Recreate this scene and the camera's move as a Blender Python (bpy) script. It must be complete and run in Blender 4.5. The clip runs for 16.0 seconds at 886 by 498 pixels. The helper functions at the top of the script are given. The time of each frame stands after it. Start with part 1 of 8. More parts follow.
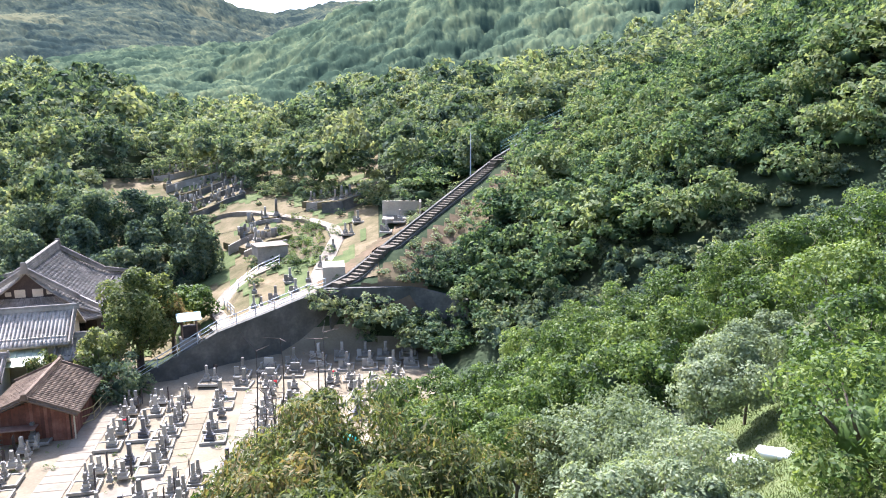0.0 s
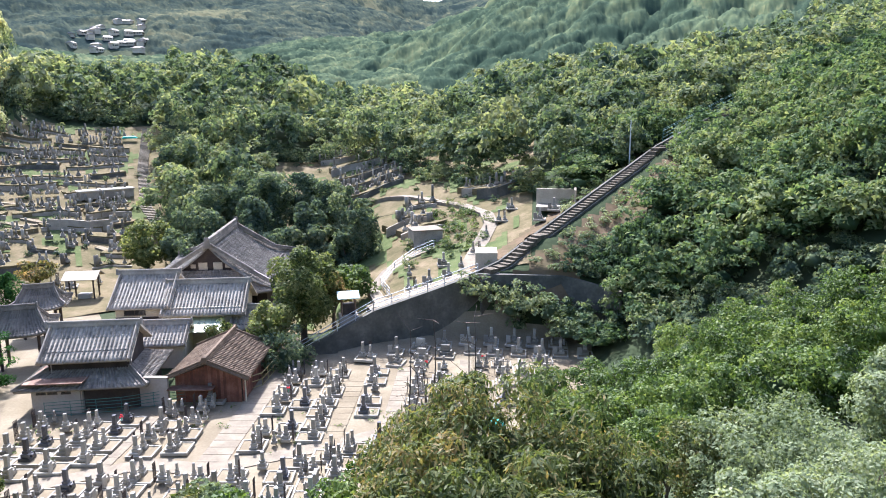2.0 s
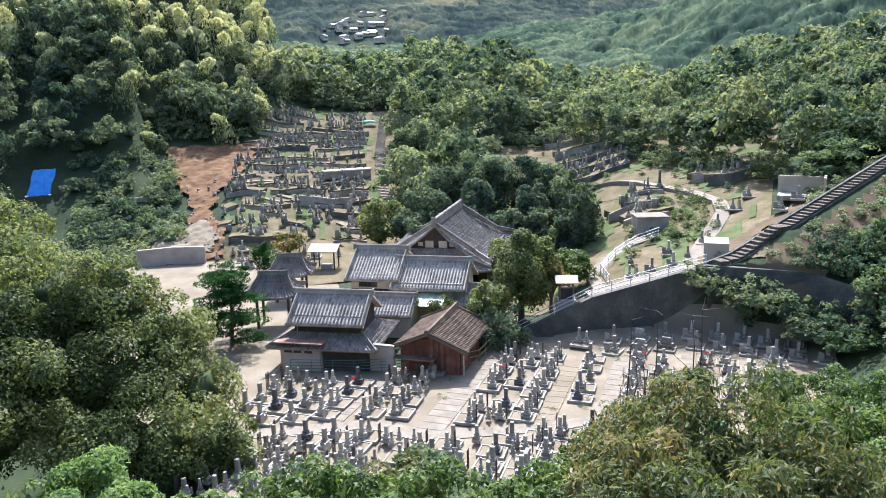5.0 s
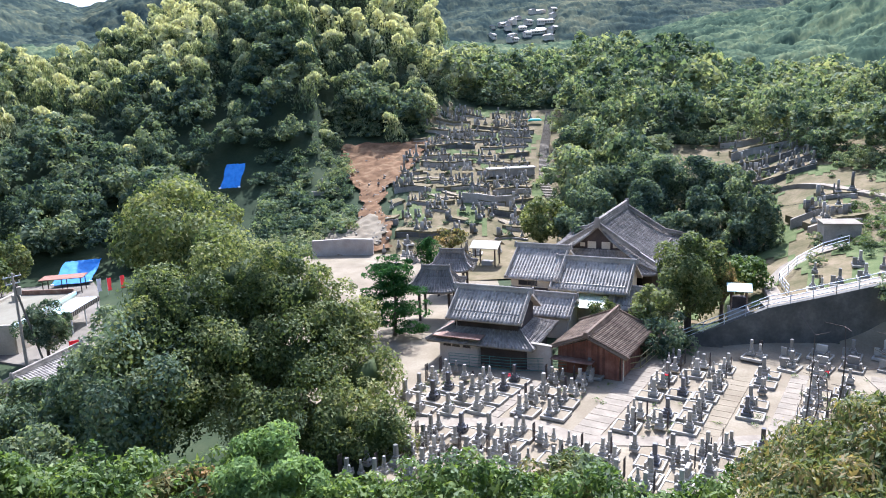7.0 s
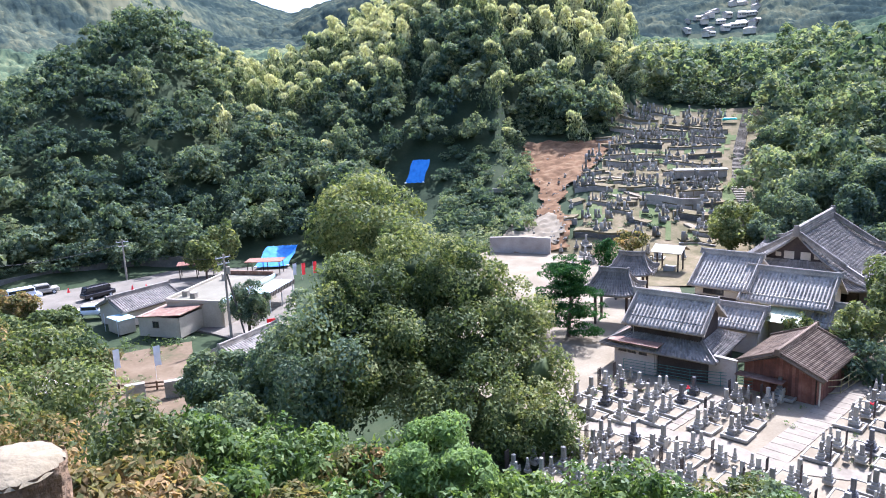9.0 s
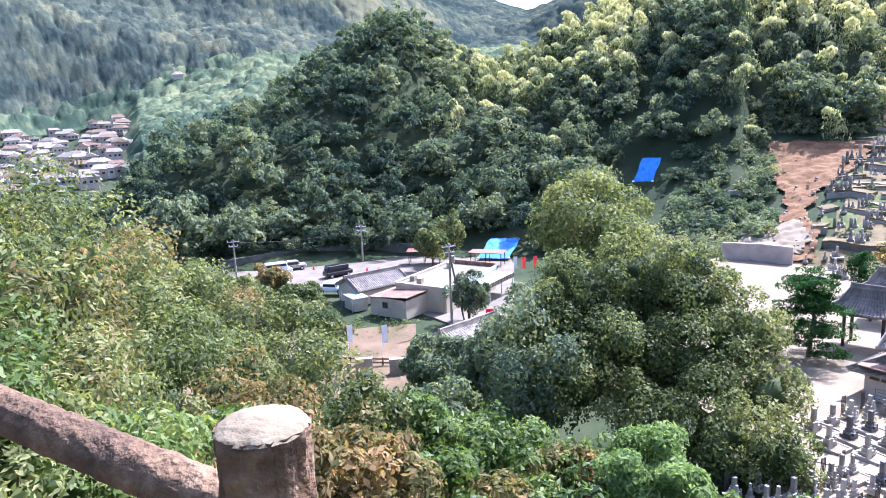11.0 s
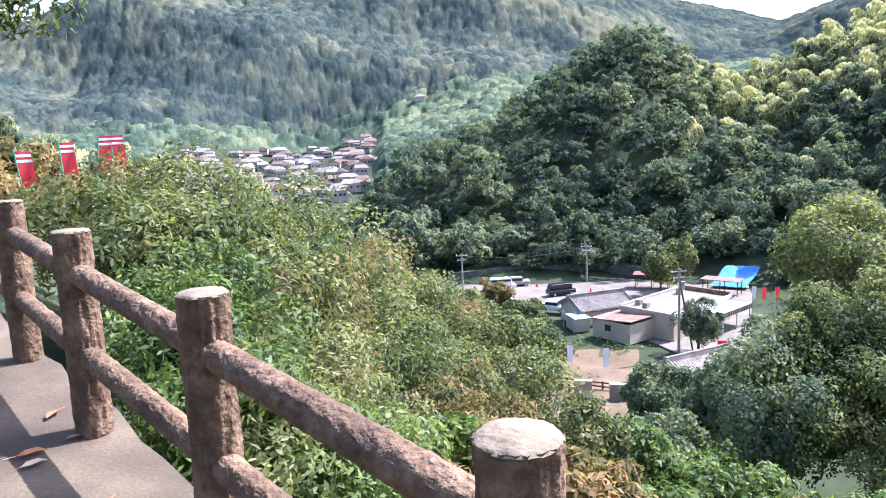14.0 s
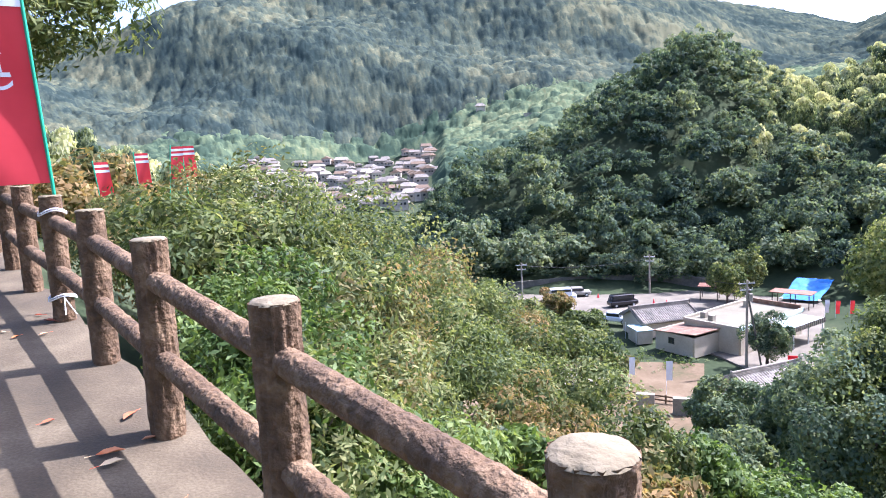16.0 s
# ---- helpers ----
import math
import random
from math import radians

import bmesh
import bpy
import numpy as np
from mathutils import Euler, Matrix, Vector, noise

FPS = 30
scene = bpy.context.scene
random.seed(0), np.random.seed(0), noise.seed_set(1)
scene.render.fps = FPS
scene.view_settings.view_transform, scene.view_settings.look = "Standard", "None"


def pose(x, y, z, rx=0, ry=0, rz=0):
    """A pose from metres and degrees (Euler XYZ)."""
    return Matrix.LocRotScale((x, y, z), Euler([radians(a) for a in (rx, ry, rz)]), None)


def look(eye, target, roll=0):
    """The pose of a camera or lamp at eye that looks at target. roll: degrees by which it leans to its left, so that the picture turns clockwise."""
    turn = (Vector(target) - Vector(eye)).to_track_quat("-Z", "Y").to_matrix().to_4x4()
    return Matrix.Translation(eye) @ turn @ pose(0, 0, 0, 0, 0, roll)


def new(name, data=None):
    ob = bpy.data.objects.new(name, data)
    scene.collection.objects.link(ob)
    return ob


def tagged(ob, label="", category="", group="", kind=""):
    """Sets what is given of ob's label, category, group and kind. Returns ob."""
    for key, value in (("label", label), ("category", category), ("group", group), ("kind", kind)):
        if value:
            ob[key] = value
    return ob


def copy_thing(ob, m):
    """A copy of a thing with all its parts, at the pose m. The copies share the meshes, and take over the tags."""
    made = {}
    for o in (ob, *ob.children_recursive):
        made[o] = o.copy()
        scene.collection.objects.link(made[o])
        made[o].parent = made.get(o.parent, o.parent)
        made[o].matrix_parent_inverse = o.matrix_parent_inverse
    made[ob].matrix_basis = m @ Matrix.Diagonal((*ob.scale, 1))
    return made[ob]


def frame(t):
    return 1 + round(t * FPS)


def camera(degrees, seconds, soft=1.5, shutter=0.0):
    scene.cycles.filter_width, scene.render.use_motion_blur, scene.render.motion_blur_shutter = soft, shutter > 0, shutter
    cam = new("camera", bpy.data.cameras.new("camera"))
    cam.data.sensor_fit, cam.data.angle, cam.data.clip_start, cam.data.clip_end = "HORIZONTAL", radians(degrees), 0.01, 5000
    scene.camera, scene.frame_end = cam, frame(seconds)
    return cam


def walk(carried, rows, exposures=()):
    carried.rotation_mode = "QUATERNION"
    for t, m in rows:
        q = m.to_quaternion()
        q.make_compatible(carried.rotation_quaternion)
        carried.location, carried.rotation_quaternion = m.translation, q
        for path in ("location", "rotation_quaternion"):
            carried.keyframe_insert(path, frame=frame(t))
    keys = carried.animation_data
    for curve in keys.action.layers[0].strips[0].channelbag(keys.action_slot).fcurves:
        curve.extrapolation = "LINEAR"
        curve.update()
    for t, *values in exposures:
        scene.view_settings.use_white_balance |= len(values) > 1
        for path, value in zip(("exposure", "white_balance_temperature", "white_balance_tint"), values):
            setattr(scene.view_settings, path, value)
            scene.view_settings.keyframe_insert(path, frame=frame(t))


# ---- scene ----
# The camera: a phone turned by hand on a hillside path, hardly moving from its place.
cam = camera(62.83, 16.0, soft=1.0)
EYE = 22.0  # metres over the lower graveyard
ROWS = [  # seconds, drift in metres, yaw, pitch, roll in degrees
    (0.0, 0.180, 0.185, -0.004, -0.00, -10.43, -0.23),
    (0.5, 0.172, 0.181, -0.004, 1.95, -10.44, 0.12),
    (1.0, 0.163, 0.177, -0.005, 5.44, -10.52, 0.05),
    (1.5, 0.155, 0.173, -0.005, 9.39, -10.88, -0.16),
    (2.0, 0.147, 0.168, -0.006, 12.20, -11.36, -0.47),
    (2.5, 0.138, 0.164, -0.006, 14.65, -11.81, -0.57),
    (3.0, 0.130, 0.160, -0.007, 17.25, -12.06, -0.38),
    (3.5, 0.122, 0.156, -0.007, 20.23, -12.37, -0.76),
    (4.0, 0.113, 0.152, -0.007, 23.29, -12.44, -1.08),
    (6.5, 0.072, 0.131, -0.009, 39.64, -12.12, -2.12),
    (7.0, 0.063, 0.127, -0.010, 42.72, -12.06, -2.18),
    (7.5, 0.055, 0.123, -0.010, 46.00, -11.90, -2.15),
    (8.0, 0.047, 0.118, -0.011, 49.55, -11.89, -2.28),
    (8.5, 0.038, 0.114, -0.011, 53.02, -11.79, -2.54),
    (9.0, 0.030, 0.110, -0.011, 56.90, -11.66, -2.34),
    (9.5, 0.022, 0.106, -0.012, 61.77, -11.77, -2.70),
    (12.0, -0.020, 0.085, -0.014, 81.94, -10.66, -1.95),
    (12.5, -0.017, 0.071, -0.010, 85.46, -10.27, -2.21),
    (13.0, -0.016, 0.058, -0.009, 88.21, -9.72, -2.29),
    (13.5, -0.010, 0.044, -0.007, 90.25, -9.26, -2.42),
    (14.0, -0.003, 0.027, -0.006, 92.34, -9.09, -2.56),
    (14.5, 0.002, 0.013, -0.003, 94.18, -8.84, -2.64),
    (15.0, 0.003, 0.006, 0.000, 95.73, -8.50, -2.77),
    (15.5, 0.000, 0.001, 0.000, 96.89, -8.24, -2.85),
    (16.0, 0.000, 0.000, 0.000, 97.04, -8.15, -2.84),
]


def held(yaw, pitch, roll):
    return pose(0, 0, 0, 90 + pitch, 0, yaw) @ pose(0, 0, 0, 0, 0, roll)


walk(cam, [(t, Matrix.Translation((x, y, EYE + z)) @ held(yaw, pitch, roll)) for t, x, y, z, yaw, pitch, roll in ROWS], [(0, 1.65, 5550, 20), (3.5, 1.2, 5500, 17), (8, 1.35, 5200, 20), (12, 1.78, 5150, 30), (16, 1.62, 5350, 27)])

# ---- light: a high autumn sun ahead of the first view, clear sky ----
SUN_AZ, SUN_EL = 30.0, 50.0  # degrees to the left of +y, degrees up
world = bpy.data.worlds.new("sky")
scene.world = world
world.use_nodes = True
wn = world.node_tree.nodes
sky = wn.new("ShaderNodeTexSky")
sky.sky_type = "NISHITA"
sky.sun_disc = False
sky.sun_elevation, sky.sun_rotation = radians(SUN_EL), radians(-SUN_AZ)
sky.dust_density = 3.0
wn["Background"].inputs["Strength"].default_value = 0.15
world.node_tree.links.new(sky.outputs[0], wn["Background"].inputs["Color"])
sun_dir = Vector((-math.sin(radians(SUN_AZ)) * math.cos(radians(SUN_EL)), math.cos(radians(SUN_AZ)) * math.cos(radians(SUN_EL)), math.sin(radians(SUN_EL))))
sun = new("sun", bpy.data.lights.new("sun", "SUN"))
sun.data.energy, sun.data.angle, sun.data.color = 5.0, radians(0.6), (1.0, 0.95, 0.86)
sun.matrix_world = look(sun_dir * 300, (0, 0, 0))

# ---- materials ----
def material(name, colours, rough=0.8, scale=6.0, fine=60.0, bump=0.3, metal=0.0, per="none", translucent=0.0, spec=0.5, spread=0.0):
    """A surface with stains (scale) and grain (fine); colours run from dark to light. per: island or object adds a random shift."""
    m = bpy.data.materials.new(name)
    m.use_nodes = True
    nt, b = m.node_tree, m.node_tree.nodes["Principled BSDF"]
    link = nt.links.new
    pos = nt.nodes.new("ShaderNodeNewGeometry")
    big, small = nt.nodes.new("ShaderNodeTexNoise"), nt.nodes.new("ShaderNodeTexNoise")
    big.inputs["Scale"].default_value, small.inputs["Scale"].default_value = 1.0 / scale, fine / 10
    big.inputs["Detail"].default_value, small.inputs["Detail"].default_value = 5, 4
    for n in (big, small):
        link(pos.outputs["Position"], n.inputs["Vector"])
    mix = nt.nodes.new("ShaderNodeMath")
    mix.operation = "MULTIPLY_ADD"
    link(small.outputs["Fac"], mix.inputs[0])
    mix.inputs[1].default_value = 0.45
    half = nt.nodes.new("ShaderNodeMath")
    half.operation = "MULTIPLY_ADD"
    link(big.outputs["Fac"], half.inputs[0])
    half.inputs[1].default_value, half.inputs[2].default_value = 1.1, -0.28
    link(half.outputs[0], mix.inputs[2])
    fac = mix
    if per != "none":
        if per == "object":
            src = nt.nodes.new("ShaderNodeObjectInfo").outputs["Random"]
        elif per == "island":
            src = pos.outputs["Random Per Island"]
        else:
            at_ = nt.nodes.new("ShaderNodeAttribute")
            at_.attribute_name = "tone"
            src = at_.outputs["Fac"]
        add = nt.nodes.new("ShaderNodeMath")
        add.operation = "MULTIPLY_ADD"
        link(src, add.inputs[0])
        add.inputs[1].default_value = spread or 0.5
        shift = nt.nodes.new("ShaderNodeMath")
        shift.operation = "SUBTRACT"
        link(fac.outputs[0], shift.inputs[0])
        shift.inputs[1].default_value = (spread or 0.5) / 2
        link(shift.outputs[0], add.inputs[2])
        fac = add
    ramp = nt.nodes.new("ShaderNodeValToRGB")
    el = ramp.color_ramp.elements
    while len(el) < len(colours):
        el.new(0.5)
    for i, c in enumerate(colours):
        el[i].position = 0.15 + 0.7 * i / max(1, len(colours) - 1)
        el[i].color = (*c, 1)
    link(fac.outputs[0], ramp.inputs[0])
    link(ramp.outputs[0], b.inputs["Base Color"])
    b.inputs["Roughness"].default_value, b.inputs["Metallic"].default_value = rough, metal
    b.inputs["Specular IOR Level"].default_value = spec
    if bump:
        bn = nt.nodes.new("ShaderNodeBump")
        bn.inputs["Strength"].default_value, bn.inputs["Distance"].default_value = bump, 0.03
        link(small.outputs["Fac"], bn.inputs["Height"])
        link(bn.outputs[0], b.inputs["Normal"])
    if translucent:
        tr, ms = nt.nodes.new("ShaderNodeBsdfTranslucent"), nt.nodes.new("ShaderNodeMixShader")
        warm = nt.nodes.new("ShaderNodeMix")
        warm.data_type, warm.blend_type = "RGBA", "MULTIPLY"
        warm.inputs["Factor"].default_value = 1.0
        warm.inputs["B"].default_value = (1.35, 1.35, 0.75, 1)
        link(ramp.outputs[0], warm.inputs["A"])
        link(warm.outputs["Result"], tr.inputs["Color"])
        ms.inputs[0].default_value = translucent
        link(b.outputs[0], ms.inputs[1])
        link(tr.outputs[0], ms.inputs[2])
        link(ms.outputs[0], nt.nodes["Material Output"].inputs["Surface"])
    return m


def leafy(name, colours, **kw):
    given = dict(rough=0.8, scale=9.0, fine=4.0, bump=0.0, per="tone", translucent=0.4, spread=0.9, spec=0.08)
    given.update(kw)
    return material(name, colours, **given)


M_WOOD_LEAF = leafy("broadleaf forest", [(0.055, 0.085, 0.0582), (0.11, 0.15, 0.0874), (0.175, 0.215, 0.118), (0.26, 0.275, 0.151)])
# Haze is put into the two far leaf colours as a blue-grey tint.
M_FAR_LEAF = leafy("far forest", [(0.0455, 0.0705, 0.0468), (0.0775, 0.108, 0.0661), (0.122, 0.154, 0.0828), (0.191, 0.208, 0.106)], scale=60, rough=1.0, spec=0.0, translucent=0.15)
M_MOUNTAIN = leafy("haze-tinted mountain forest", [(0.032, 0.0471, 0.0427), (0.0548, 0.0715, 0.0565), (0.0873, 0.101, 0.0685), (0.153, 0.151, 0.0892)], scale=70, translucent=0.1, rough=1.0, spec=0.0, spread=0.8)
# Runs from shaded culm to sunlit tip; plume() sets that light by tone.
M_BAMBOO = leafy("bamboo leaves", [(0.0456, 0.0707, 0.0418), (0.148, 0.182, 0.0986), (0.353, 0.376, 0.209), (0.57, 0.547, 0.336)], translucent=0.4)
M_CITRUS = leafy("citrus leaves", [(0.028, 0.0522, 0.014), (0.07, 0.119, 0.028), (0.13, 0.185, 0.046), (0.2, 0.247, 0.072)], rough=0.55, spec=0.22)
M_CAMPHOR = leafy("camphor leaves", [(0.0433, 0.066, 0.0265), (0.0912, 0.121, 0.0428), (0.171, 0.198, 0.0714), (0.285, 0.288, 0.117)], rough=0.65, spec=0.14)
M_PALE = leafy("pale kudzu leaves", [(0.12, 0.15, 0.085), (0.2, 0.245, 0.14), (0.33, 0.36, 0.23)])
M_FERN = leafy("pale fern-like leaves", [(0.09, 0.15, 0.05), (0.18, 0.26, 0.09), (0.29, 0.37, 0.15)], translucent=0.45)
M_DRY = leafy("dry autumn leaves", [(0.06, 0.066, 0.025), (0.13, 0.13, 0.05), (0.24, 0.175, 0.08), (0.36, 0.235, 0.11)])
M_OLIVE = leafy("olive brown leaves", [(0.03, 0.048, 0.016), (0.072, 0.095, 0.03), (0.14, 0.16, 0.058), (0.24, 0.18, 0.075)], rough=0.6, spec=0.18)
M_LAWN = leafy("grass blades", [(0.06, 0.08, 0.03), (0.1, 0.125, 0.05), (0.16, 0.175, 0.085)], scale=3)
M_DARK = leafy("dark evergreen leaves", [(0.0441, 0.0692, 0.0541), (0.0818, 0.119, 0.079), (0.136, 0.177, 0.108), (0.21, 0.236, 0.137)])
M_PINE = leafy("pine needles", [(0.015, 0.05, 0.015), (0.035, 0.09, 0.025), (0.06, 0.14, 0.04)])
M_BARK = material("bark", [(0.05, 0.035, 0.025), (0.11, 0.08, 0.06), (0.18, 0.14, 0.11)], rough=0.95, scale=0.6, fine=120, bump=0.8)
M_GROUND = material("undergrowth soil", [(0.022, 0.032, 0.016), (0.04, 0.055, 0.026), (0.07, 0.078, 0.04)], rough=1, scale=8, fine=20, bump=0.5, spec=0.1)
M_SOIL = material("dry grey-brown soil with moss", [(0.0756, 0.0712, 0.0294), (0.146, 0.119, 0.063), (0.248, 0.19, 0.118)], rough=1, scale=2.5, fine=30, bump=0.6, spec=0.1)
M_GRASS = material("mown grass", [(0.051, 0.068, 0.024), (0.0892, 0.112, 0.04), (0.145, 0.152, 0.068)], rough=1, scale=2, fine=80, bump=0.5, spec=0.1)
M_SAND = material("pale sandy court", [(0.143, 0.113, 0.0704), (0.21, 0.172, 0.112), (0.286, 0.244, 0.168)], rough=0.95, scale=3, fine=60, bump=0.2, spec=0.2)
M_CONC = material("weathered concrete", [(0.173, 0.147, 0.115), (0.302, 0.265, 0.205), (0.432, 0.372, 0.295)], rough=0.9, scale=1.5, fine=70, bump=0.3)
M_DARKCONC = material("stained retaining wall concrete", [(0.05, 0.0494, 0.041), (0.1, 0.095, 0.0779), (0.19, 0.171, 0.139)], rough=0.95, scale=1.6, fine=40, bump=0.4)
M_STONE = material("grey granite", [(0.174, 0.16, 0.131), (0.3, 0.277, 0.229), (0.438, 0.406, 0.334)], rough=0.55, scale=2.5, fine=150, bump=0.15, per="object", spread=0.5, spec=0.25)
M_STONES = material("old grave granite", [(0.133, 0.122, 0.0956), (0.253, 0.23, 0.182), (0.405, 0.367, 0.291)], rough=0.75, scale=2.5, fine=150, bump=0.2, per="island", spread=0.7, spec=0.20)
M_DSTONE = material("dark polished granite", [(0.03, 0.03, 0.033), (0.07, 0.07, 0.075), (0.12, 0.12, 0.125)], rough=0.3, scale=2, fine=150, bump=0.05, per="object")
M_TILE = material("silver grey roof tile", [(0.183, 0.159, 0.128), (0.318, 0.278, 0.223), (0.47, 0.41, 0.329)], rough=0.55, scale=1.2, fine=40, bump=0.3, per="island", spread=0.5, spec=0.15)
M_DTILE = material("dark temple roof tile", [(0.111, 0.098, 0.0788), (0.2, 0.175, 0.14), (0.334, 0.29, 0.233)], rough=0.55, scale=1.2, fine=40, bump=0.3, per="island", spread=0.4, spec=0.20)
M_BTILE = material("brown cement roof tile", [(0.0941, 0.0678, 0.0451), (0.158, 0.111, 0.0738), (0.231, 0.169, 0.115)], rough=0.85, scale=1.2, fine=50, bump=0.4, per="island", spread=0.4, spec=0.2)
M_RUST = material("rusty sheet iron", [(0.09, 0.04, 0.022), (0.19, 0.1, 0.06), (0.32, 0.23, 0.16)], rough=0.8, scale=0.8, fine=40, bump=0.2)
M_REDWOOD = material("red-brown weathered boards", [(0.09, 0.035, 0.022), (0.16, 0.06, 0.035), (0.25, 0.12, 0.075)], rough=0.85, scale=0.8, fine=60, bump=0.3, per="object", spread=0.5)
M_DWOOD = material("dark stained timber", [(0.025, 0.018, 0.015), (0.05, 0.035, 0.028), (0.09, 0.065, 0.05)], rough=0.8, scale=0.8, fine=80, bump=0.3)
M_PLASTER = material("cream plaster", [(0.41, 0.34, 0.246), (0.54, 0.46, 0.343), (0.648, 0.57, 0.44)], rough=0.9, scale=2, fine=60, bump=0.1)
M_WHITE = material("white painted wall", [(0.338, 0.29, 0.213), (0.457, 0.396, 0.295), (0.576, 0.502, 0.378)], rough=0.7, scale=2, fine=60, bump=0.1)
M_TAN = material("tan rendered wall", [(0.3, 0.25, 0.2), (0.4, 0.34, 0.28), (0.5, 0.44, 0.37)], rough=0.9, scale=1.5, fine=60, bump=0.1)
M_EARTH = material("raw orange-brown earth", [(0.0935, 0.051, 0.0246), (0.162, 0.0935, 0.0458), (0.246, 0.162, 0.088)], rough=1, scale=2.5, fine=15, bump=0.8, spec=0.1)
M_FIELD = material("dry reddish field", [(0.075, 0.075, 0.035), (0.14, 0.1, 0.06), (0.2, 0.15, 0.095)], rough=1, scale=3, fine=25, bump=0.6, spec=0.1)
M_ASPH = material("worn grey asphalt", [(0.09, 0.0768, 0.0558), (0.148, 0.127, 0.0933), (0.212, 0.182, 0.133)], rough=0.95, scale=3, fine=90, bump=0.2)
M_TARP = material("blue tarpaulin", [(0.02, 0.15, 0.45), (0.035, 0.23, 0.6), (0.06, 0.27, 0.64)], rough=0.6, scale=1, fine=20, bump=0.3)
M_TEAL = material("teal plastic sheet", [(0.02, 0.42, 0.33), (0.04, 0.58, 0.46)], rough=0.5, scale=1, fine=20, bump=0.4)
M_STEEL = material("galvanised rail", [(0.42, 0.43, 0.43), (0.55, 0.56, 0.56), (0.68, 0.68, 0.68)], rough=0.5, metal=0.3, scale=1, fine=60, bump=0.05)
M_OCHRE = material("ochre painted rail", [(0.3, 0.25, 0.1), (0.42, 0.36, 0.17)], rough=0.6, scale=1, fine=60, bump=0.05)
M_NET = material("green fence wire", [(0.05, 0.14, 0.11), (0.08, 0.2, 0.16)], rough=0.6, scale=1, fine=60, bump=0.0)
M_LOG = material("log-shaped moulded concrete", [(0.0432, 0.025, 0.0112), (0.13, 0.076, 0.0353), (0.281, 0.185, 0.0989)], rough=0.9, scale=0.12, fine=300, bump=0.9)
M_LOGEND = material("buff log end concrete", [(0.118, 0.0902, 0.0484), (0.186, 0.149, 0.0862), (0.245, 0.206, 0.132)], rough=0.95, scale=0.1, fine=250, bump=0.5)
M_PATH = material("exposed aggregate path", [(0.0412, 0.0304, 0.0165), (0.0865, 0.064, 0.0342), (0.165, 0.128, 0.0741)], rough=0.95, scale=0.5, fine=600, bump=0.22)
M_KERB = material("rough mortar edge", [(0.06, 0.047, 0.031), (0.115, 0.092, 0.062), (0.21, 0.175, 0.125)], rough=1, scale=0.3, fine=300, bump=0.9)
M_RED = material("red banner cloth", [(0.6, 0.035, 0.05), (0.75, 0.06, 0.08)], rough=0.8, scale=0.5, fine=30, bump=0.05, translucent=0.3)
M_CLOTH = material("white banner cloth", [(0.72, 0.72, 0.72), (0.85, 0.85, 0.85)], rough=0.85, scale=0.5, fine=30, bump=0.05)
M_GREENPOLE = material("green plastic pole", [(0.02, 0.3, 0.16), (0.03, 0.4, 0.22)], rough=0.4, scale=1, fine=30, bump=0.0)
M_BLACK = material("dark opening", [(0.008, 0.008, 0.009), (0.02, 0.02, 0.022)], rough=0.6, scale=1, fine=20, bump=0)
M_MINT = material("pale mint painted fascia", [(0.45, 0.62, 0.6), (0.58, 0.74, 0.72)], rough=0.6, scale=1, fine=30, bump=0.05)
M_ROOFTAN = material("tan flat roof screed", [(0.121, 0.105, 0.0683), (0.168, 0.149, 0.0998), (0.21, 0.193, 0.137)], rough=0.95, scale=2.5, fine=40, bump=0.2)
M_TREAD = material("concrete tread", [(0.149, 0.12, 0.0827), (0.213, 0.177, 0.124), (0.279, 0.234, 0.165)], rough=0.95, scale=1, fine=60, bump=0.2)
M_GLASS = material("dark window glass", [(0.015, 0.018, 0.02), (0.03, 0.034, 0.038)], rough=0.08, scale=1, fine=20, bump=0)
M_CARW = material("white car paint", [(0.75, 0.76, 0.77), (0.82, 0.83, 0.84)], rough=0.25, scale=1, fine=20, bump=0)
M_CARB = material("black car paint", [(0.012, 0.012, 0.015), (0.02, 0.02, 0.025)], rough=0.2, scale=1, fine=20, bump=0)
M_TYRE = material("tyre rubber", [(0.015, 0.015, 0.015), (0.03, 0.03, 0.03)], rough=0.9, scale=1, fine=60, bump=0.1)
M_LEAFRED = material("fallen leaf", [(0.35, 0.06, 0.02), (0.5, 0.14, 0.03), (0.6, 0.45, 0.25)], rough=0.7, scale=0.3, fine=40, bump=0.1, per="object", spread=1.0)
M_CORDWHITE = material("white cord", [(0.75, 0.75, 0.73), (0.85, 0.85, 0.83)], rough=0.7, scale=1, fine=40, bump=0)

# ---- helpers of the place ----
rng = np.random.default_rng(7)


def at(az, r, z=0.0):
    """A place by its bearing (degrees to the left of +y) and its distance from the lookout."""
    a = radians(az)
    return Vector((-math.sin(a) * r, math.cos(a) * r, z))


def part(name, bm, mat, parent=None, label="", kind="", smooth=False):
    me = bpy.data.meshes.new(name)
    bm.to_mesh(me)
    bm.free()
    me.materials.append(mat)
    if smooth:
        me.shade_smooth()
    ob = new(name, me)
    if parent is not None:
        ob.parent = parent
    return tagged(ob, label, kind=kind)


def thing(name, place, label, category, group="", turn=0.0, kind=""):
    ob = new(name)
    ob.empty_display_size = 0.2
    ob.matrix_basis = pose(*place, 0, 0, turn)
    return tagged(ob, label, category, group, kind)


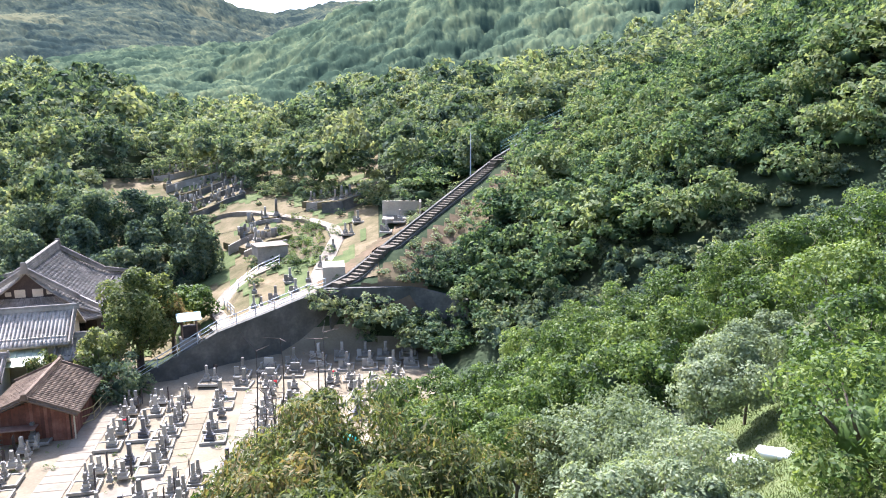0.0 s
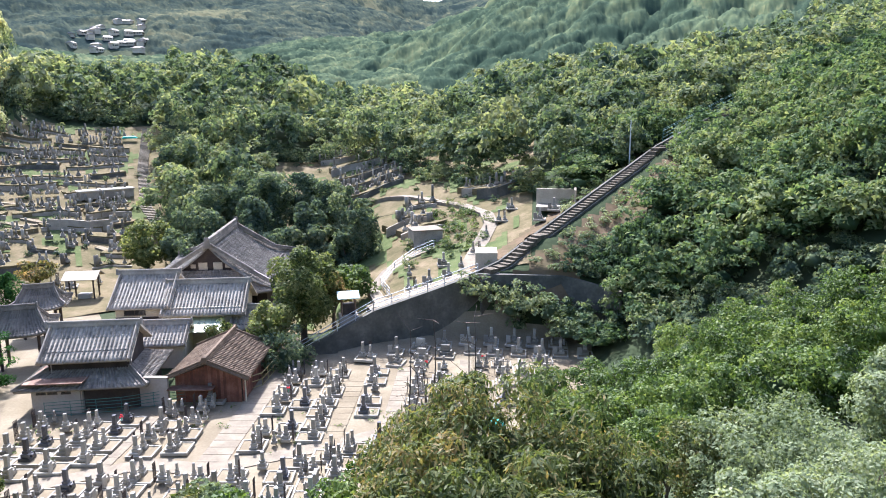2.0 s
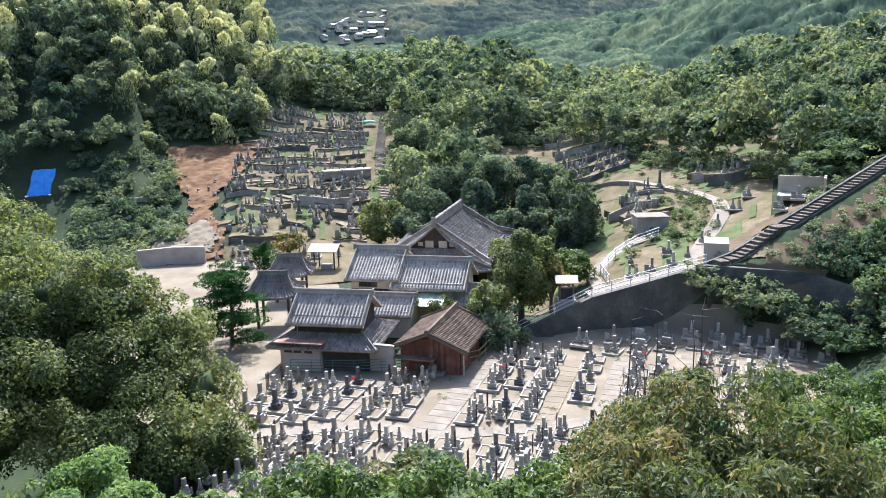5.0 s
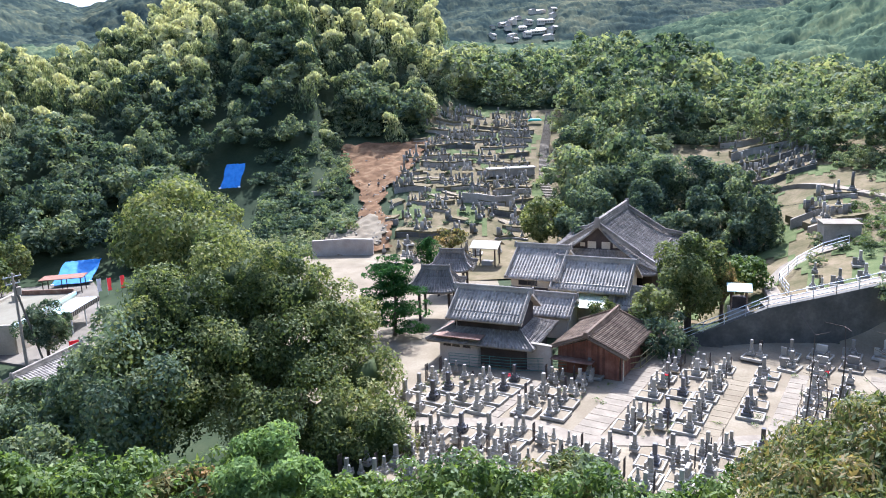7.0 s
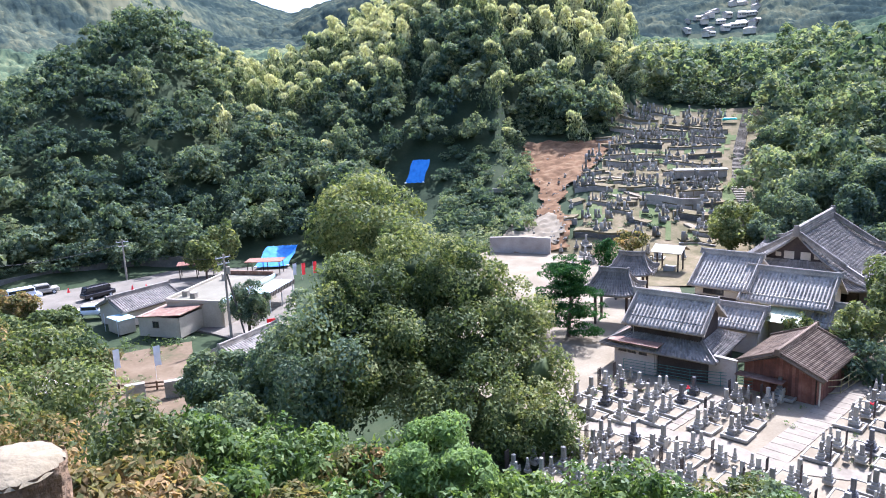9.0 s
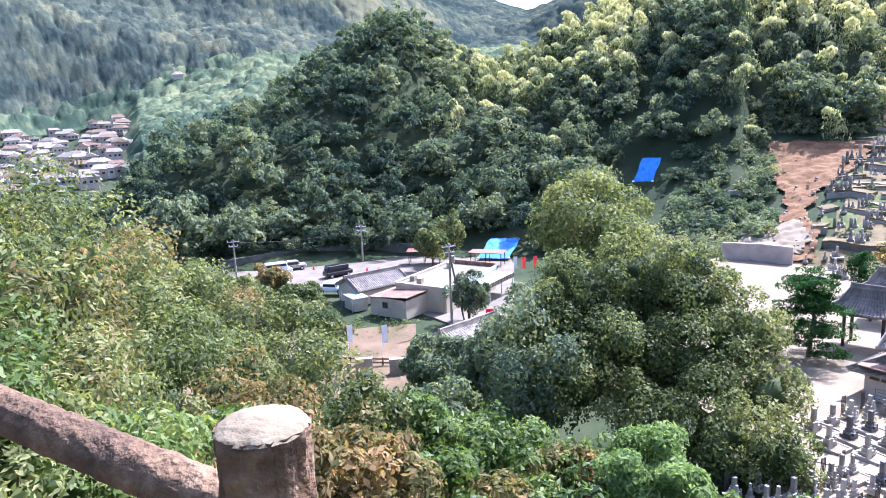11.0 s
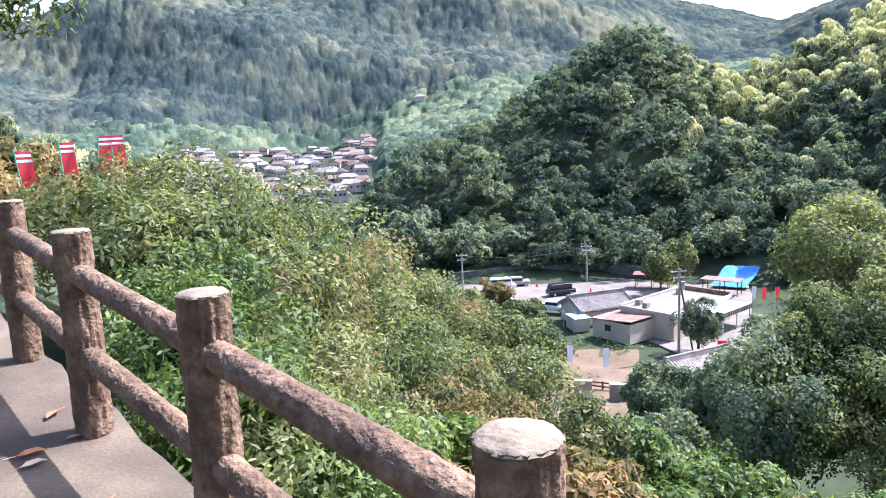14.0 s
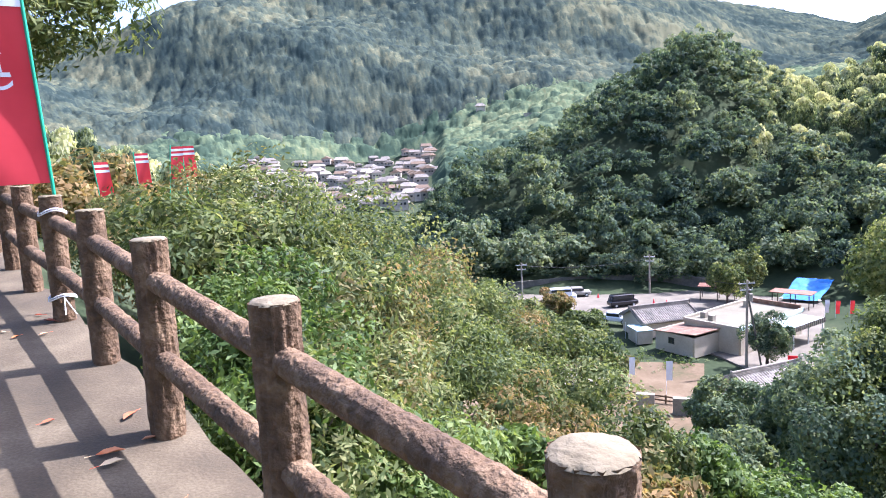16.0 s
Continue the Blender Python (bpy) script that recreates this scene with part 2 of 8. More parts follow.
def shell(name, verts, quads, mat, parent=None, label="", tone=None, smooth=False, tris=False, kind=""):
    """A mesh from arrays of points and faces, made in one go."""
    verts, quads = np.ascontiguousarray(verts, dtype=np.float32), np.ascontiguousarray(quads, dtype=np.int32)
    k = quads.shape[1]
    me = bpy.data.meshes.new(name)
    me.vertices.add(len(verts))
    me.vertices.foreach_set("co", verts.ravel())
    me.loops.add(quads.size)
    me.loops.foreach_set("vertex_index", quads.ravel())
    me.polygons.add(len(quads))
    me.polygons.foreach_set("loop_start", np.arange(0, quads.size, k, dtype=np.int32))
    me.polygons.foreach_set("loop_total", np.full(len(quads), k, dtype=np.int32))
    if tone is not None:
        a = me.attributes.new("tone", "FLOAT", "POINT")
        a.data.foreach_set("value", np.ascontiguousarray(tone, dtype=np.float32))
    me.update(calc_edges=True)
    me.validate()
    if smooth:
        me.shade_smooth()
    me.materials.append(mat)
    ob = new(name, me)
    if parent is not None:
        ob.parent = parent
    return tagged(ob, label, kind=kind)


def box(bm, size, centre, rz=0.0, taper=1.0, bevel=0.0):
    """Adds a box to bm; taper narrows its top."""
    got = bmesh.ops.create_cube(bm, size=1)["verts"]
    for v in got:
        k = taper if v.co.z > 0 else 1.0
        v.co = Vector((v.co.x * size[0] * k, v.co.y * size[1] * k, v.co.z * size[2]))
    if bevel:
        edges = list({e for v in got for e in v.link_edges})
        got = bmesh.ops.bevel(bm, geom=edges, offset=bevel, segments=1, affect="EDGES")["verts"]
    m = Matrix.Translation(centre) @ Matrix.Rotation(radians(rz), 4, "Z")
    bmesh.ops.transform(bm, matrix=m, verts=got)
    return got


def boxes(*items, bevel=0.0):
    bm = bmesh.new()
    for size, centre in items:
        box(bm, size, centre, bevel=bevel)
    return bm


def tube(bm, a, b, r0, r1=None, n=8, caps=True):
    a, b = Vector(a), Vector(b)
    d = b - a
    q = d.to_track_quat("Z", "Y").to_matrix()
    rings = []
    for p, r in ((a, r0), (b, r0 if r1 is None else r1)):
        rings.append([bm.verts.new(p + q @ Vector((r * math.cos(2 * math.pi * i / n), r * math.sin(2 * math.pi * i / n), 0))) for i in range(n)])
    for i in range(n):
        bm.faces.new((rings[0][i], rings[0][(i + 1) % n], rings[1][(i + 1) % n], rings[1][i]))
    if caps:
        bm.faces.new(rings[0][::-1])
        bm.faces.new(rings[1])


def rod(name, a, b, r, mat, parent, label="", n=6):
    bm = bmesh.new()
    tube(bm, a, b, r, n=n)
    return part(name, bm, mat, parent, label)


# ---- the lie of the land: sections outward from the lookout, (distance, height) ----
SECTION = {}
SECTION[-180] = [(0, 20.2), (4, 20.2), (7, 20.8), (20, 28), (60, 45), (150, 70), (600, 130), (3000, 150)]
SECTION[-60] = [(0, 20.4), (4, 20), (12, 18.5), (30, 19), (60, 34), (120, 58), (300, 100), (3000, 190)]
SECTION[-30] = [(0, 20.4), (2.5, 19.8), (8, 17.2), (20, 14.4), (36, 12.5), (50, 13.5), (59, 15), (72, 26), (90, 34), (100, 37), (150, 52), (300, 90), (3000, 190)]
SECTION[-20] = [(0, 20.4), (2.5, 19.7), (8, 16.8), (20, 12), (36, 8), (50, 8.2), (58, 9.5), (70, 18), (86, 23.5), (120, 28), (170, 36), (260, 60), (3000, 200)]
SECTION[-10] = [(0, 20.4), (2.5, 19.6), (8, 16.2), (20, 10.6), (36, 5), (50, 3.2), (62, 7), (76, 12), (96, 18.5), (130, 23), (180, 30), (240, 40), (400, 60), (3000, 210)]
SECTION[0] = [(0, 20.4), (2.5, 19.6), (8, 16), (20, 10), (38, 2.5), (46, 0), (66, 0), (69, 5.5), (78, 10.0), (88, 11.6), (110, 14), (150, 21), (210, 28), (260, 27), (400, 45), (700, 110), (1000, 165), (3000, 190)]
SECTION[8] = [(0, 20.4), (2.5, 19.6), (8, 16), (20, 9.6), (36, 1.2), (40, 0), (66, 0), (68, 5.5), (80, 6.4), (95, 8.3), (140, 12.8), (165, 17), (230, 27), (280, 24), (420, 45), (650, 85), (1300, 195), (3000, 170)]
SECTION[15] = [(0, 20.4), (2.5, 19.6), (8, 16), (20, 9.4), (34, 1.2), (38, 0), (64, 0), (68, 3.4), (84, 4.4), (100, 6.5), (145, 12.5), (180, 15), (240, 19), (300, 16), (450, 40), (650, 82), (1300, 198), (3000, 170)]
SECTION[22] = [(0, 20.4), (2.5, 19.6), (8, 16), (20, 9), (34, 0.8), (38, 0), (62, 0), (96, 0.3), (112, 2.5), (150, 10), (225, 21), (290, 14), (450, 38), (650, 75), (1300, 205), (3000, 200)]
SECTION[30] = [(0, 20.4), (2.5, 19.6), (8, 16), (20, 9), (34, 0.6), (38, 0), (100, 0.3), (120, 3), (160, 13), (215, 24), (280, 14), (500, 38), (900, 95), (1400, 200), (3000, 160)]
SECTION[36] = [(0, 20.4), (2.5, 19.6), (8, 16), (20, 8.6), (34, 0.6), (40, 0), (103, 0.3), (125, 5), (175, 16.5), (212, 23), (280, 14), (500, 35), (900, 95), (1400, 205), (3000, 160)]
SECTION[45] = [(0, 20.4), (2.5, 19.6), (8, 16), (20, 8.4), (36, 0.2), (46, -0.3), (100, -0.3), (104, 1.5), (128, 6.5), (152, 11.5), (212, 33), (300, 18), (600, 60), (1400, 215), (3000, 200)]
SECTION[55] = [(0, 20.4), (2.5, 19.6), (8, 15.6), (20, 7.6), (36, -0.4), (46, -0.8), (104, -1), (126, 2), (150, 10), (182, 28), (218, 48), (320, 25), (600, 60), (1400, 230), (3000, 200)]
SECTION[62] = [(0, 20.4), (2.5, 19.6), (8, 15.4), (20, 7.4), (38, -1.5), (60, -2.5), (112, -2.5), (130, 0.5), (150, 9), (184, 28), (218, 45), (320, 25), (600, 60), (1400, 235), (3000, 200)]
SECTION[70] = [(0, 20.4), (2.5, 19.6), (8, 15.2), (20, 7), (40, -2), (70, -4), (122, -4), (138, 0), (160, 11), (212, 30), (300, 22), (700, 70), (1400, 235), (3000, 200)]
SECTION[78] = [(0, 20.4), (2.5, 19.6), (8, 15), (20, 7), (42, -2), (70, -4), (124, -4), (140, -1), (160, 14), (192, 34), (300, 20), (700, 70), (1400, 215), (3000, 200)]
SECTION[88] = [(0, 20.4), (2.5, 19.6), (8, 15.4), (20, 8.5), (45, -1), (62, -4), (118, -4.4), (128, -2), (150, 8), (172, 16.5), (260, 0), (450, 10), (800, 85), (1500, 300), (3000, 260)]
SECTION[95] = [(0, 20.4), (2.5, 19.6), (8, 16.3), (20, 11.5), (45, 2), (65, -4), (120, -5), (140, -1), (160, 9), (230, -6), (380, -8), (700, 38), (1100, 140), (1600, 345), (3000, 260)]
SECTION[102] = [(0, 20.4), (2.5, 19.7), (8, 17.6), (20, 14), (45, 5), (75, -3), (120, -6), (150, -4), (200, -8), (420, -12), (620, 5), (900, 80), (1600, 380), (3000, 260)]
SECTION[110] = [(0, 20.2), (2.5, 19.8), (8, 18.6), (20, 16), (45, 9), (90, 0), (160, -8), (420, -10), (640, 12), (900, 85), (1600, 410), (3000, 260)]
SECTION[118] = [(0, 20.2), (3, 20.0), (8, 19.4), (20, 18.3), (45, 17), (90, 8), (180, -4), (450, -4), (700, 30), (1000, 110), (1600, 290), (3000, 260)]
SECTION[128] = [(0, 20.2), (4, 20.3), (10, 20.6), (25, 20.8), (60, 24), (120, 16), (300, 0), (700, 40), (1000, 110), (1600, 255), (3000, 260)]
SECTION[145] = [(0, 20.2), (4, 20.2), (10, 20.5), (16, 21.5), (25, 26), (60, 36), (150, 50), (600, 80), (1600, 200), (3000, 200)]
SECTION[180] = SECTION[-180]
BEARINGS = np.array(sorted(SECTION), dtype=float)
RANGES = np.concatenate([[0.0], np.geomspace(0.8, 3000, 190)])
HEIGHTS = np.array([np.interp(RANGES, *np.array(SECTION[int(b)], dtype=float).T) for b in BEARINGS])


# ridges beyond the near wood: crest distance, width of its front slope, crest elevation in degrees by bearing
RIDGES = (
    (470, 170, [(-180, 14), (-60, 14), (-30, 13.5), (-20, 12.5), (-10, 11), (0, 9), (5, 7.7), (8, 6.9), (12, 5.3), (16, 3.5), (20, 1.0), (23, -1), (30, -6), (180, -6)]),
    (1050, 460, [(-180, -6), (60, -6), (70, 2), (75.6, 5.3), (78.7, 6.8), (83.5, 9.5), (88, 12), (95, 14), (105, 14), (111, 12.4), (114, 10.8), (116, 9.8), (119, 8.2), (122, 6.5), (126, 5), (135, 3), (180, 3)]),
    (1400, 760, [(-180, 8), (-60, 10), (-10, 9), (0, 8.4), (8.6, 8.1), (10, 7.7), (12.7, 7.2), (15, 7.5), (16, 8.0), (20, 9.4), (25, 10.4), (40, 11), (58, 10.4), (64, 7.4), (65.6, 7.0), (67.5, 6.4), (69.5, 7.1), (71.5, 7.7), (73, 8.1), (76, 8.8), (79, 9.6), (83, 9.4), (90, 9), (110, 8), (120, 8.3), (130, 9), (145, 8), (180, 8)]),
)
# how much the crest of the near wood stands above or below its section, in degrees
CREST = np.array([(-60, -2.6), (-20, -2.4), (-15, -2.2), (-10, -2.0), (-5, -0.9), (0, -0.6), (5, -0.4), (8, -0.6), (12, -1.6), (15, -0.3), (20, -0.6), (25, 1.1), (30, 1.3), (34, 0.9), (39, 0.2), (41.5, 0.8), (43, 3.2), (46, 5.4), (52, 4.8), (56, 2.6), (59, 0.6), (62, -0.4), (66, -0.6), (70, -0.1), (74, 0.3), (77, 1.5), (82, 1.4), (85, 2.0), (88, 1.5), (91, 1.3), (95, 1.0), (98, 0.6), (101, 0), (145, 0)], dtype=float)


def fold(x, y, k):
    """Spurs and gullies of the far slopes: a sum of slanting waves, between about -1 and 1."""
    u, v = x / k, y / k
    return 0.5 * np.sin(u * 1.0 + 1.3 * np.sin(v * 0.7 + 0.4)) + 0.3 * np.sin(v * 1.6 + u * 0.9 + 2.1) + 0.25 * np.sin(u * 2.7 - v * 1.1 + 0.7 * np.sin(u * 0.9))


STAIR_LINE = [at(9.3, 66.8).xy[:], at(7.1, 69).xy[:], at(3.8, 74).xy[:], at(-4.7, 92).xy[:], at(-9.4, 108).xy[:], at(-16.4, 140).xy[:]]
STAIR = [(*STAIR_LINE[0], 5.8), (*STAIR_LINE[1], 6.6), (*STAIR_LINE[2], 8.9), (*STAIR_LINE[3], 16.6), (*STAIR_LINE[4], 20.9), (*STAIR_LINE[5], 28.0)]


def land(x, y):
    """The height of the ground, for arrays or numbers."""
    x, y = np.asarray(x, dtype=float), np.asarray(y, dtype=float)
    az, r = np.degrees(np.arctan2(-x, y)), np.hypot(x, y)
    i = np.clip(np.searchsorted(BEARINGS, az) - 1, 0, len(BEARINGS) - 2)
    f = (az - BEARINGS[i]) / (BEARINGS[i + 1] - BEARINGS[i])
    f = np.where(r > 110, f * f * (3 - 2 * f) * 0.5 + f * 0.5, f)
    near = np.minimum(r, 600.0)
    j = np.clip(np.searchsorted(RANGES, near) - 1, 0, len(RANGES) - 2)
    g = (near - RANGES[j]) / (RANGES[j + 1] - RANGES[j])
    low = HEIGHTS[i, j] * (1 - g) + HEIGHTS[i, j + 1] * g
    high = HEIGHTS[i + 1, j] * (1 - g) + HEIGHTS[i + 1, j + 1] * g
    z = low * (1 - f) + high * f
    start = np.where(az < 2, 110.0, np.where(az < 52, 160.0, 135.0))
    z = z + r * np.tan(np.radians(np.interp(az, *CREST.T))) * np.clip((r - start) / 45, 0, 1) * np.clip((420 - r) / 150, 0, 1)
    for crest, front, line in RIDGES:
        top = EYE + crest * np.tan(np.radians(np.interp(az, *np.array(line, dtype=float).T)))
        up = np.clip((r - crest + front) / front, 0, 1)
        face = z + (top - z) * up**1.25 + 0.028 * crest * fold(x, y, crest * 0.075) * np.sin(up * 3.14159) - np.maximum(0, r - crest) * 0.35
        z = np.where(r > 280, np.maximum(z, np.where(up > 0, face, -99)), z)
    for (ax, ay, az_), (bx, by, bz) in zip(STAIR[:-1], STAIR[1:]):  # the spur under the long stair
        dx, dy = bx - ax, by - ay
        t = np.clip(((x - ax) * dx + (y - ay) * dy) / (dx * dx + dy * dy), 0, 1)
        d = np.hypot(x - ax - t * dx, y - ay - t * dy)
        right = (x - ax) * dy - (y - ay) * dx > 0
        z = np.maximum(z, az_ + (bz - az_) * t - 0.3 - np.where(right, 0.5, 0.9) * np.maximum(0, d - 1.6) - 99 * (r < 67.6))
    return z


def on(x, y, up=0.0):
    return Vector((x, y, float(land(x, y)) + up))


def build_ground():
    rings = np.concatenate([np.geomspace(0.9, 60, 70), np.linspace(60.6, 95, 64), np.geomspace(96, 4500, 88)])
    azs = np.radians(np.concatenate([np.linspace(-180, -60, 40, endpoint=False), np.linspace(-60, 145, 230, endpoint=False), np.linspace(145, 180, 12, endpoint=False)]))
    a, r = np.meshgrid(azs, rings, indexing="ij")
    x, y = -np.sin(a) * r, np.cos(a) * r
    z = land(x, y) - 0.06
    n, k = a.shape
    verts = np.stack([x, y, z], -1).reshape(-1, 3)
    i, j = np.meshgrid(np.arange(n), np.arange(k - 1), indexing="ij")
    q = np.stack([i * k + j, i * k + j + 1, (i + 1) % n * k + j + 1, (i + 1) % n * k + j], -1).reshape(-1, 4)
    verts = np.concatenate([verts, [[0, 0, 20.3]]])
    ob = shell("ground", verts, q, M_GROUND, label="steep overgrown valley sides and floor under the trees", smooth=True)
    return tagged(ob, kind="structure", category="ground")


build_ground()

# ---- foliage ----
def cloud(n, radii, lumps, leaf, seed, droop=0.0, crown=False, wild=0.55):
    """Leaves on a crown of many rounded clumps: places, facings, sizes and tones."""
    g = np.random.default_rng(seed)
    d = g.normal(size=(lumps, 3))
    d /= np.linalg.norm(d, axis=1)[:, None]
    d[:, 2] = d[:, 2] * 0.9 + 0.12
    c = d * (0.6 + 0.26 * g.random((lumps, 1))) if lumps >= 44 else d * (0.45 + 0.4 * g.random((lumps, 1)))
    lobe = g.normal(size=(5, 3))
    lobe /= np.linalg.norm(lobe, axis=1)[:, None]
    c = c * (0.86 + 0.26 * np.maximum(0, d @ lobe.T).max(1) ** 3)[:, None]
    rl = (0.17 + 0.2 * g.random(lumps)) * (1.25 if lumps < 30 else 1.0)
    tl = g.normal(size=lumps) * 0.12
    k = g.integers(0, lumps, n)
    o = g.normal(size=(n, 3))
    o /= np.linalg.norm(o, axis=1)[:, None]
    if crown:  # the canopy alone
        d2 = np.where(d[:, 2] > -0.35)[0]
        k = g.choice(d2, n)
        o[:, 2] = np.abs(o[:, 2]) * 1.0 - 0.25
    o = o + c[k] * 0.5 + np.array([0, 0, 0.3])
    o /= np.linalg.norm(o, axis=1)[:, None]
    p = (c[k] + o * (rl[k] * (0.72 + 0.4 * g.random(n)))[:, None]) * np.asarray(radii)
    facing = o + g.normal(size=(n, 3)) * wild
    facing[:, 2] += 0.25 - droop
    facing /= np.linalg.norm(facing, axis=1)[:, None]
    size = leaf * (0.6 + 0.8 * g.random(n))
    tone = np.clip(0.5 + tl[k] + g.normal(size=n) * 0.16, 0, 1)
    return p, facing, size, tone


def blades(p, facing, size, tone, seed, slim=0.55, hang=0.0, light=False):
    """Pointed four-cornered leaves from a cloud."""
    g = np.random.default_rng(seed + 99)
    t = g.normal(size=p.shape)
    t[:, 2] -= hang
    t -= facing * (t * facing).sum(1, keepdims=True)
    t /= np.linalg.norm(t, axis=1)[:, None] + 1e-9
    s = np.cross(facing, t)
    a, b = t * size[:, None], s * (size * slim)[:, None]
    bend = facing * (size * 0.18)[:, None]
    v = np.stack([p + a - bend, p + b * 0.9 + a * 0.15, p - a - bend * 0.3, p - b * 0.9 + a * 0.15], 1)
    if light:  # three corners a leaf, for crowns seen from afar
        v = np.stack([p + a - bend, p + b * 1.1 - a * 0.6, p - b * 1.1 - a * 0.6], 1)
    k = v.shape[1]
    q = np.arange(len(p) * k).reshape(-1, k)
    return v.reshape(-1, 3), q, np.repeat(tone, k)


def ico(sub):
    bm = bmesh.new()
    bmesh.ops.create_icosphere(bm, subdivisions=sub, radius=1)
    bm.verts.ensure_lookup_table()
    v = np.array([w.co[:] for w in bm.verts])
    f = np.array([[w.index for w in fc.verts] for fc in bm.faces])
    bm.free()
    return v, f


ICO1, ICO2 = ico(1), ico(2)
DOME = (ICO1[0], np.array([f for f in ICO1[1] if ICO1[0][f][:, 2].max() > 0.1]))
STATE = {"seed": 100}


def seed():
    STATE["seed"] += 1
    return STATE["seed"]


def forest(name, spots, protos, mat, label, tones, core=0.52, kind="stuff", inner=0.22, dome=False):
    """One wood of many crowns. spots: rows of x, y, z of the crown's middle, radius, stretch; protos: clouds of unit radius."""
    vs, qs, ts, cv, cf, ct = [], [], [], [], [], []
    n0 = m0 = 0
    g = np.random.default_rng(seed())
    pick = g.integers(0, len(protos), len(spots))
    for (x, y, z, r, st), k, tn in zip(spots, pick, tones):
        v, q, t = protos[k]
        a = g.random() * 6.283
        ca, sa = math.cos(a), math.sin(a)
        sx, sy = r * (0.85 + 0.3 * g.random()), r * (0.85 + 0.3 * g.random())
        w = np.stack([(v[:, 0] * ca - v[:, 1] * sa) * sx, (v[:, 0] * sa + v[:, 1] * ca) * sy, v[:, 2] * r * st], -1) + (x, y, z)
        vs.append(w)
        qs.append(q + n0)
        ts.append(np.clip(t + tn, 0, 1))
        n0 += len(v)
        if core <= 0:
            continue
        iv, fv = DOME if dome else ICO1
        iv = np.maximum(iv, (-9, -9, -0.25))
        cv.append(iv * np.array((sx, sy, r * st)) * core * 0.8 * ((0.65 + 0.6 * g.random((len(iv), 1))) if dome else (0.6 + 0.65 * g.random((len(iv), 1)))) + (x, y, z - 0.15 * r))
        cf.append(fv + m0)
        # Low tones: the shade inside each crown is put into this shell's colour.
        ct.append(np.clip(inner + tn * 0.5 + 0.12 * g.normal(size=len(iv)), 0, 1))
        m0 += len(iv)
    ob = shell(name, np.concatenate(vs), np.concatenate(qs), mat, label=label, tone=np.concatenate(ts))
    tagged(ob, category="woodland", kind=kind)
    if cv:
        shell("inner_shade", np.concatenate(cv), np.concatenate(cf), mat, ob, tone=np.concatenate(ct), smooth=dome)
    return ob


def unit_protos(n, count, lumps, leaf, slim=0.6, hang=0.0, tall=1.0, wild=0.55):
    out = []
    for _ in range(count):
        s = seed()
        out.append(blades(*cloud(n, (1, 1, tall), lumps, leaf, s, 0.0, True, wild), s, slim, hang, True))
    return out


SIGHT_AZ = np.arange(-60, 146, 0.5)
SIGHT_R = np.geomspace(30, 1800, 160)
_a, _r = np.meshgrid(np.radians(SIGHT_AZ), SIGHT_R, indexing="ij")
SIGHT = np.maximum.accumulate((land(-np.sin(_a) * _r, np.cos(_a) * _r) + np.where(_r > 110, 4.0, 0.0) - EYE) / _r, axis=1)


def behind_ridge(az, r, z):
    """Whether a crown at that bearing, distance and height lies wholly behind nearer ground."""
    i, j = int(np.clip((az + 60) * 2, 0, len(SIGHT_AZ) - 1)), int(np.searchsorted(SIGHT_R, r - 22)) - 1
    return j >= 0 and (z - EYE) / r < SIGHT[i, j] - 0.008


def spread_trees(az0, az1, r0, r1, gap, keep, size, stretch=(0.9, 1.3), stem=0.9, tone=0.25):
    """Jittered trees on a stretch of land by bearing and distance."""
    g = np.random.default_rng(seed())
    out, tones = [], []
    r = r0
    while r < r1:
        n = max(1, int(radians(az1 - az0) * r / gap))
        for i in range(n):
            az = az0 + (i + 0.1 + 0.8 * g.random()) * (az1 - az0) / n
            rr = r + gap * (g.random() - 0.5) * 0.9
            p = at(az, rr)
            if not keep(az, rr, p.x, p.y):
                continue
            rad = size[0] + (size[1] - size[0]) * g.random() ** 1.5
            st = stretch[0]  + (stretch[1] - stretch[0]) * g.random()
            zc = float(land(p.x, p.y)) + rad * st * stem
            if r > 150 and behind_ridge(az, rr, zc + rad * st):
                continue
            out.append((p.x, p.y, zc, rad, st))
            tones.append(tone * (g.normal() * 0.6 + 1.5 * noise.noise(Vector((p.x, p.y, 0)) / (gap * 7))))
        r += gap * 0.87
    return out, tones


def seg_dist(x, y, line):
    best = 1e9
    for (ax, ay), (bx, by) in zip(line[:-1], line[1:]):
        dx, dy = bx - ax, by - ay
        t = max(0.0, min(1.0, ((x - ax) * dx + (y - ay) * dy) / (dx * dx + dy * dy)))
        best = min(best, math.hypot(x - ax - t * dx, y - ay - t * dy))
    return best




def keep_hill(az, r, x, y):
    if seg_dist(x, y, STAIR_LINE) < (4.2 if r < 84 else 3.2) or (r < 112 and az < 1 and x > np.interp(y, [p[1] for p in STAIR_LINE], [p[0] for p in STAIR_LINE])):
        return False
    if -4 < az < 25 and r < forest_foot(az):
        return False
    if 24.5 <= az < 33 and r < 98:
        return False
    if 33 <= az < 52 and r < (178 if az < 43.5 else 156):
        return False
    return True


mixed = unit_protos(760, 7, 34, 0.08, 0.7, wild=0.5)
def forest_foot(az):
    """Distance at which the wood begins above the terraces."""
    return float(np.interp(az, [3.9, 4, 10, 14, 20, 25], [89, 91, 112, 121, 150, 152])) if az < 25 else (178 if az < 43.5 else 156)


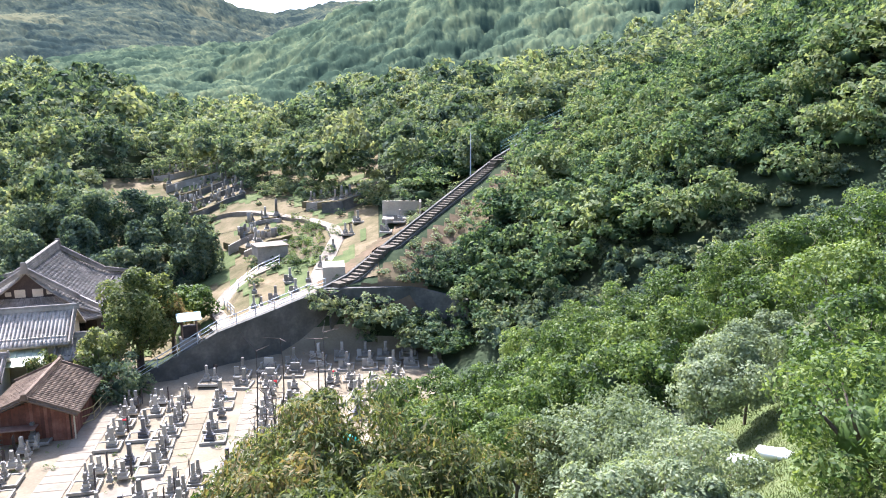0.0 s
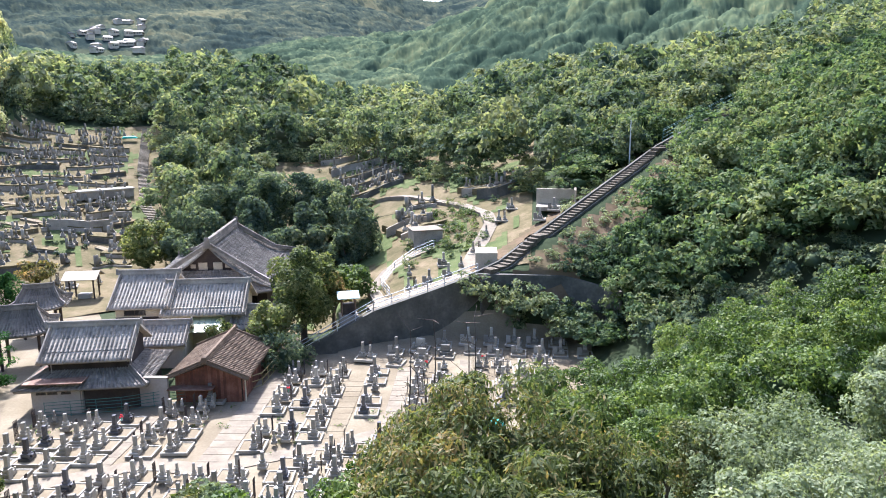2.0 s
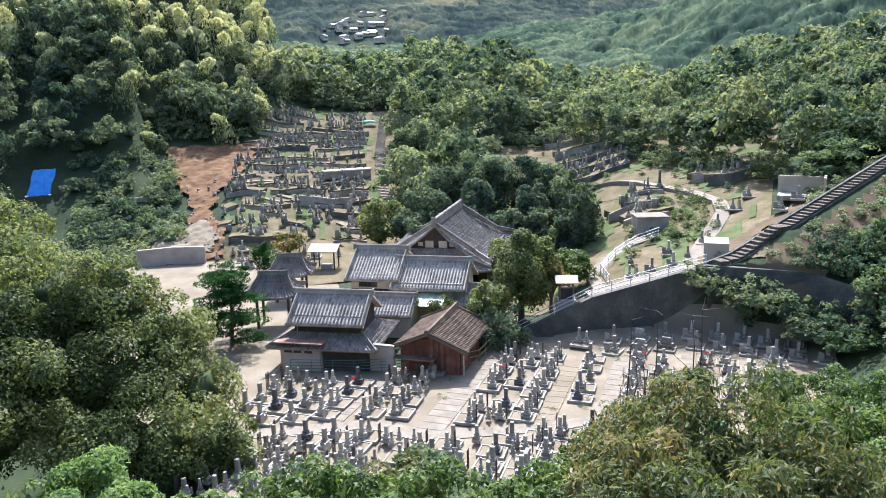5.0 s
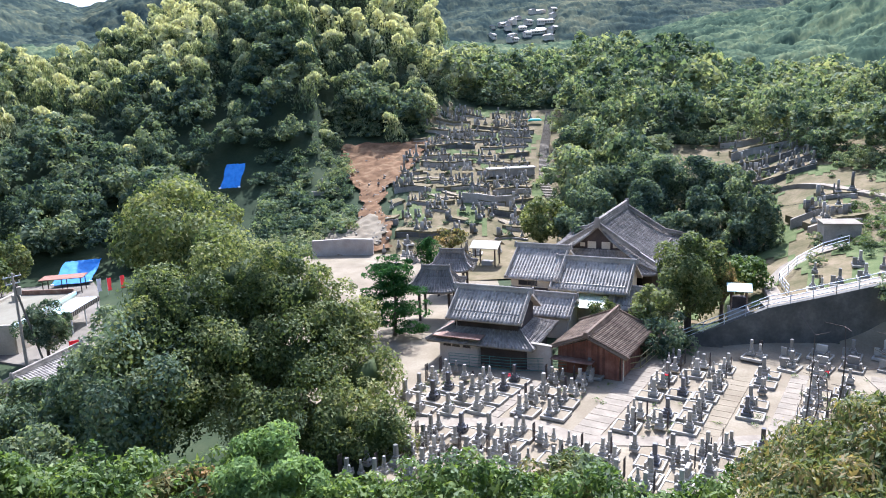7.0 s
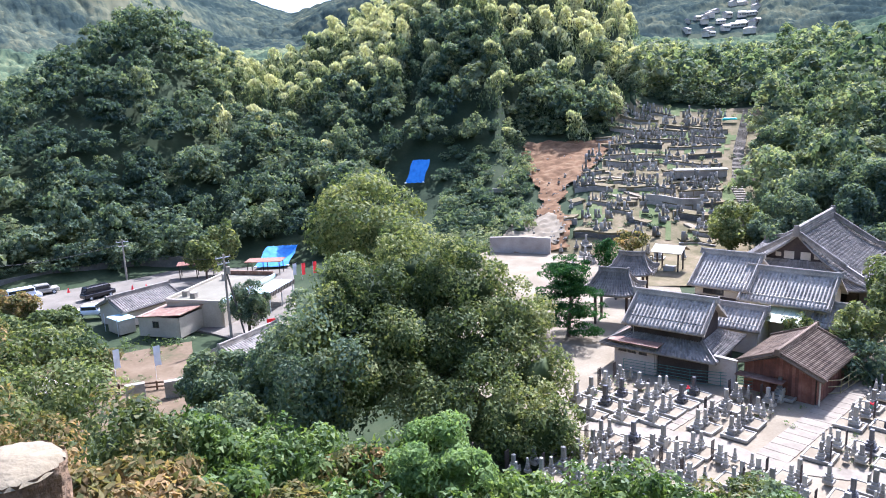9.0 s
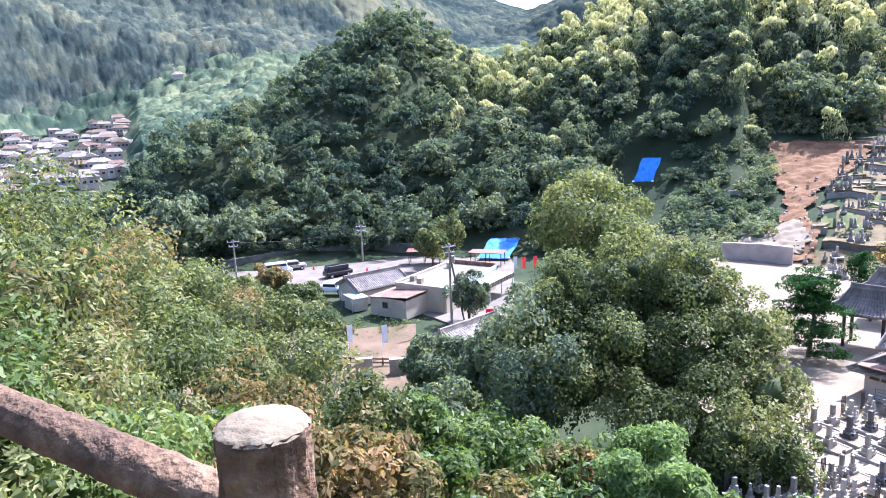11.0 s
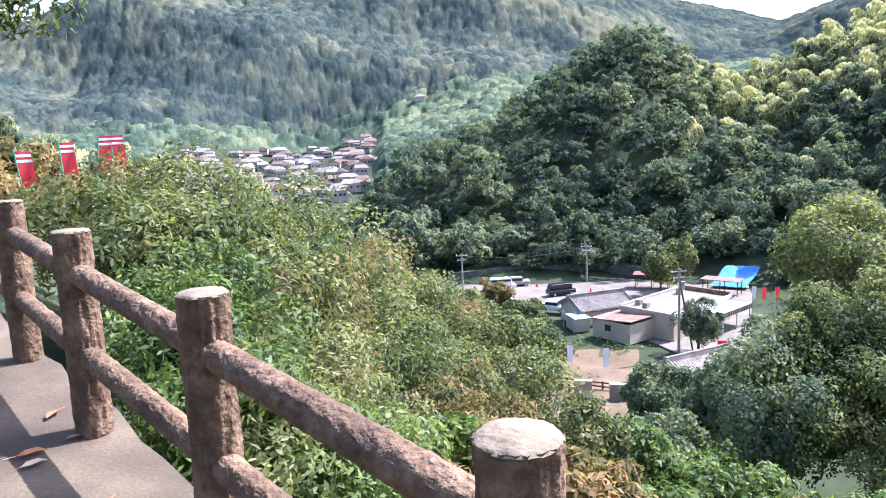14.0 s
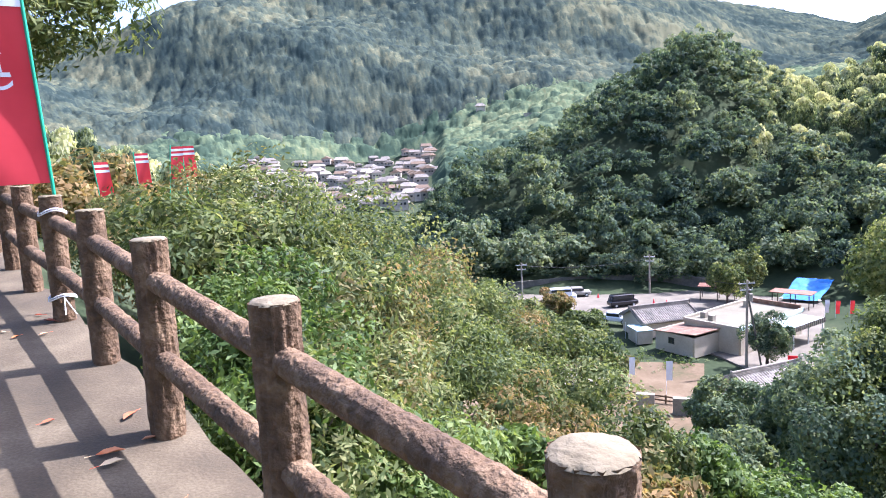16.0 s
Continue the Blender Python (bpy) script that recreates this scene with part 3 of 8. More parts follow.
thin = unit_protos(200, 6, 26, 0.135, 0.75, wild=0.45)
spots, tones = spread_trees(-48, 41, 86, 262, 5.4, keep_hill, (2.2, 5.6), (0.75, 1.25), 0.9, 0.3)
near_wood = [i for i, s_ in enumerate(spots) if math.hypot(s_[0], s_[1]) < 165]
far_wood = [i for i, s_ in enumerate(spots) if math.hypot(s_[0], s_[1]) >= 165]
forest("hillside_forest", [spots[i] for i in near_wood], mixed, M_WOOD_LEAF, "dense mixed broadleaf forest covering the hillside behind the graves", [tones[i] for i in near_wood], 0)
forest("ridge_forest", [spots[i] for i in far_wood], thin, M_WOOD_LEAF, "mixed broadleaf forest on the upper ridge", [tones[i] for i in far_wood], 0)

# Below bearing 53.5 the dark leaf colour also stands in for the hill's shade.
spots, tones = spread_trees(38, 103, 128, 232, 5.2, lambda az, r, x, y: not (az < 72 and r > 186 - 16 * math.sin(az * 1.7) ** 2) and (az > 53.5 or r > (178 if az < 43.5 else 156)) and not (az > 97.5 and r > 176) and not (54 < az < 62 and r < 146), (2.2, 5.0))
forest("valley_forest", spots, mixed, M_DARK, "dark evergreen forest on the steep slope across the valley", tones, 0.3)

def plume(n, sd):
    """One arching bamboo top: leaves hang in sprays along a bending culm."""
    g = np.random.default_rng(sd)
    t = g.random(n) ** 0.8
    a, w = g.random(n) * 6.283, (0.72 * (1 - t) ** 0.6 + 0.22) * np.sqrt(g.random(n))
    p = np.stack([1.0 * t**2.5 + w * np.cos(a), w * np.sin(a), -1 + 1.9 * t - 0.6 * t**4 - 0.45 * w], -1)
    facing = np.stack([np.cos(a), np.sin(a), 0.6 + 0 * t], -1) + g.normal(size=(n, 3)) * 0.5
    facing /= np.linalg.norm(facing, axis=1)[:, None]
    # Tone climbs with t: sunlit tips and shaded culms put into the colour.
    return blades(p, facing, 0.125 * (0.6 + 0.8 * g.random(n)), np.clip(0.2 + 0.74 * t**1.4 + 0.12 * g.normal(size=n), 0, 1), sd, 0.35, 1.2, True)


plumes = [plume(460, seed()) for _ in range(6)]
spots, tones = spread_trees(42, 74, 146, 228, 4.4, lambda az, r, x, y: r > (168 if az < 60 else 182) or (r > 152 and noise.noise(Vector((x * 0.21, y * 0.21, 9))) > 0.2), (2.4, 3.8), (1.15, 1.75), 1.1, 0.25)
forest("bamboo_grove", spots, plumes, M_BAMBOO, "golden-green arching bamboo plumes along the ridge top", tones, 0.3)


def crowns(x, y, gap, sd):
    """Rounded tree tops on a jittered grid: height (0 to 1) and a random number for the nearest crown."""
    g = np.random.default_rng(sd)
    jx, jy, jr, jt = (g.random((256, 256)) for _ in range(4))
    cx, cy = np.floor(x / gap).astype(int), np.floor(y / gap).astype(int)
    best, tone = np.zeros_like(x), np.full_like(x, 0.5)
    for dx in (-1, 0, 1):
        for dy in (-1, 0, 1):
            i, j = (cx + dx) % 256, (cy + dy) % 256
            d2 = (x / gap - cx - dx - 0.15 - 0.7 * jx[i, j]) ** 2 + (y / gap - cy - dy - 0.15 - 0.7 * jy[i, j]) ** 2
            h = (0.45 + 0.55 * jr[i, j]) * np.sqrt(np.maximum(0, 1 - d2 / (0.5 + 0.35 * jr[i, j]) ** 2 / 1.3))
            tone = np.where(h > best, jt[i, j], tone)
            best = np.maximum(best, h)
    return best, tone


def canopy(name, az0, az1, r0, r1, turn, grow, gap, high, mat, label, sd, sink):
    """A far wood seen as one rough roof of crowns laid over the land; what lies behind a nearer rise is left out."""
    g = np.random.default_rng(sd)
    azs = np.radians(np.arange(az0, az1, turn))
    rs = np.geomspace(r0, r1, int(math.log(r1 / r0) / grow))
    a, r = np.meshgrid(azs, rs, indexing="ij")
    a, r = a + radians(turn) * 0.7 * (g.random(a.shape) - 0.5), r * (1 + grow * 0.35 * (g.random(a.shape) - 0.5))
    x, y = -np.sin(a) * r, np.cos(a) * r
    big, tone = crowns(x, y, gap, sd)
    small, tone2 = crowns(x, y, gap * 0.3, sd + 1)
    bearing = np.degrees(a)
    town = np.clip(np.minimum(np.minimum(bearing - 96.5, 113.5 - bearing) / 1.2, (650 - r) / 25), 0, 1)
    town = np.maximum(town, np.clip(np.minimum(np.minimum(bearing - 33.2, 38.8 - bearing) / 0.5, np.minimum(r - 670, 800 - r) / 15), 0, 1) * 0.9)
    z = land(x, y) - 0.4 * town + (1 - town) * (1.5 + high * big + high * 0.22 * small + high * 0.04 * g.normal(size=a.shape))
    z = z - sink[0] * np.clip((r0 + 70 - r) / 70, 0, 1) - sink[1] * np.clip((r - r1 + 60) / 60, 0, 1)
    patch = fold(x, y, 34.0) * 0.6 + fold(y, x, 90.0) * 0.6
    tone = np.clip(0.4 + 0.5 * (tone - 0.5) + 0.3 * (tone2 - 0.5) + 0.34 * np.maximum(0, patch - 0.2) + 0.13 * patch + 0.1 * g.normal(size=a.shape), 0, 1)
    n, k = a.shape
    el = (z - EYE) / r
    hid = el < np.maximum.accumulate(np.maximum(el, SIGHT_START(np.degrees(a[:, :1]))), axis=1) - 0.03
    i, j = np.meshgrid(np.arange(n - 1), np.arange(k - 1), indexing="ij")
    q = np.stack([i * k + j, i * k + j + 1, (i + 1) * k + j + 1, (i + 1) * k + j], -1)
    seen = ~(hid[:-1, :-1] & hid[1:, :-1] & hid[:-1, 1:] & hid[1:, 1:])
    q = q[seen]
    used, back = np.unique(q.ravel(), return_inverse=True)
    verts = np.stack([x, y, z], -1).reshape(-1, 3)[used]
    ob = shell(name, verts, back.reshape(-1, 4), mat, label=label, tone=tone.reshape(-1)[used], smooth=r0 > 600)
    return tagged(ob, category="woodland", kind="stuff")


def SIGHT_START(az):
    return np.interp(az, SIGHT_AZ, SIGHT[:, int(np.searchsorted(SIGHT_R, 275))]) - 0.02


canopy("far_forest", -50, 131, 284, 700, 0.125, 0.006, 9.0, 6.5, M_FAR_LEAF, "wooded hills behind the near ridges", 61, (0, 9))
canopy("mountain_forest", -36, 131, 632, 1520, 0.115, 0.0052, 11.5, 6.0, M_MOUNTAIN, "haze-tinted wooded mountains closing the valley", 71, (9, 0))


def tree(name, place, height, radii, mat, label, n=3000, leaf=0.2, lumps=40, slim=0.5, hang=0.0, trunk=0.2, category="tree", group="", core=0.6):
    """A tapered trunk with limbs and a crown of leaves; place is its foot."""
    th = thing(name, place, label, category, group)
    mid = Vector((0, 0, height - radii[2] * 0.9))
    bm = bmesh.new()
    tube(bm, (0, 0, -0.4), (0.05, 0.03, mid.z * 0.6), trunk, trunk * 0.7, 8)
    g = random.Random(seed())
    for i in range(6):
        a = i * 1.05 + g.random()
        tube(bm, (0.05, 0.03, mid.z * (0.4 + 0.03 * i)), mid + Vector((math.cos(a) * radii[0] * 0.6, math.sin(a) * radii[1] * 0.6, radii[2] * g.uniform(-0.2, 0.5))), trunk * 0.45, trunk * 0.1, 6)
    part("trunk", bm, M_BARK, th)
    s = seed()
    far_off = math.hypot(place[0], place[1]) > 13
    v, q, t = blades(*cloud(int(n * (0.95 if far_off else 1)), radii, lumps, leaf * (1.03 if far_off else 1), s), s, slim, hang, far_off)
    crown = shell("crown", v + np.array(mid), q, mat, th, tone=t)
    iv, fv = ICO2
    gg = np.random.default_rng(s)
    # Dark-toned shell inside the leaves; crown shade is put into its tone.
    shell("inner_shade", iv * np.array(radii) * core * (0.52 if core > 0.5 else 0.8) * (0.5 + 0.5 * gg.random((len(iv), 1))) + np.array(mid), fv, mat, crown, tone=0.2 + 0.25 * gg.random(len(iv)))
    return th

# ---- ground sheets, walls, stairs and terraces ----
GU, GV = Vector((-0.19, 0.98, 0)).normalized(), Vector((0.98, 0.19, 0)).normalized()
GO = Vector((-21.7, 38.7, 0))
GTURN = math.degrees(math.atan2(GV.y, GV.x))


def plot(a, b, z=0.0):
    """A place in the lower graveyard: a across its paths, b along them."""
    return GO + GV * a + GU * b + Vector((0, 0, z))


def sheet(name, pts, z, mat, label, thick=0.3):
    bm = bmesh.new()
    top = bm.faces.new([bm.verts.new((p[0], p[1], z)) for p in pts])
    out = bmesh.ops.extrude_face_region(bm, geom=[top])
    bmesh.ops.translate(bm, vec=(0, 0, -thick), verts=[v for v in out["geom"] if isinstance(v, bmesh.types.BMVert)])
    bmesh.ops.recalc_face_normals(bm, faces=bm.faces)
    bmesh.ops.triangulate(bm, faces=bm.faces)
    ob = part(name, bm, mat)
    return tagged(ob, label, "ground", kind="structure")


def drape(name, az0, az1, r0, r1, mat, label, inside, up=0.06, rough=0.0, step=0.8, category="ground"):
    """A sheet laid over the land where inside(az, r) holds."""
    n, k = max(3, int(radians(az1 - az0) * r1 / step)), max(3, int((r1 - r0) / step))
    a, r = np.meshgrid(np.linspace(az0, az1, n + 1), np.linspace(r0, r1, k + 1), indexing="ij")
    x, y = -np.sin(np.radians(a)) * r, np.cos(np.radians(a)) * r
    z = land(x, y) + up
    wob = np.zeros_like(z)
    for i in range(n + 1):
        for j in range(k + 1):
            wob[i, j] = noise.noise(Vector((x[i, j] * 0.35, y[i, j] * 0.35, 3.1))) + 0.5 * noise.noise(Vector((x[i, j] * 1.1, y[i, j] * 1.1, 8.1)))
    z = z + rough * (wob + 0.6)
    keep = np.array([[inside(a[i, j] + 0.25 * wob[i, j], r[i, j] + 1.2 * wob[i, j]) for j in range(k + 1)] for i in range(n + 1)])
    quads = []
    for i in range(n):
        for j in range(k):
            if keep[i, j] and keep[i + 1, j] and keep[i, j + 1] and keep[i + 1, j + 1]:
                b = i * (k + 1) + j
                quads.append((b, b + 1, b + k + 2, b + k + 1))
    ob = shell(name, np.stack([x, y, z], -1).reshape(-1, 3), np.array(quads), mat, label=label, smooth=True)
    return tagged(ob, category=category, kind="structure")


def crates(c, s, yaw):
    """Many boxes at once: middles, sizes, turns in radians."""
    c, s, yaw = np.asarray(c, float), np.asarray(s, float), np.asarray(yaw, float)
    unit = np.array([(x, y, z) for x in (-0.5, 0.5) for y in (-0.5, 0.5) for z in (-0.5, 0.5)])
    p = unit[None] * s[:, None, :]
    ca, sa = np.cos(yaw)[:, None], np.sin(yaw)[:, None]
    v = np.stack([p[..., 0] * ca - p[..., 1] * sa, p[..., 0] * sa + p[..., 1] * ca, p[..., 2]], -1) + c[:, None, :]
    f = np.array([(0, 1, 3, 2), (4, 6, 7, 5), (0, 4, 5, 1), (2, 3, 7, 6), (0, 2, 6, 4), (1, 5, 7, 3)])
    q = (np.arange(len(c)) * 8)[:, None, None] + f[None]
    return v.reshape(-1, 3), q.reshape(-1, 4)


sheet("graveyard_ground", [(-40, 30), (-27, 26), (-12, 33), (-4, 45), (1, 57), (-1, 66.5), (-10.5, 66.2), (-19.3, 60.4), (-25.6, 57.6), (-24.6, 50), (-30, 46.6), (-38.5, 41.6), (-44, 40)], 0.05, M_SAND, "pale sandy ground of the lower graveyard", 0.4)
sheet("temple_court", [(-44, 40), (-38.5, 41.6), (-30, 46.6), (-24.6, 50), (-25.6, 57.6), (-30, 75), (-46, 84), (-66, 82), (-84, 66), (-82, 58), (-62, 40), (-52, 32), (-40, 30)], 0.02, M_SAND, "pale gravel court round the temple", 0.9)
sheet("car_park", [(-66, 22), (-64, 34), (-84, 66), (-104, 52), (-118, 34), (-132, 12), (-136, -8), (-122, -8), (-107, 9), (-101, 14), (-93, 17), (-84, 21.5), (-77, 24)], -3.85, M_ASPH, "worn asphalt yard and road by the tea house", 0.4)

# paved paths between the graves
def cross_b(a):
    """Where the slanting cross path runs, along the rows."""
    return float(np.interp(a, [-16, -13, -5.4, -1.4, 5.8, 10, 24], [-5.5, -4.3, -0.6, -1.4, 2.0, 4.6, 9.0]))


for a, w, b1 in ((-1.4, 1.9, 18), (5.6, 1.3, 15.5), (9.3, 1.2, 17), (-7.9, 0.7, 7), (14.4, 1.0, 18.5)):
    b0 = cross_b(a)
    path = thing("paved_path", plot(a, 0), "narrow pale concrete path between rows of graves", "path", "paths between the graves", GTURN, "structure")
    for i in range(int(b1 - b0)):
        bm = bmesh.new()
        box(bm, (w, 0.97, 0.12), (0.03 * i, b0 + i + 0.5, 0.045), bevel=0.015)
        part("slab", bm, M_TREAD if a != 5.6 else M_SAND, path)
bm = bmesh.new()
sides = []
for i in range(31):
    a = -15.5 + i
    sides.append([bm.verts.new(plot(a, cross_b(a) + k, z)) for k, z in ((-0.75, 0.1), (0.75, 0.1), (0.75, -0.05), (-0.75, -0.05))])
for r, q in zip(sides[:-1], sides[1:]):
    for i in range(4):
        bm.faces.new((r[i], q[i], q[(i + 1) % 4], r[(i + 1) % 4]))
bmesh.ops.recalc_face_normals(bm, faces=bm.faces)
tagged(part("cross_path", bm, M_TREAD), "wide pale concrete path slanting across the graveyard", "path", kind="structure")


def strip_wall(name, pts, thick, mat, label, foot=0.0, step=1.5):
    """A wall along points (x, y, top); it stands at foot."""
    bm = bmesh.new()
    rows = []
    line = []
    for (ax, ay, az_), (bx, by, bz) in zip(pts[:-1], pts[1:]):
        n = max(1, int(math.hypot(bx - ax, by - ay) / step))
        line += [(ax + (bx - ax) * i / n, ay + (by - ay) * i / n, az_ + (bz - az_) * i / n) for i in range(n)]
    line.append(pts[-1])
    for i, (x, y, z) in enumerate(line):
        p, q = line[max(0, i - 1)], line[min(len(line) - 1, i + 1)]
        d = Vector((q[0] - p[0], q[1] - p[1], 0)).normalized()
        nrm = Vector((-d.y, d.x, 0)) * thick
        f = foot if not callable(foot) else foot(x, y)
        rows.append([bm.verts.new(w) for w in ((x, y, f), (x, y, z), (x + nrm.x, y + nrm.y, z), (x + nrm.x, y + nrm.y, f))])
    for r, s in zip(rows[:-1], rows[1:]):
        for i in range(4):
            bm.faces.new((r[i], r[(i + 1) % 4], s[(i + 1) % 4], s[i]))
    bm.faces.new(rows[0])
    bm.faces.new(rows[-1][::-1])
    bmesh.ops.recalc_face_normals(bm, faces=bm.faces)
    return tagged(part(name, bm, mat), label, "wall", kind="structure")


WALL = [(-25.4, 57.4, 0.35), (-19.3, 60.2, 3.7), (-15.0, 63.2, 4.9), (-10.8, 66.2, 6.1), (-3.0, 67.4, 6.0), (2.5, 66.0, 5.0)]
strip_wall("retaining_wall_graveyard", WALL, 0.5, M_DARKCONC, "dark water-stained concrete retaining wall behind the graves", -0.1)
strip_wall("retaining_wall_court", [(*at(53, 103.5).xy, 2.2), (*at(50.5, 102.5).xy, 2.4), (*at(48.2, 101.5).xy, 2.3)][::-1], 0.5, M_TAN, "grey concrete retaining wall below the landslide", -0.5)


def railing(pts, label, mat=M_STEEL, height=1.05, every=1.9, rails=(0.35, 0.7, 1.05), r=0.035, name="railing"):
    """A handrail along points (x, y, z of its foot): posts and rails, each its own piece."""
    th = thing(name, pts[0], label, "railing")
    o = Vector(pts[0])
    for a, b in zip(pts[:-1], pts[1:]):
        a, b = Vector(a) - o, Vector(b) - o
        n = max(1, round((b - a).length / every))
        for i in range(n + 1):
            p = a.lerp(b, i / n)
            rod("post", p, p + Vector((0, 0, height)), r * 1.1, mat, th)
        for h in rails:
            rod("rail", a + Vector((0, 0, h)), b + Vector((0, 0, h)), r, mat, th)
    return th


railing([(-25.3, 57.6, 0.3), (-19.3, 60.35, 3.65), (-15.0, 63.35, 4.85), (-10.8, 66.35, 6.05)], "galvanised pipe railing along the top of the retaining wall")
railing([(-38.2, 41.8, 0.05), (-33.4, 43.8, 0.05), (-29.8, 46.3, 0.05), (-26.6, 48.5, 0.05)], "thin wire mesh fence beside the graveyard", M_NET, 1.15, 2.0, (0.1, 0.4, 0.65, 0.9, 1.12), 0.022, "wire_fence")
railing([(-26.6, 48.5, 0.05), (-25.5, 50.4, 0.05), (-26.0, 54.5, 0.05), (-26.6, 58.5, 0.3)], "ochre painted pipe fence beside the graveyard path", M_OCHRE, 1.1, 1.6, (0.1, 0.6, 1.08), 0.035, "pipe_fence")

# path on the wall and the long stair up the ridge
bm = bmesh.new()
top = [(p[0], p[1], p[2] - 0.03) for p in WALL[1:4]]
rows = []
for i, (x, y, z) in enumerate(top):
    d = Vector((0.83, 0.56, 0))
    nrm = Vector((-d.y, d.x, 0))
    rows.append([bm.verts.new((x + nrm.x * k, y + nrm.y * k, z - dz)) for k, dz in ((0.5, 0), (2.2, 0), (2.2, 1.5), (0.5, 1.5))])
for r, s in zip(rows[:-1], rows[1:]):
    for i in range(4):
        bm.faces.new((r[i], s[i], s[(i + 1) % 4], r[(i + 1) % 4]))
bmesh.ops.recalc_face_normals(bm, faces=bm.faces)
tagged(part("wall_path", bm, M_TREAD), "sloping pale concrete path on top of the retaining wall", "path", kind="structure")

stair = thing("long_stair", STAIR[0], "long straight concrete stair climbing the grassy ridge", "stairs", kind="structure")
o = Vector(STAIR[0])
unit_step = None
for a, b in zip(STAIR[:-1], STAIR[1:]):
    a, b = Vector(a), Vector(b)
    flat = Vector((b.x - a.x, b.y - a.y, 0))
    n = max(2, int((b.z - a.z) / 0.2))
    ang = math.degrees(math.atan2(flat.y, flat.x))
    for i in range(n):
        p = a.lerp(b, (i + 0.5) / n)
        p.z = max(p.z, float(land(p.x, p.y)) + 0.25)
        if unit_step is None:
            unit_step = part("step", boxes(((0.95, 1.1, 0.5), (0, 0, -0.2)), bevel=0.02), M_KERB, stair)
            s = unit_step
        else:
            s = new("step", unit_step.data)
            s.parent = stair
        s.matrix_basis = pose(*(p - o), 0, 0, ang)
for side, top, name in ((-0.72, -0.12, "near"), (0.72, 0.25, "far")):
    line = []
    for i, (x, y, z) in enumerate(STAIR):
        a, b = Vector(STAIR[max(0, i - 1)]), Vector(STAIR[min(len(STAIR) - 1, i + 1)])
        d = (b - a).to_2d().normalized()
        px, py = x + d.y * -side, y - d.x * -side
        line.append((px, py, max(z, float(land(x, y)) + 0.25) + top))
    strip_wall("stair_wall_" + name, line, 0.25, M_DARKCONC, "stained concrete wall along the long stair", lambda x, y: float(land(x, y)) - 0.6, 2.0)
fl = [(x, y + 1.0, max(z, float(land(x, y)) + 0.3) + 0.6) for x, y, z in STAIR[3:]]
railing(fl, "green wire fence beside the upper stair", M_NET, 1.5, 3.0, (0.1, 0.5, 0.9, 1.3, 1.5), 0.03, "wire_fence")

# raised plots behind the wall, weeds and grass by the stair
drape("dry_grass_slope", -6, 10, 67, 92, M_FIELD, "dry mown grass slope below the long stair", lambda az, r: 1.5 < abs(seg_dist(*at(az, r).xy, STAIR_LINE)) < 6.5 and r < 90, 0.08, 0.15, 0.7)
def bank(x, y):
    """Height of the soil bank that leans on the graveyard's retaining wall."""
    return 0.7 * max(0.0, 1 - seg_dist(x, y, [p[:2] for p in WALL[1:]]) / 4.2)


back = drape("graveyard_back", 0, 22, 56, 70, M_SAND, "sandy ground rising to the retaining wall", lambda az, r: at(az, r).y < 57.0 + (at(az, r).x + 25.4) * 0.62 + 0.25 if at(az, r).x < -10.8 else at(az, r).y < 66.4, 0.06, 0.05, 0.5)
for v in back.data.vertices:
    v.co.z = max(v.co.z, bank(v.co.x, v.co.y) + 0.05)
drape("terrace_weeds", 6, 24, 70, 150, M_GRASS, "patchy green weeds on the terraces", lambda az, r: noise.noise(Vector((az * 0.7, r * 0.12, 0))) > -0.02, 0.05, 0.1, 1.2)
drape("terrace_soil", 5, 25, 69, 152, M_SOIL, "dry bare soil of the graveyard terraces", lambda az, r: True, 0.02, 0.0, 1.4)
drape("temple_terrace_soil", 33, 48, 104, 176, M_SOIL, "dry bare soil of the hillside graveyard", lambda az, r: az < 46.3 - (r - 104) * 0.045, 0.02, 0.0, 1.4)
drape("court_edge_soil", 33, 52, 84, 105, M_SOIL, "bare trampled soil at the foot of the hillside graves", lambda az, r: True, 0.07, 0.05, 0.8)
drape("temple_terrace_weeds", 33.5, 47, 104, 176, M_GRASS, "green weeds between the old graves", lambda az, r: noise.noise(Vector((az * 0.8, r * 0.1, 5))) > 0.05 and az < 47 - (r - 104) * 0.03, 0.06, 0.1, 1.2)
slide_c = lambda r: 48.5 - (r - 114) * 0.045
slide_w = lambda r: float(np.interp(r, [102, 110, 115, 120, 128, 138, 150], [2.2, 2.2, 1.2, 0.75, 1.2, 2.9, 3.5]))
drape("landslide_scar", 42, 53, 102, 153, M_EARTH, "raw orange-brown earth of a landslide with debris", lambda az, r: abs(az - slide_c(r) + 0.5 * noise.noise(Vector((r * 0.25, az * 0.8, 3)))) < slide_w(r), 0.25, 0.5, 0.38)
dg = np.random.default_rng(44)
dc, ds, dw = [], [], []
for _ in range(130):
    r = 104 + 40 * dg.random() ** 1.6
    q = at(slide_c(r) + slide_w(r) * dg.uniform(-0.9, 0.9), r)
    k = dg.uniform(0.12, 0.55)
    dc.append((q.x, q.y, float(land(q.x, q.y)) + 0.6 + 0.1 * dg.normal()))
    ds.append((k, k * dg.uniform(0.3, 0.8), k * dg.uniform(0.3, 0.7)))
    dw.append(dg.uniform(0, 3))
tagged(shell("landslide_debris", *crates(dc, ds, dw), M_STONES, label="toppled stones and rubble lying in the landslide"), category="rubble", kind="stuff")
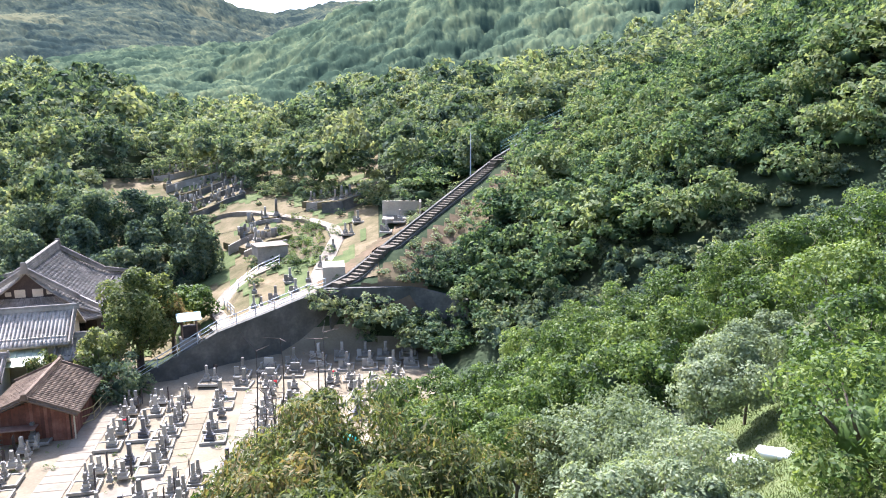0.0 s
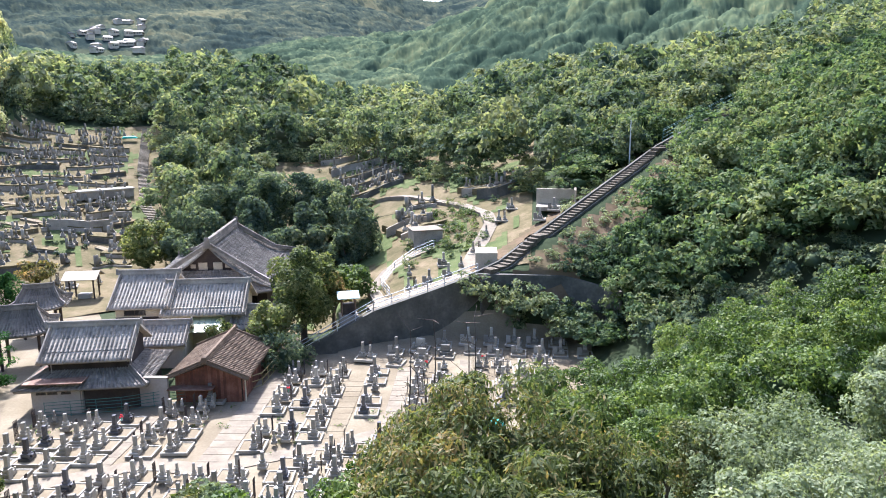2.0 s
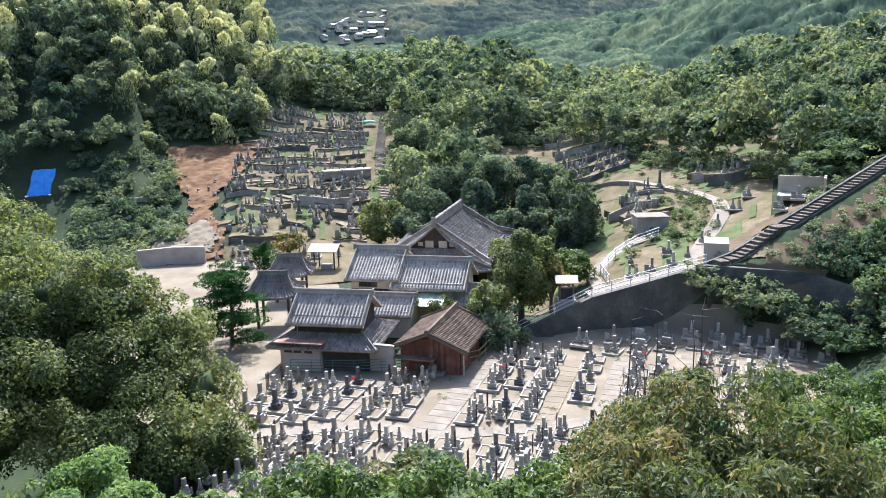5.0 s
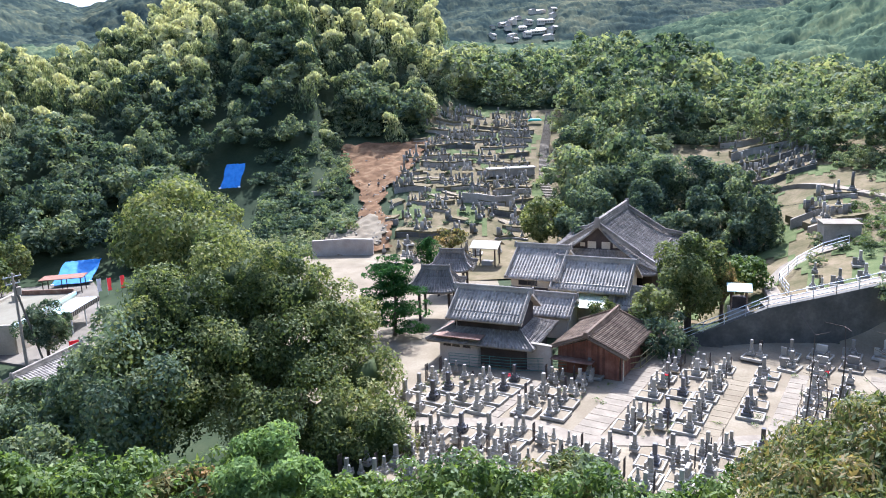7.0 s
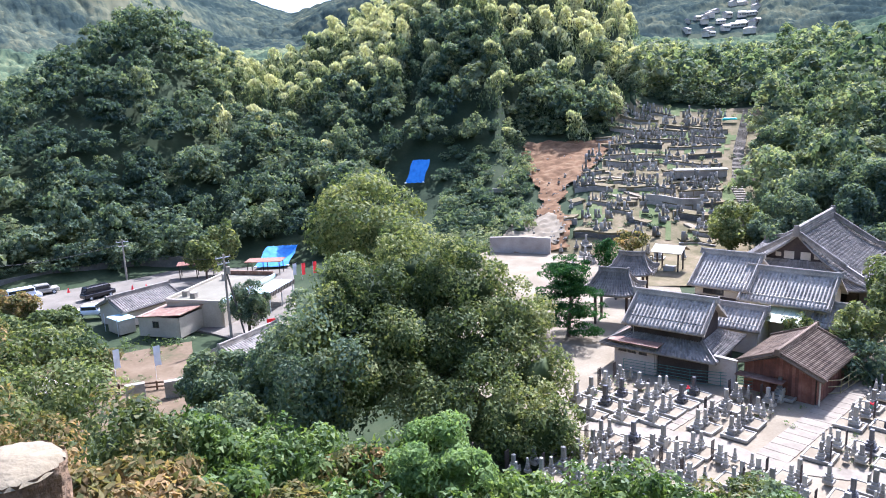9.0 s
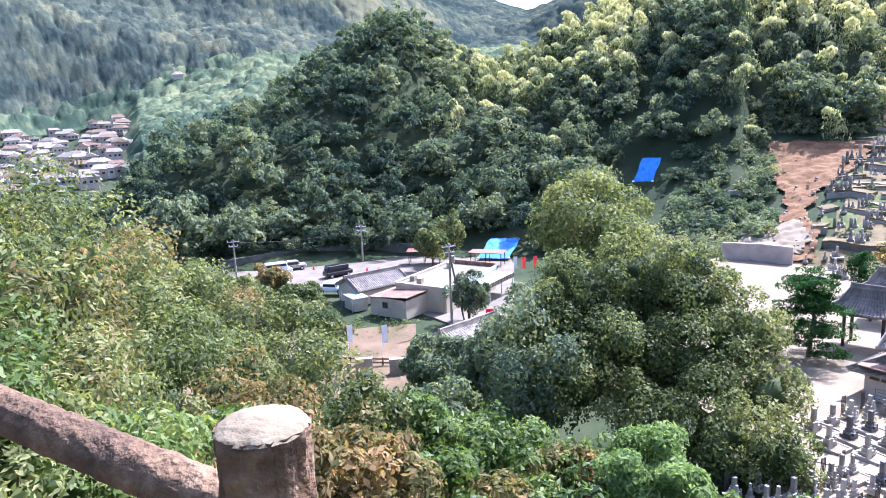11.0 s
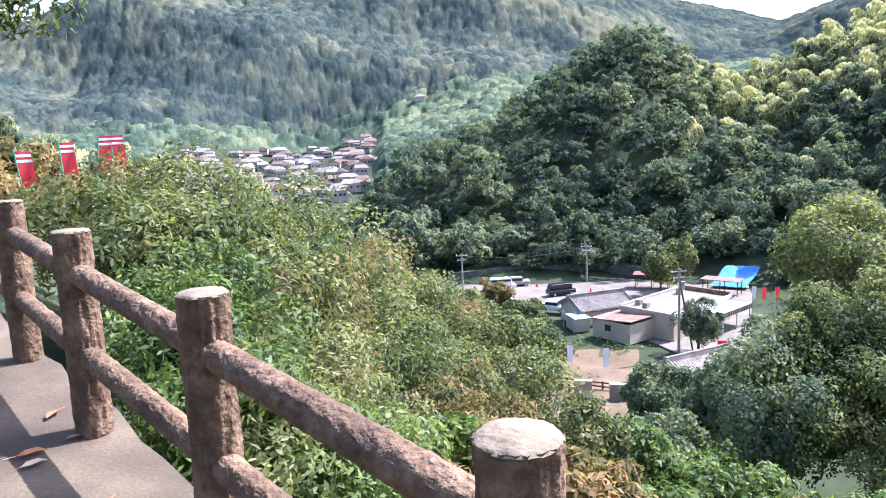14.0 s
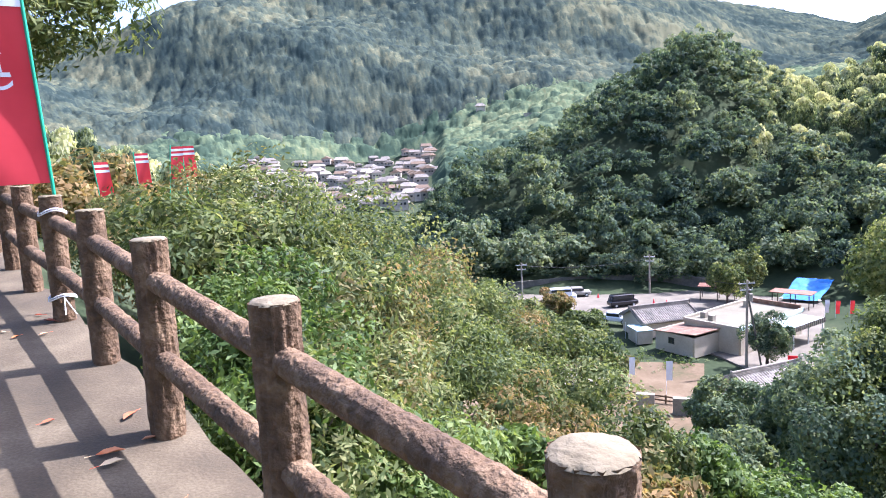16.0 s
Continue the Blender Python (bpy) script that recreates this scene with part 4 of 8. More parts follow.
drape("landslide_heap", 46.5, 53, 103.5, 115, M_SAND, "pale heap of fallen soil at the foot of the landslide", lambda az, r: abs(az - 49.6) < 2.6 - 0.12 * abs(r - 108), 0.35, 0.7, 0.4)
drape("vegetable_field", 77, 96, 62, 84, M_FIELD, "dry reddish fallow field in front of the tea house", lambda az, r: True, 0.06, 0.12, 0.8)
drape("lawn_patch", -34, -21.5, 7, 42, M_GRASS, "bright mown grass between the orchard trees", lambda az, r: True, 0.03, 0.03, 0.4)
drape("slope_grass", 84, 106, 9, 40, M_GRASS, "sunlit green grass on the slope below the fence", lambda az, r: noise.noise(Vector((az * 0.3, r * 0.3, 2))) > -0.1, 0.08, 0.15, 0.5)


# ---- rows of old graves on the terraces ----
def grave_rows(name, rows, label):
    """Old graves too many to count: rows of (bearing from, to, distance, gap, height over the land)."""
    g = np.random.default_rng(seed())
    c, s, w = [], [], []
    for az0, az1, r, gap, up in rows:
        n = int(radians(az1 - az0) * r / gap)
        for i in range(n):
            if g.random() < 0.12 or noise.noise(Vector((az0 + i * 0.31, r * 0.21, 4.0))) > 0.3:
                continue
            az = az0 + (i + 0.5 + 0.3 * (g.random() - 0.5)) * (az1 - az0) / n
            p = at(az, r + 0.5 * (g.random() - 0.5))
            z = float(land(p.x, p.y)) + 0.15 + up
            t = radians(az) + 0.1 * g.normal()
            k = 0.65 + 0.6 * g.random()
            tall = g.choice([0.55, 0.7, 0.95, 0.75]) * k
            for sx, h0, h in ((0.8, -0.3, 0.42), (0.52, 0.12, 0.2), (0.4, 0.32, 0.16), (0.27, 0.48, tall * 1.15)):
                c.append((p.x, p.y, z + h0 * k + h * k / 2))
                s.append((sx * k, sx * k, h * k))
                w.append(t)
            if g.random() < 0.45:
                q = at(az + 0.25, r - 0.5)
                c.append((q.x, q.y, z + 0.45))
                s.append((0.12 + 0.5 * g.random(), 0.12, 1.0 + 0.6 * g.random()))
                w.append(t + 0.3)
    v, q = crates(c, s, w)
    ob = shell(name, v, q, M_STONES, label=label)
    return tagged(ob, category="graves", kind="stuff")


def terrace(az0, az1, r, h, label="low mossy stone wall holding a graveyard terrace"):
    """A dressed wall along a contour."""
    pts = []
    n = max(2, int((az1 - az0) / 1.2))
    for i in range(n + 1):
        az = az1 + (az0 - az1) * i / n
        rr = r + 0.7 * math.sin(az * 1.3 + r)
        p = at(az, rr)
        pts.append((p.x, p.y, float(land(p.x, p.y)) + h))
    return strip_wall("terrace_wall", pts, 0.35, M_CONC if r % 3 < 2.2 else M_DARKCONC, label, lambda x, y: float(land(x, y)) - 0.8, 1.2)


def ribbon(name, line, width, mat, label, up=0.1, category="path"):
    """A path laid along places (bearing, distance) on the land."""
    pts = [at(*p) for p in line]
    fine = []
    for p, q in zip(pts[:-1], pts[1:]):
        n = max(1, int((q - p).length / 1.0))
        fine += [p.lerp(q, i / n) for i in range(n)]
    fine.append(pts[-1])
    bm = bmesh.new()
    rows_ = []
    for i, p in enumerate(fine):
        d = (fine[min(len(fine) - 1, i + 1)] - fine[max(0, i - 1)]).normalized()
        n = Vector((-d.y, d.x, 0)) * width / 2
        z = float(land(p.x, p.y)) + up
        rows_.append([bm.verts.new((p.x + n.x * k, p.y + n.y * k, z - dz)) for k, dz in ((-1, 0), (1, 0), (1, 0.9), (-1, 0.9))])
    for r, q in zip(rows_[:-1], rows_[1:]):
        for i in range(4):
            bm.faces.new((r[i], q[i], q[(i + 1) % 4], r[(i + 1) % 4]))
    bm.faces.new(rows_[0])
    bm.faces.new(rows_[-1][::-1])
    bmesh.ops.recalc_face_normals(bm, faces=bm.faces)
    return tagged(part(name, bm, mat), label, category, kind="structure")


def fill(az0, az1, r, h):
    """Trodden soil behind a terrace wall, level with its top."""
    n = max(2, int((az1 - az0) / 0.6))
    ribbon("terrace_fill", [(az0 + (az1 - az0) * i / n, r + 0.7 * math.sin((az0 + (az1 - az0) * i / n) * 1.3 + r - 1.6)) for i in range(n + 1)], 3.0, M_SOIL, "bare soil level with the top of a terrace wall", h - 0.12, "ground")


# curved path between the terraces, with the railed way up from the wall
ribbon("curved_path", [(17.9, 115.5), (16.3, 113), (14.2, 109), (12.6, 105), (10.4, 99.5), (8.6, 93), (8.2, 88), (8.8, 83), (9.5, 77.5), (10.2, 71.5)], 1.7, M_TREAD, "pale concrete path curving between the grave terraces", 0.3)
ribbon("railed_path", [(17.0, 69.5), (17.7, 75), (16.6, 79.5), (15, 82.5), (12.9, 84)], 1.5, M_TREAD, "narrow pale concrete path climbing between the graves", 0.25)
railing([tuple(on(*at(a, d).xy, 0.2)) for a, d in ((16.4, 70), (17.1, 75), (16.0, 79), (14.4, 81.8), (12.8, 83.2))], "white pipe railing beside the climbing path", M_STEEL)
rows = []
for r, az0, az1, h, out in ((92, 12.2, 15.4, 0.9, 2), (96, 13.2, 16.6, 1.3, 2), (104, 12.6, 15.0, 0.6, 1), (103, 6.2, 9.4, 1.5, 1), (107, 7.0, 10.6, 1.2, 2), (121, 15.2, 19.6, 0.9, 2), (127, 15.0, 20.2, 1.0, 1), (133, 15.2, 20.4, 1.1, 2), (141, 15.0, 20.8, 1.3, 1), (150, 16.0, 21.6, 1.0, 1)):
    terrace(az0, az1, r - 1.6, h)
    fill(az0, az1, r + 0.2, h)
    rows += [(az0, az1, r, 1.15, h * 0.8)] + ([(az0 + 0.4, az1 - 0.4, r + 2.0, 1.2, 0.3)] if out > 1 else [])
grave_rows("terrace_graves", rows, "close rows of grey granite graves on curved hillside terraces")
# hillside graves: short broken terraces at uneven heights
tr = random.Random(77)
rows = []
r = 106.0
while r < 170:
    lo, hi = 35.2, 47.4 - 0.055 * (r - 106)
    az = lo + tr.uniform(0, 0.8)
    while az < hi - 0.6:
        end = min(hi, az + tr.uniform(1.6, 4.6))
        d = r + tr.uniform(-1.4, 1.4)
        h = tr.choice([0.35, 0.45, 0.6, 0.8])
        if tr.random() < 0.72:
            terrace(az, end, d - 1.3, h)
            fill(az, end, d + 0.4, h)
        rows.append((az, end, d, tr.uniform(1.0, 1.4), h * 0.8))
        if tr.random() < 0.6:
            rows.append((az + 0.2, end - 0.2, d + 1.9, 1.3, 0.1))
        az = end + tr.uniform(0.15, 0.9)
    r += tr.uniform(4.0, 5.4)
terrace(37.0, 41.0, 118.5, 1.7, "tall grey concrete wall among the hillside graves")
for k in range(9):
    a0, d = tr.uniform(35.5, 44), tr.uniform(108, 162)
    ribbon("grave_path", [(a0, d), (a0 + 1.0, d + tr.uniform(-1, 1)), (a0 + 2.2, d + tr.uniform(-2, 2))], 1.1, M_SAND, "trodden sandy way between the hillside graves", 0.22)
rows += [(50.8, 53.0, 134, 1.3, 0.5), (41.4, 43.4, 153, 1.2, 0)]
terrace(50.6, 53.2, 132.6, 0.8)
grave_rows("temple_graves", rows, "hundreds of old grey graves on the slope behind the temple")

# stair through the hillside graves
hs = thing("hillside_stair", at(34.2, 112, float(land(*at(34.2, 112).xy))), "narrow pale concrete stair between hillside graves and trees", "stairs", kind="structure")
o = Vector(hs.matrix_basis.translation)
step0 = None
for i in range(86):
    r = 112 + i * 0.72
    az = 32.9 + 1.6 * min(1, i / 22) - 0.5 * max(0, (i - 50) / 36)
    p = on(*at(az, r).xy, 0.15) - o
    if step0 is None:
        s = step0 = part("step", boxes(((1.9, 0.8, 0.4), (0, 0, -0.1)), bevel=0.02), M_TREAD, hs)
    else:
        s = new("step", step0.data)
        s.parent = hs
    s.matrix_basis = pose(*p, 0, 0, az)

# ---- graves of the lower yard ----
def cut(name, sizes, mat, parent, label="", bevel=0.02, taper=1.0):
    bm = bmesh.new()
    for size, centre in sizes:
        box(bm, size, centre, bevel=bevel, taper=taper)
    return part(name, bm, mat, parent, label)


def kerb(th, w, d, h=0.26):
    t = 0.14
    for size, c in (((w, t, h), (0, -d / 2, h / 2)), ((w, t, h), (0, d / 2, h / 2)), ((t, d - t, h), (-w / 2 + t / 2, 0, h / 2)), ((t, d - t, h), (w / 2 - t / 2, 0, h / 2))):
        cut("kerb_stone", [(size, c)], M_STONE, th)
    cut("gravel_bed", [((w - 2 * t, d - t, h - 0.06), (0, 0, (h - 0.06) / 2))], M_SAND, th, "pale gravel fill", 0)


def stone_set(th, x, y, k, mat, tall=0.75, vases=True):
    z = 0.2
    cut("foundation_stone", [((0.86 * k, 0.86 * k, 0.22), (x, y, z + 0.11))], mat, th)
    cut("plinth", [((0.58 * k, 0.58 * k, 0.26), (x, y, z + 0.35))], mat, th)
    cut("pedestal", [((0.43 * k, 0.43 * k, 0.2), (x, y, z + 0.58))], mat, th)
    cut("pillar", [((0.31 * k, 0.31 * k, tall), (x, y, z + 0.68 + tall / 2))], mat, th, "", 0.02)
    if vases:
        for sx in (-0.34, 0.34):
            rod("flower_vase", (x + sx * k, y - 0.36 * k, z + 0.22), (x + sx * k, y - 0.36 * k, z + 0.5), 0.06, mat, th, "", 7)
        cut("incense_box", [((0.3, 0.2, 0.2), (x, y - 0.38 * k, z + 0.32))], mat, th)


def grave(kind):
    """One family grave on its kerbed bed; returns the thing at the origin."""
    labels = {"single": "grey granite family grave with tall pillar on kerbed bed", "double": "two grey granite grave pillars sharing one kerbed bed",
              "wide": "low wide granite grave with upright slab and kerb", "dark": "dark polished granite grave with tall pillar", "old": "older weathered grave with several small stones", "small": "small plain granite grave pillar without kerb"}
    th = thing("grave", (0, 0, 0), labels[kind], "grave", "graves of the lower graveyard")
    if kind == "single":
        kerb(th, 1.7, 2.0)
        stone_set(th, 0, 0.35, 1.0, M_STONE, 0.85)
        cut("name_slab", [((0.5, 0.12, 0.8), (-0.6, -0.2, 0.62))], M_STONE, th)
    elif kind == "double":
        kerb(th, 2.0, 2.0)
        stone_set(th, -0.42, 0.4, 0.85, M_STONE, 0.8)
        stone_set(th, 0.48, 0.2, 0.72, M_STONE, 0.6, False)
        for i in range(3):
            cut("wooden_tablet", [((0.09, 0.02, 1.5), (0.2 + 0.13 * i, 0.8, 0.9))], M_DWOOD, th, "", 0)
    elif kind == "wide":
        kerb(th, 2.1, 1.9)
        cut("plinth", [((1.3, 0.7, 0.3), (0, 0.35, 0.35))], M_STONE, th)
        cut("upright_slab", [((1.0, 0.32, 0.72), (0, 0.4, 0.86))], M_STONE, th, "", 0.04)
        for sx in (-0.7, 0.7):
            cut("side_stone", [((0.2, 0.5, 0.6), (sx, 0.0, 0.5))], M_STONE, th)
        rod("flower_vase", (0.3, -0.2, 0.2), (0.3, -0.2, 0.6), 0.06, M_STONE, th)
    elif kind == "dark":
        kerb(th, 1.8, 2.0)
        stone_set(th, 0, 0.3, 1.0, M_DSTONE, 0.85)
    elif kind == "old":
        stone_set(th, 0, 0.4, 0.9, M_STONE, 0.6)
        stone_set(th, -0.6, -0.3, 0.55, M_STONE, 0.5, False)
        stone_set(th, 0.55, -0.45, 0.5, M_STONE, 0.4, False)
        for i in range(4):
            cut("wooden_tablet", [((0.09, 0.02, 1.5), (-0.3 + 0.14 * i, 0.95, 0.9))], M_DWOOD, th, "", 0)
    else:
        stone_set(th, 0, 0, 0.8, M_STONE, 0.62)
    return th


GRAVES = {k: grave(k) for k in ("single", "double", "wide", "dark", "old", "small")}
USED = set()


def set_grave(kind, place, turn):
    m = pose(*place, 0, 0, turn) @ Matrix.Diagonal((0.9, 0.9, 0.92, 1))
    if kind in USED:
        return copy_thing(GRAVES[kind], m)
    USED.add(kind)
    GRAVES[kind].matrix_basis = m
    return GRAVES[kind]


gr = random.Random(12)
mixk = ["single"] * 5 + ["double"] * 3 + ["old"] * 3 + ["wide"] + ["dark"] + ["small"]
SITES = []
for a in (-14.6, -12.7, -10.8, -9.0, -6.2, -4.2, 0.7, 2.5, 4.2, 7.5, 11.0, 12.8, 16.0, 17.8, 19.6, 21.4):
    b = cross_b(a) + 1.6 + gr.random() * 0.4
    top = float(np.interp(a, [-17, -7.8, -3, 0, 4, 8, 14, 22], [3.6, 7.4, 9.6, 14.5, 15.2, 16.6, 17.6, 18.2]))
    while b < top:
        SITES.append((a + gr.uniform(-0.12, 0.12) - (0.12 * b if -10 < a < -9 else 0), b))
        b += gr.uniform(1.75, 2.15)
for k in range(5):
    a = -11.5
    while a < 9.5 - 1.2 * k:
        SITES.append((a, cross_b(a) - 1.8 - 1.65 * k + gr.uniform(-0.15, 0.15)))
        a += gr.uniform(1.5, 1.9)
for a, b in SITES:
    p = plot(a, b, 0.05)
    p.z = max(p.z, float(land(p.x, p.y)) + 0.05, bank(p.x, p.y) if p.x > -19 else 0)
    if math.hypot(p.x, p.y) < 37.6:
        continue
    if gr.random() < 0.1:
        continue
    set_grave(gr.choice(mixk), p, GTURN + (90 if a < -2 or a > 6.5 else -90) + gr.uniform(-2, 2))
for x0, back_, n in ((-16.5, 5.2, 9), (-19.0, 3.0, 9)):
    for i in range(n):
        x = x0 + 2.0 * i + gr.uniform(-0.2, 0.2)
        y = (60.2 + (x + 19.3) * 0.7 if x < -10.8 else 66.3 + (x + 10.8) * 0.1) - back_
        set_grave(gr.choice(["single", "double", "single", "wide"]), (x, y, bank(x, y) + 0.05), gr.uniform(-4, 8))
for i in range(14):
    az, r = gr.uniform(38, 47.5), gr.uniform(93, 103)
    set_grave(gr.choice(["old", "small", "single"]), on(*at(az, r).xy, 0.1), az + gr.uniform(-20, 20))
# graves beside the wall path and the walled plot on the ridge
for az, r, up in ((14.6, 70, 0), (13.2, 71, 0), (11.6, 71.5, 0), (10.6, 73, 0.2), (12.0, 76, 0), (14.8, 75, 0), (9.4, 77.5, 0), (8.6, 84, 0), (7.4, 88, 0), (3.3, 84.5, 0.3), (4.4, 82.5, 0.3), (6.6, 92, 0)):
    set_grave(gr.choice(["single", "double", "small"]), on(*at(az, r).xy, up + 0.05), az + gr.uniform(-8, 8))
p = on(*at(3.2, 86.5).xy)
wp = thing("walled_plot", p, "white rendered wall round a raised grave plot", "wall", turn=2)
cut("back_wall", [((4.6, 0.25, 2.3), (0, 1.4, 1.0))], M_WHITE, wp)
cut("side_wall", [((0.25, 3.6, 2.6), (2.3, -0.3, 1.1))], M_WHITE, wp)
cut("platform", [((4.4, 3.0, 0.5), (0, -0.2, 0.1))], M_CONC, wp)
p = on(*at(13.5, 87.5).xy)
bl = thing("block_platform", p, "walled concrete platform among the terraces", "wall", turn=28)
cut("platform", [((3.6, 3.0, 1.9), (0, 0, 0.6))], M_CONC, bl)
cut("coping", [((3.8, 3.2, 0.14), (0, 0, 1.62))], M_TREAD, bl)
p = on(*at(11.6, 69.6).xy)
gw = thing("gable_grave_wall", on(*at(8.6, 72.5).xy), "white-faced concrete block beside the path", "wall", turn=10)
cut("block", [((2.2, 3.0, 2.0), (0, 0, 0.7))], M_WHITE, gw)


# ---- buildings ----
def tiled(name, e0, e1, r0, r1, mat, parent, sag=0.0, lift=0.0, pitch=0.3, thick=0.16, label=""):
    """A roof slope from eave ends e0, e1 to ridge ends r0, r1: a slab with rows of overlapping half-round tiles."""
    e0, e1, r0, r1 = (np.array(p, float) for p in (e0, e1, r0, r1))

    def surf(s, t):
        s, t = np.asarray(s, float)[..., None], np.asarray(t, float)[..., None]
        p = (e0 * (1 - s) + e1 * s) * (1 - t) + (r0 * (1 - s) + r1 * s) * t
        p[..., 2] += (-sag * 4 * t * (1 - t) + lift * (2 * s - 1) ** 4 * (1 - t) ** 2)[..., 0]
        return p

    ns, ntt = 10, 8
    s, t = np.meshgrid(np.linspace(0, 1, ns + 1), np.linspace(0, 1, ntt + 1), indexing="ij")
    top = surf(s, t).reshape(-1, 3)
    bot = top - (0, 0, thick)
    m = len(top)
    q = []
    for i in range(ns):
        for j in range(ntt):
            b = i * (ntt + 1) + j
            q.append((b, b + ntt + 1, b + ntt + 2, b + 1))
            q.append((m + b, m + b + 1, m + b + ntt + 2, m + b + ntt + 1))
    for i in range(ns):
        for b in (i * (ntt + 1), i * (ntt + 1) + ntt):
            q.append((b, b + m, b + m + ntt + 1, b + ntt + 1))
    for j in range(ntt):
        for b in (j, ns * (ntt + 1) + j):
            q.append((b, b + 1, b + 1 + m, b + m))
    slab = shell(name, np.concatenate([top, bot]), np.array(q), mat, parent, label)
    w, d = np.linalg.norm(e1 - e0), np.linalg.norm((r0 + r1 - e0 - e1) / 2)
    ni, nj = max(3, int(w / pitch)), max(3, int(d / 0.32))
    i, j = np.meshgrid(np.arange(ni), np.arange(nj), indexing="ij")
    i, j = i.ravel(), j.ravel()
    nrm = np.cross(e1 - e0, r0 - e0)
    nrm /= np.linalg.norm(nrm)
    if nrm[2] < 0:
        nrm = -nrm
    vs = []
    for tt, hh in ((j / nj, 0.085), ((j + 1.0) / nj, 0.045)):
        for ss, h in ((0.2, 0.0), (0.34, 1.0), (0.66, 1.0), (0.8, 0.0)):
            vs.append(surf((i + ss) / ni, tt) + nrm * (hh * h + 0.005))
    v = np.stack(vs, 1).reshape(-1, 3)
    f = np.array([(0, 1, 5, 4), (1, 2, 6, 5), (2, 3, 7, 6), (0, 3, 2, 1)])
    qq = (np.arange(len(i)) * 8)[:, None, None] + f[None]
    tagged(shell("roof_tiles", v, qq.reshape(-1, 4), mat, slab), kind="stuff")
    return slab


def ridge_bar(th, a, b, mat, w=0.34, h=0.4, ends=True):
    a, b = Vector(a), Vector(b)
    bm = bmesh.new()
    d = b - a
    ang = math.atan2(d.y, d.x)
    q = Matrix.Translation(a) @ Matrix.Rotation(ang, 4, "Z") @ Matrix.Rotation(-math.atan2(d.z, d.to_2d().length), 4, "Y")
    L = d.length
    for k in range(3):
        got = bmesh.ops.create_cube(bm, size=1)["verts"]
        bmesh.ops.transform(bm, matrix=q @ Matrix.Translation((L / 2, 0, h * (k + 0.5) / 3.4)) @ Matrix.Diagonal((L + 0.1 * k, w * (1 - 0.16 * k), h / 3.4, 1)), verts=got)
    tube(bm, q @ Vector((-0.05, 0, h)), q @ Vector((L + 0.05, 0, h)), w * 0.3, n=7)
    ob = part("ridge", bm, mat, th)
    if ends:
        for x in (-0.1, L + 0.1):
            bm = bmesh.new()
            got = box(bm, (0.2, w * 1.3, h * 1.5), (0, 0, 0), bevel=0.05, taper=0.6)
            bmesh.ops.transform(bm, matrix=q @ Matrix.Translation((x, 0, h * 0.7)), verts=bm.verts[:])
            part("ridge_end_tile", bm, mat, ob)
    return ob


def walls(th, L, W, z0, z1, mat, ridge=None, thick=0.16, x0=0, y0=0):
    """Four walls; with ridge the end walls rise to gables."""
    for name, size, c in (("wall_front", (L, thick, z1 - z0), (x0, y0 - W / 2, (z0 + z1) / 2)), ("wall_back", (L, thick, z1 - z0), (x0, y0 + W / 2, (z0 + z1) / 2))):
        cut(name, [(size, c)], mat, th, "", 0)
    for sx in (-1, 1):
        bm = bmesh.new()
        prof = [(-W / 2 + thick / 2, z0), (W / 2 - thick / 2, z0), (W / 2 - thick / 2, z1)] + ([(0, ridge - 0.12)] if ridge else []) + [(-W / 2 + thick / 2, z1)]
        rings = [[bm.verts.new((x0 + sx * L / 2 + dx, y0 + y, z)) for y, z in prof] for dx in (-thick / 2, thick / 2)]
        bm.faces.new(rings[0])
        bm.faces.new(rings[1][::-1])
        for i in range(len(prof)):
            j = (i + 1) % len(prof)
            bm.faces.new((rings[0][i], rings[1][i], rings[1][j], rings[0][j]))
        bmesh.ops.recalc_face_normals(bm, faces=bm.faces)
        part("wall_end", bm, mat, th)


def window(th, x, y, z, w, h, side="front", mat=M_GLASS, frame=M_DWOOD):
    flat = side in ("front", "back")
    win = cut("window", [((w, 0.06, h) if flat else (0.06, w, h), (x, y, z))], mat, th, "", 0)
    for dz in (-h / 2, h / 2):
        cut("window_frame", [((w + 0.1, 0.12, 0.07) if flat else (0.12, w + 0.1, 0.07), (x, y, z + dz))], frame, win, "", 0)
    for k in (-0.5, 0, 0.5):
        cut("mullion", [((0.06, 0.1, h) if flat else (0.1, 0.06, h), (x + (k * w if flat else 0), y + (0 if flat else k * w), z))], frame, win, "", 0)


def gabled(th, L, W, eave, top, mat, over=0.6, end=0.5, sag=0.0, lift=0.0, x0=0, y0=0, fall=0.0):
    """Two tiled slopes and a ridge along local x."""
    yo = W / 2 + over
    zo = eave - (top - eave) * over / (W / 2)
    xe = L / 2 + end
    tiled("roof_slope", (x0 - xe, y0 - yo, zo), (x0 + xe, y0 - yo, zo), (x0 - xe, y0, top), (x0 + xe, y0, top), mat, th, sag, lift)
    tiled("roof_slope", (x0 + xe, y0 + yo, zo), (x0 - xe, y0 + yo, zo), (x0 + xe, y0, top), (x0 - xe, y0, top), mat, th, sag, lift)
    ridge_bar(th, (x0 - xe, y0, top - 0.02), (x0 + xe, y0, top - 0.02), mat)
    for sx in (-1, 1):
        for sy in (-1, 1):
            ridge_bar(th, (x0 + sx * (xe - 0.2), y0 + sy * yo, zo + 0.02), (x0 + sx * (xe - 0.2), y0, top - 0.02), mat, 0.22, 0.2, False)


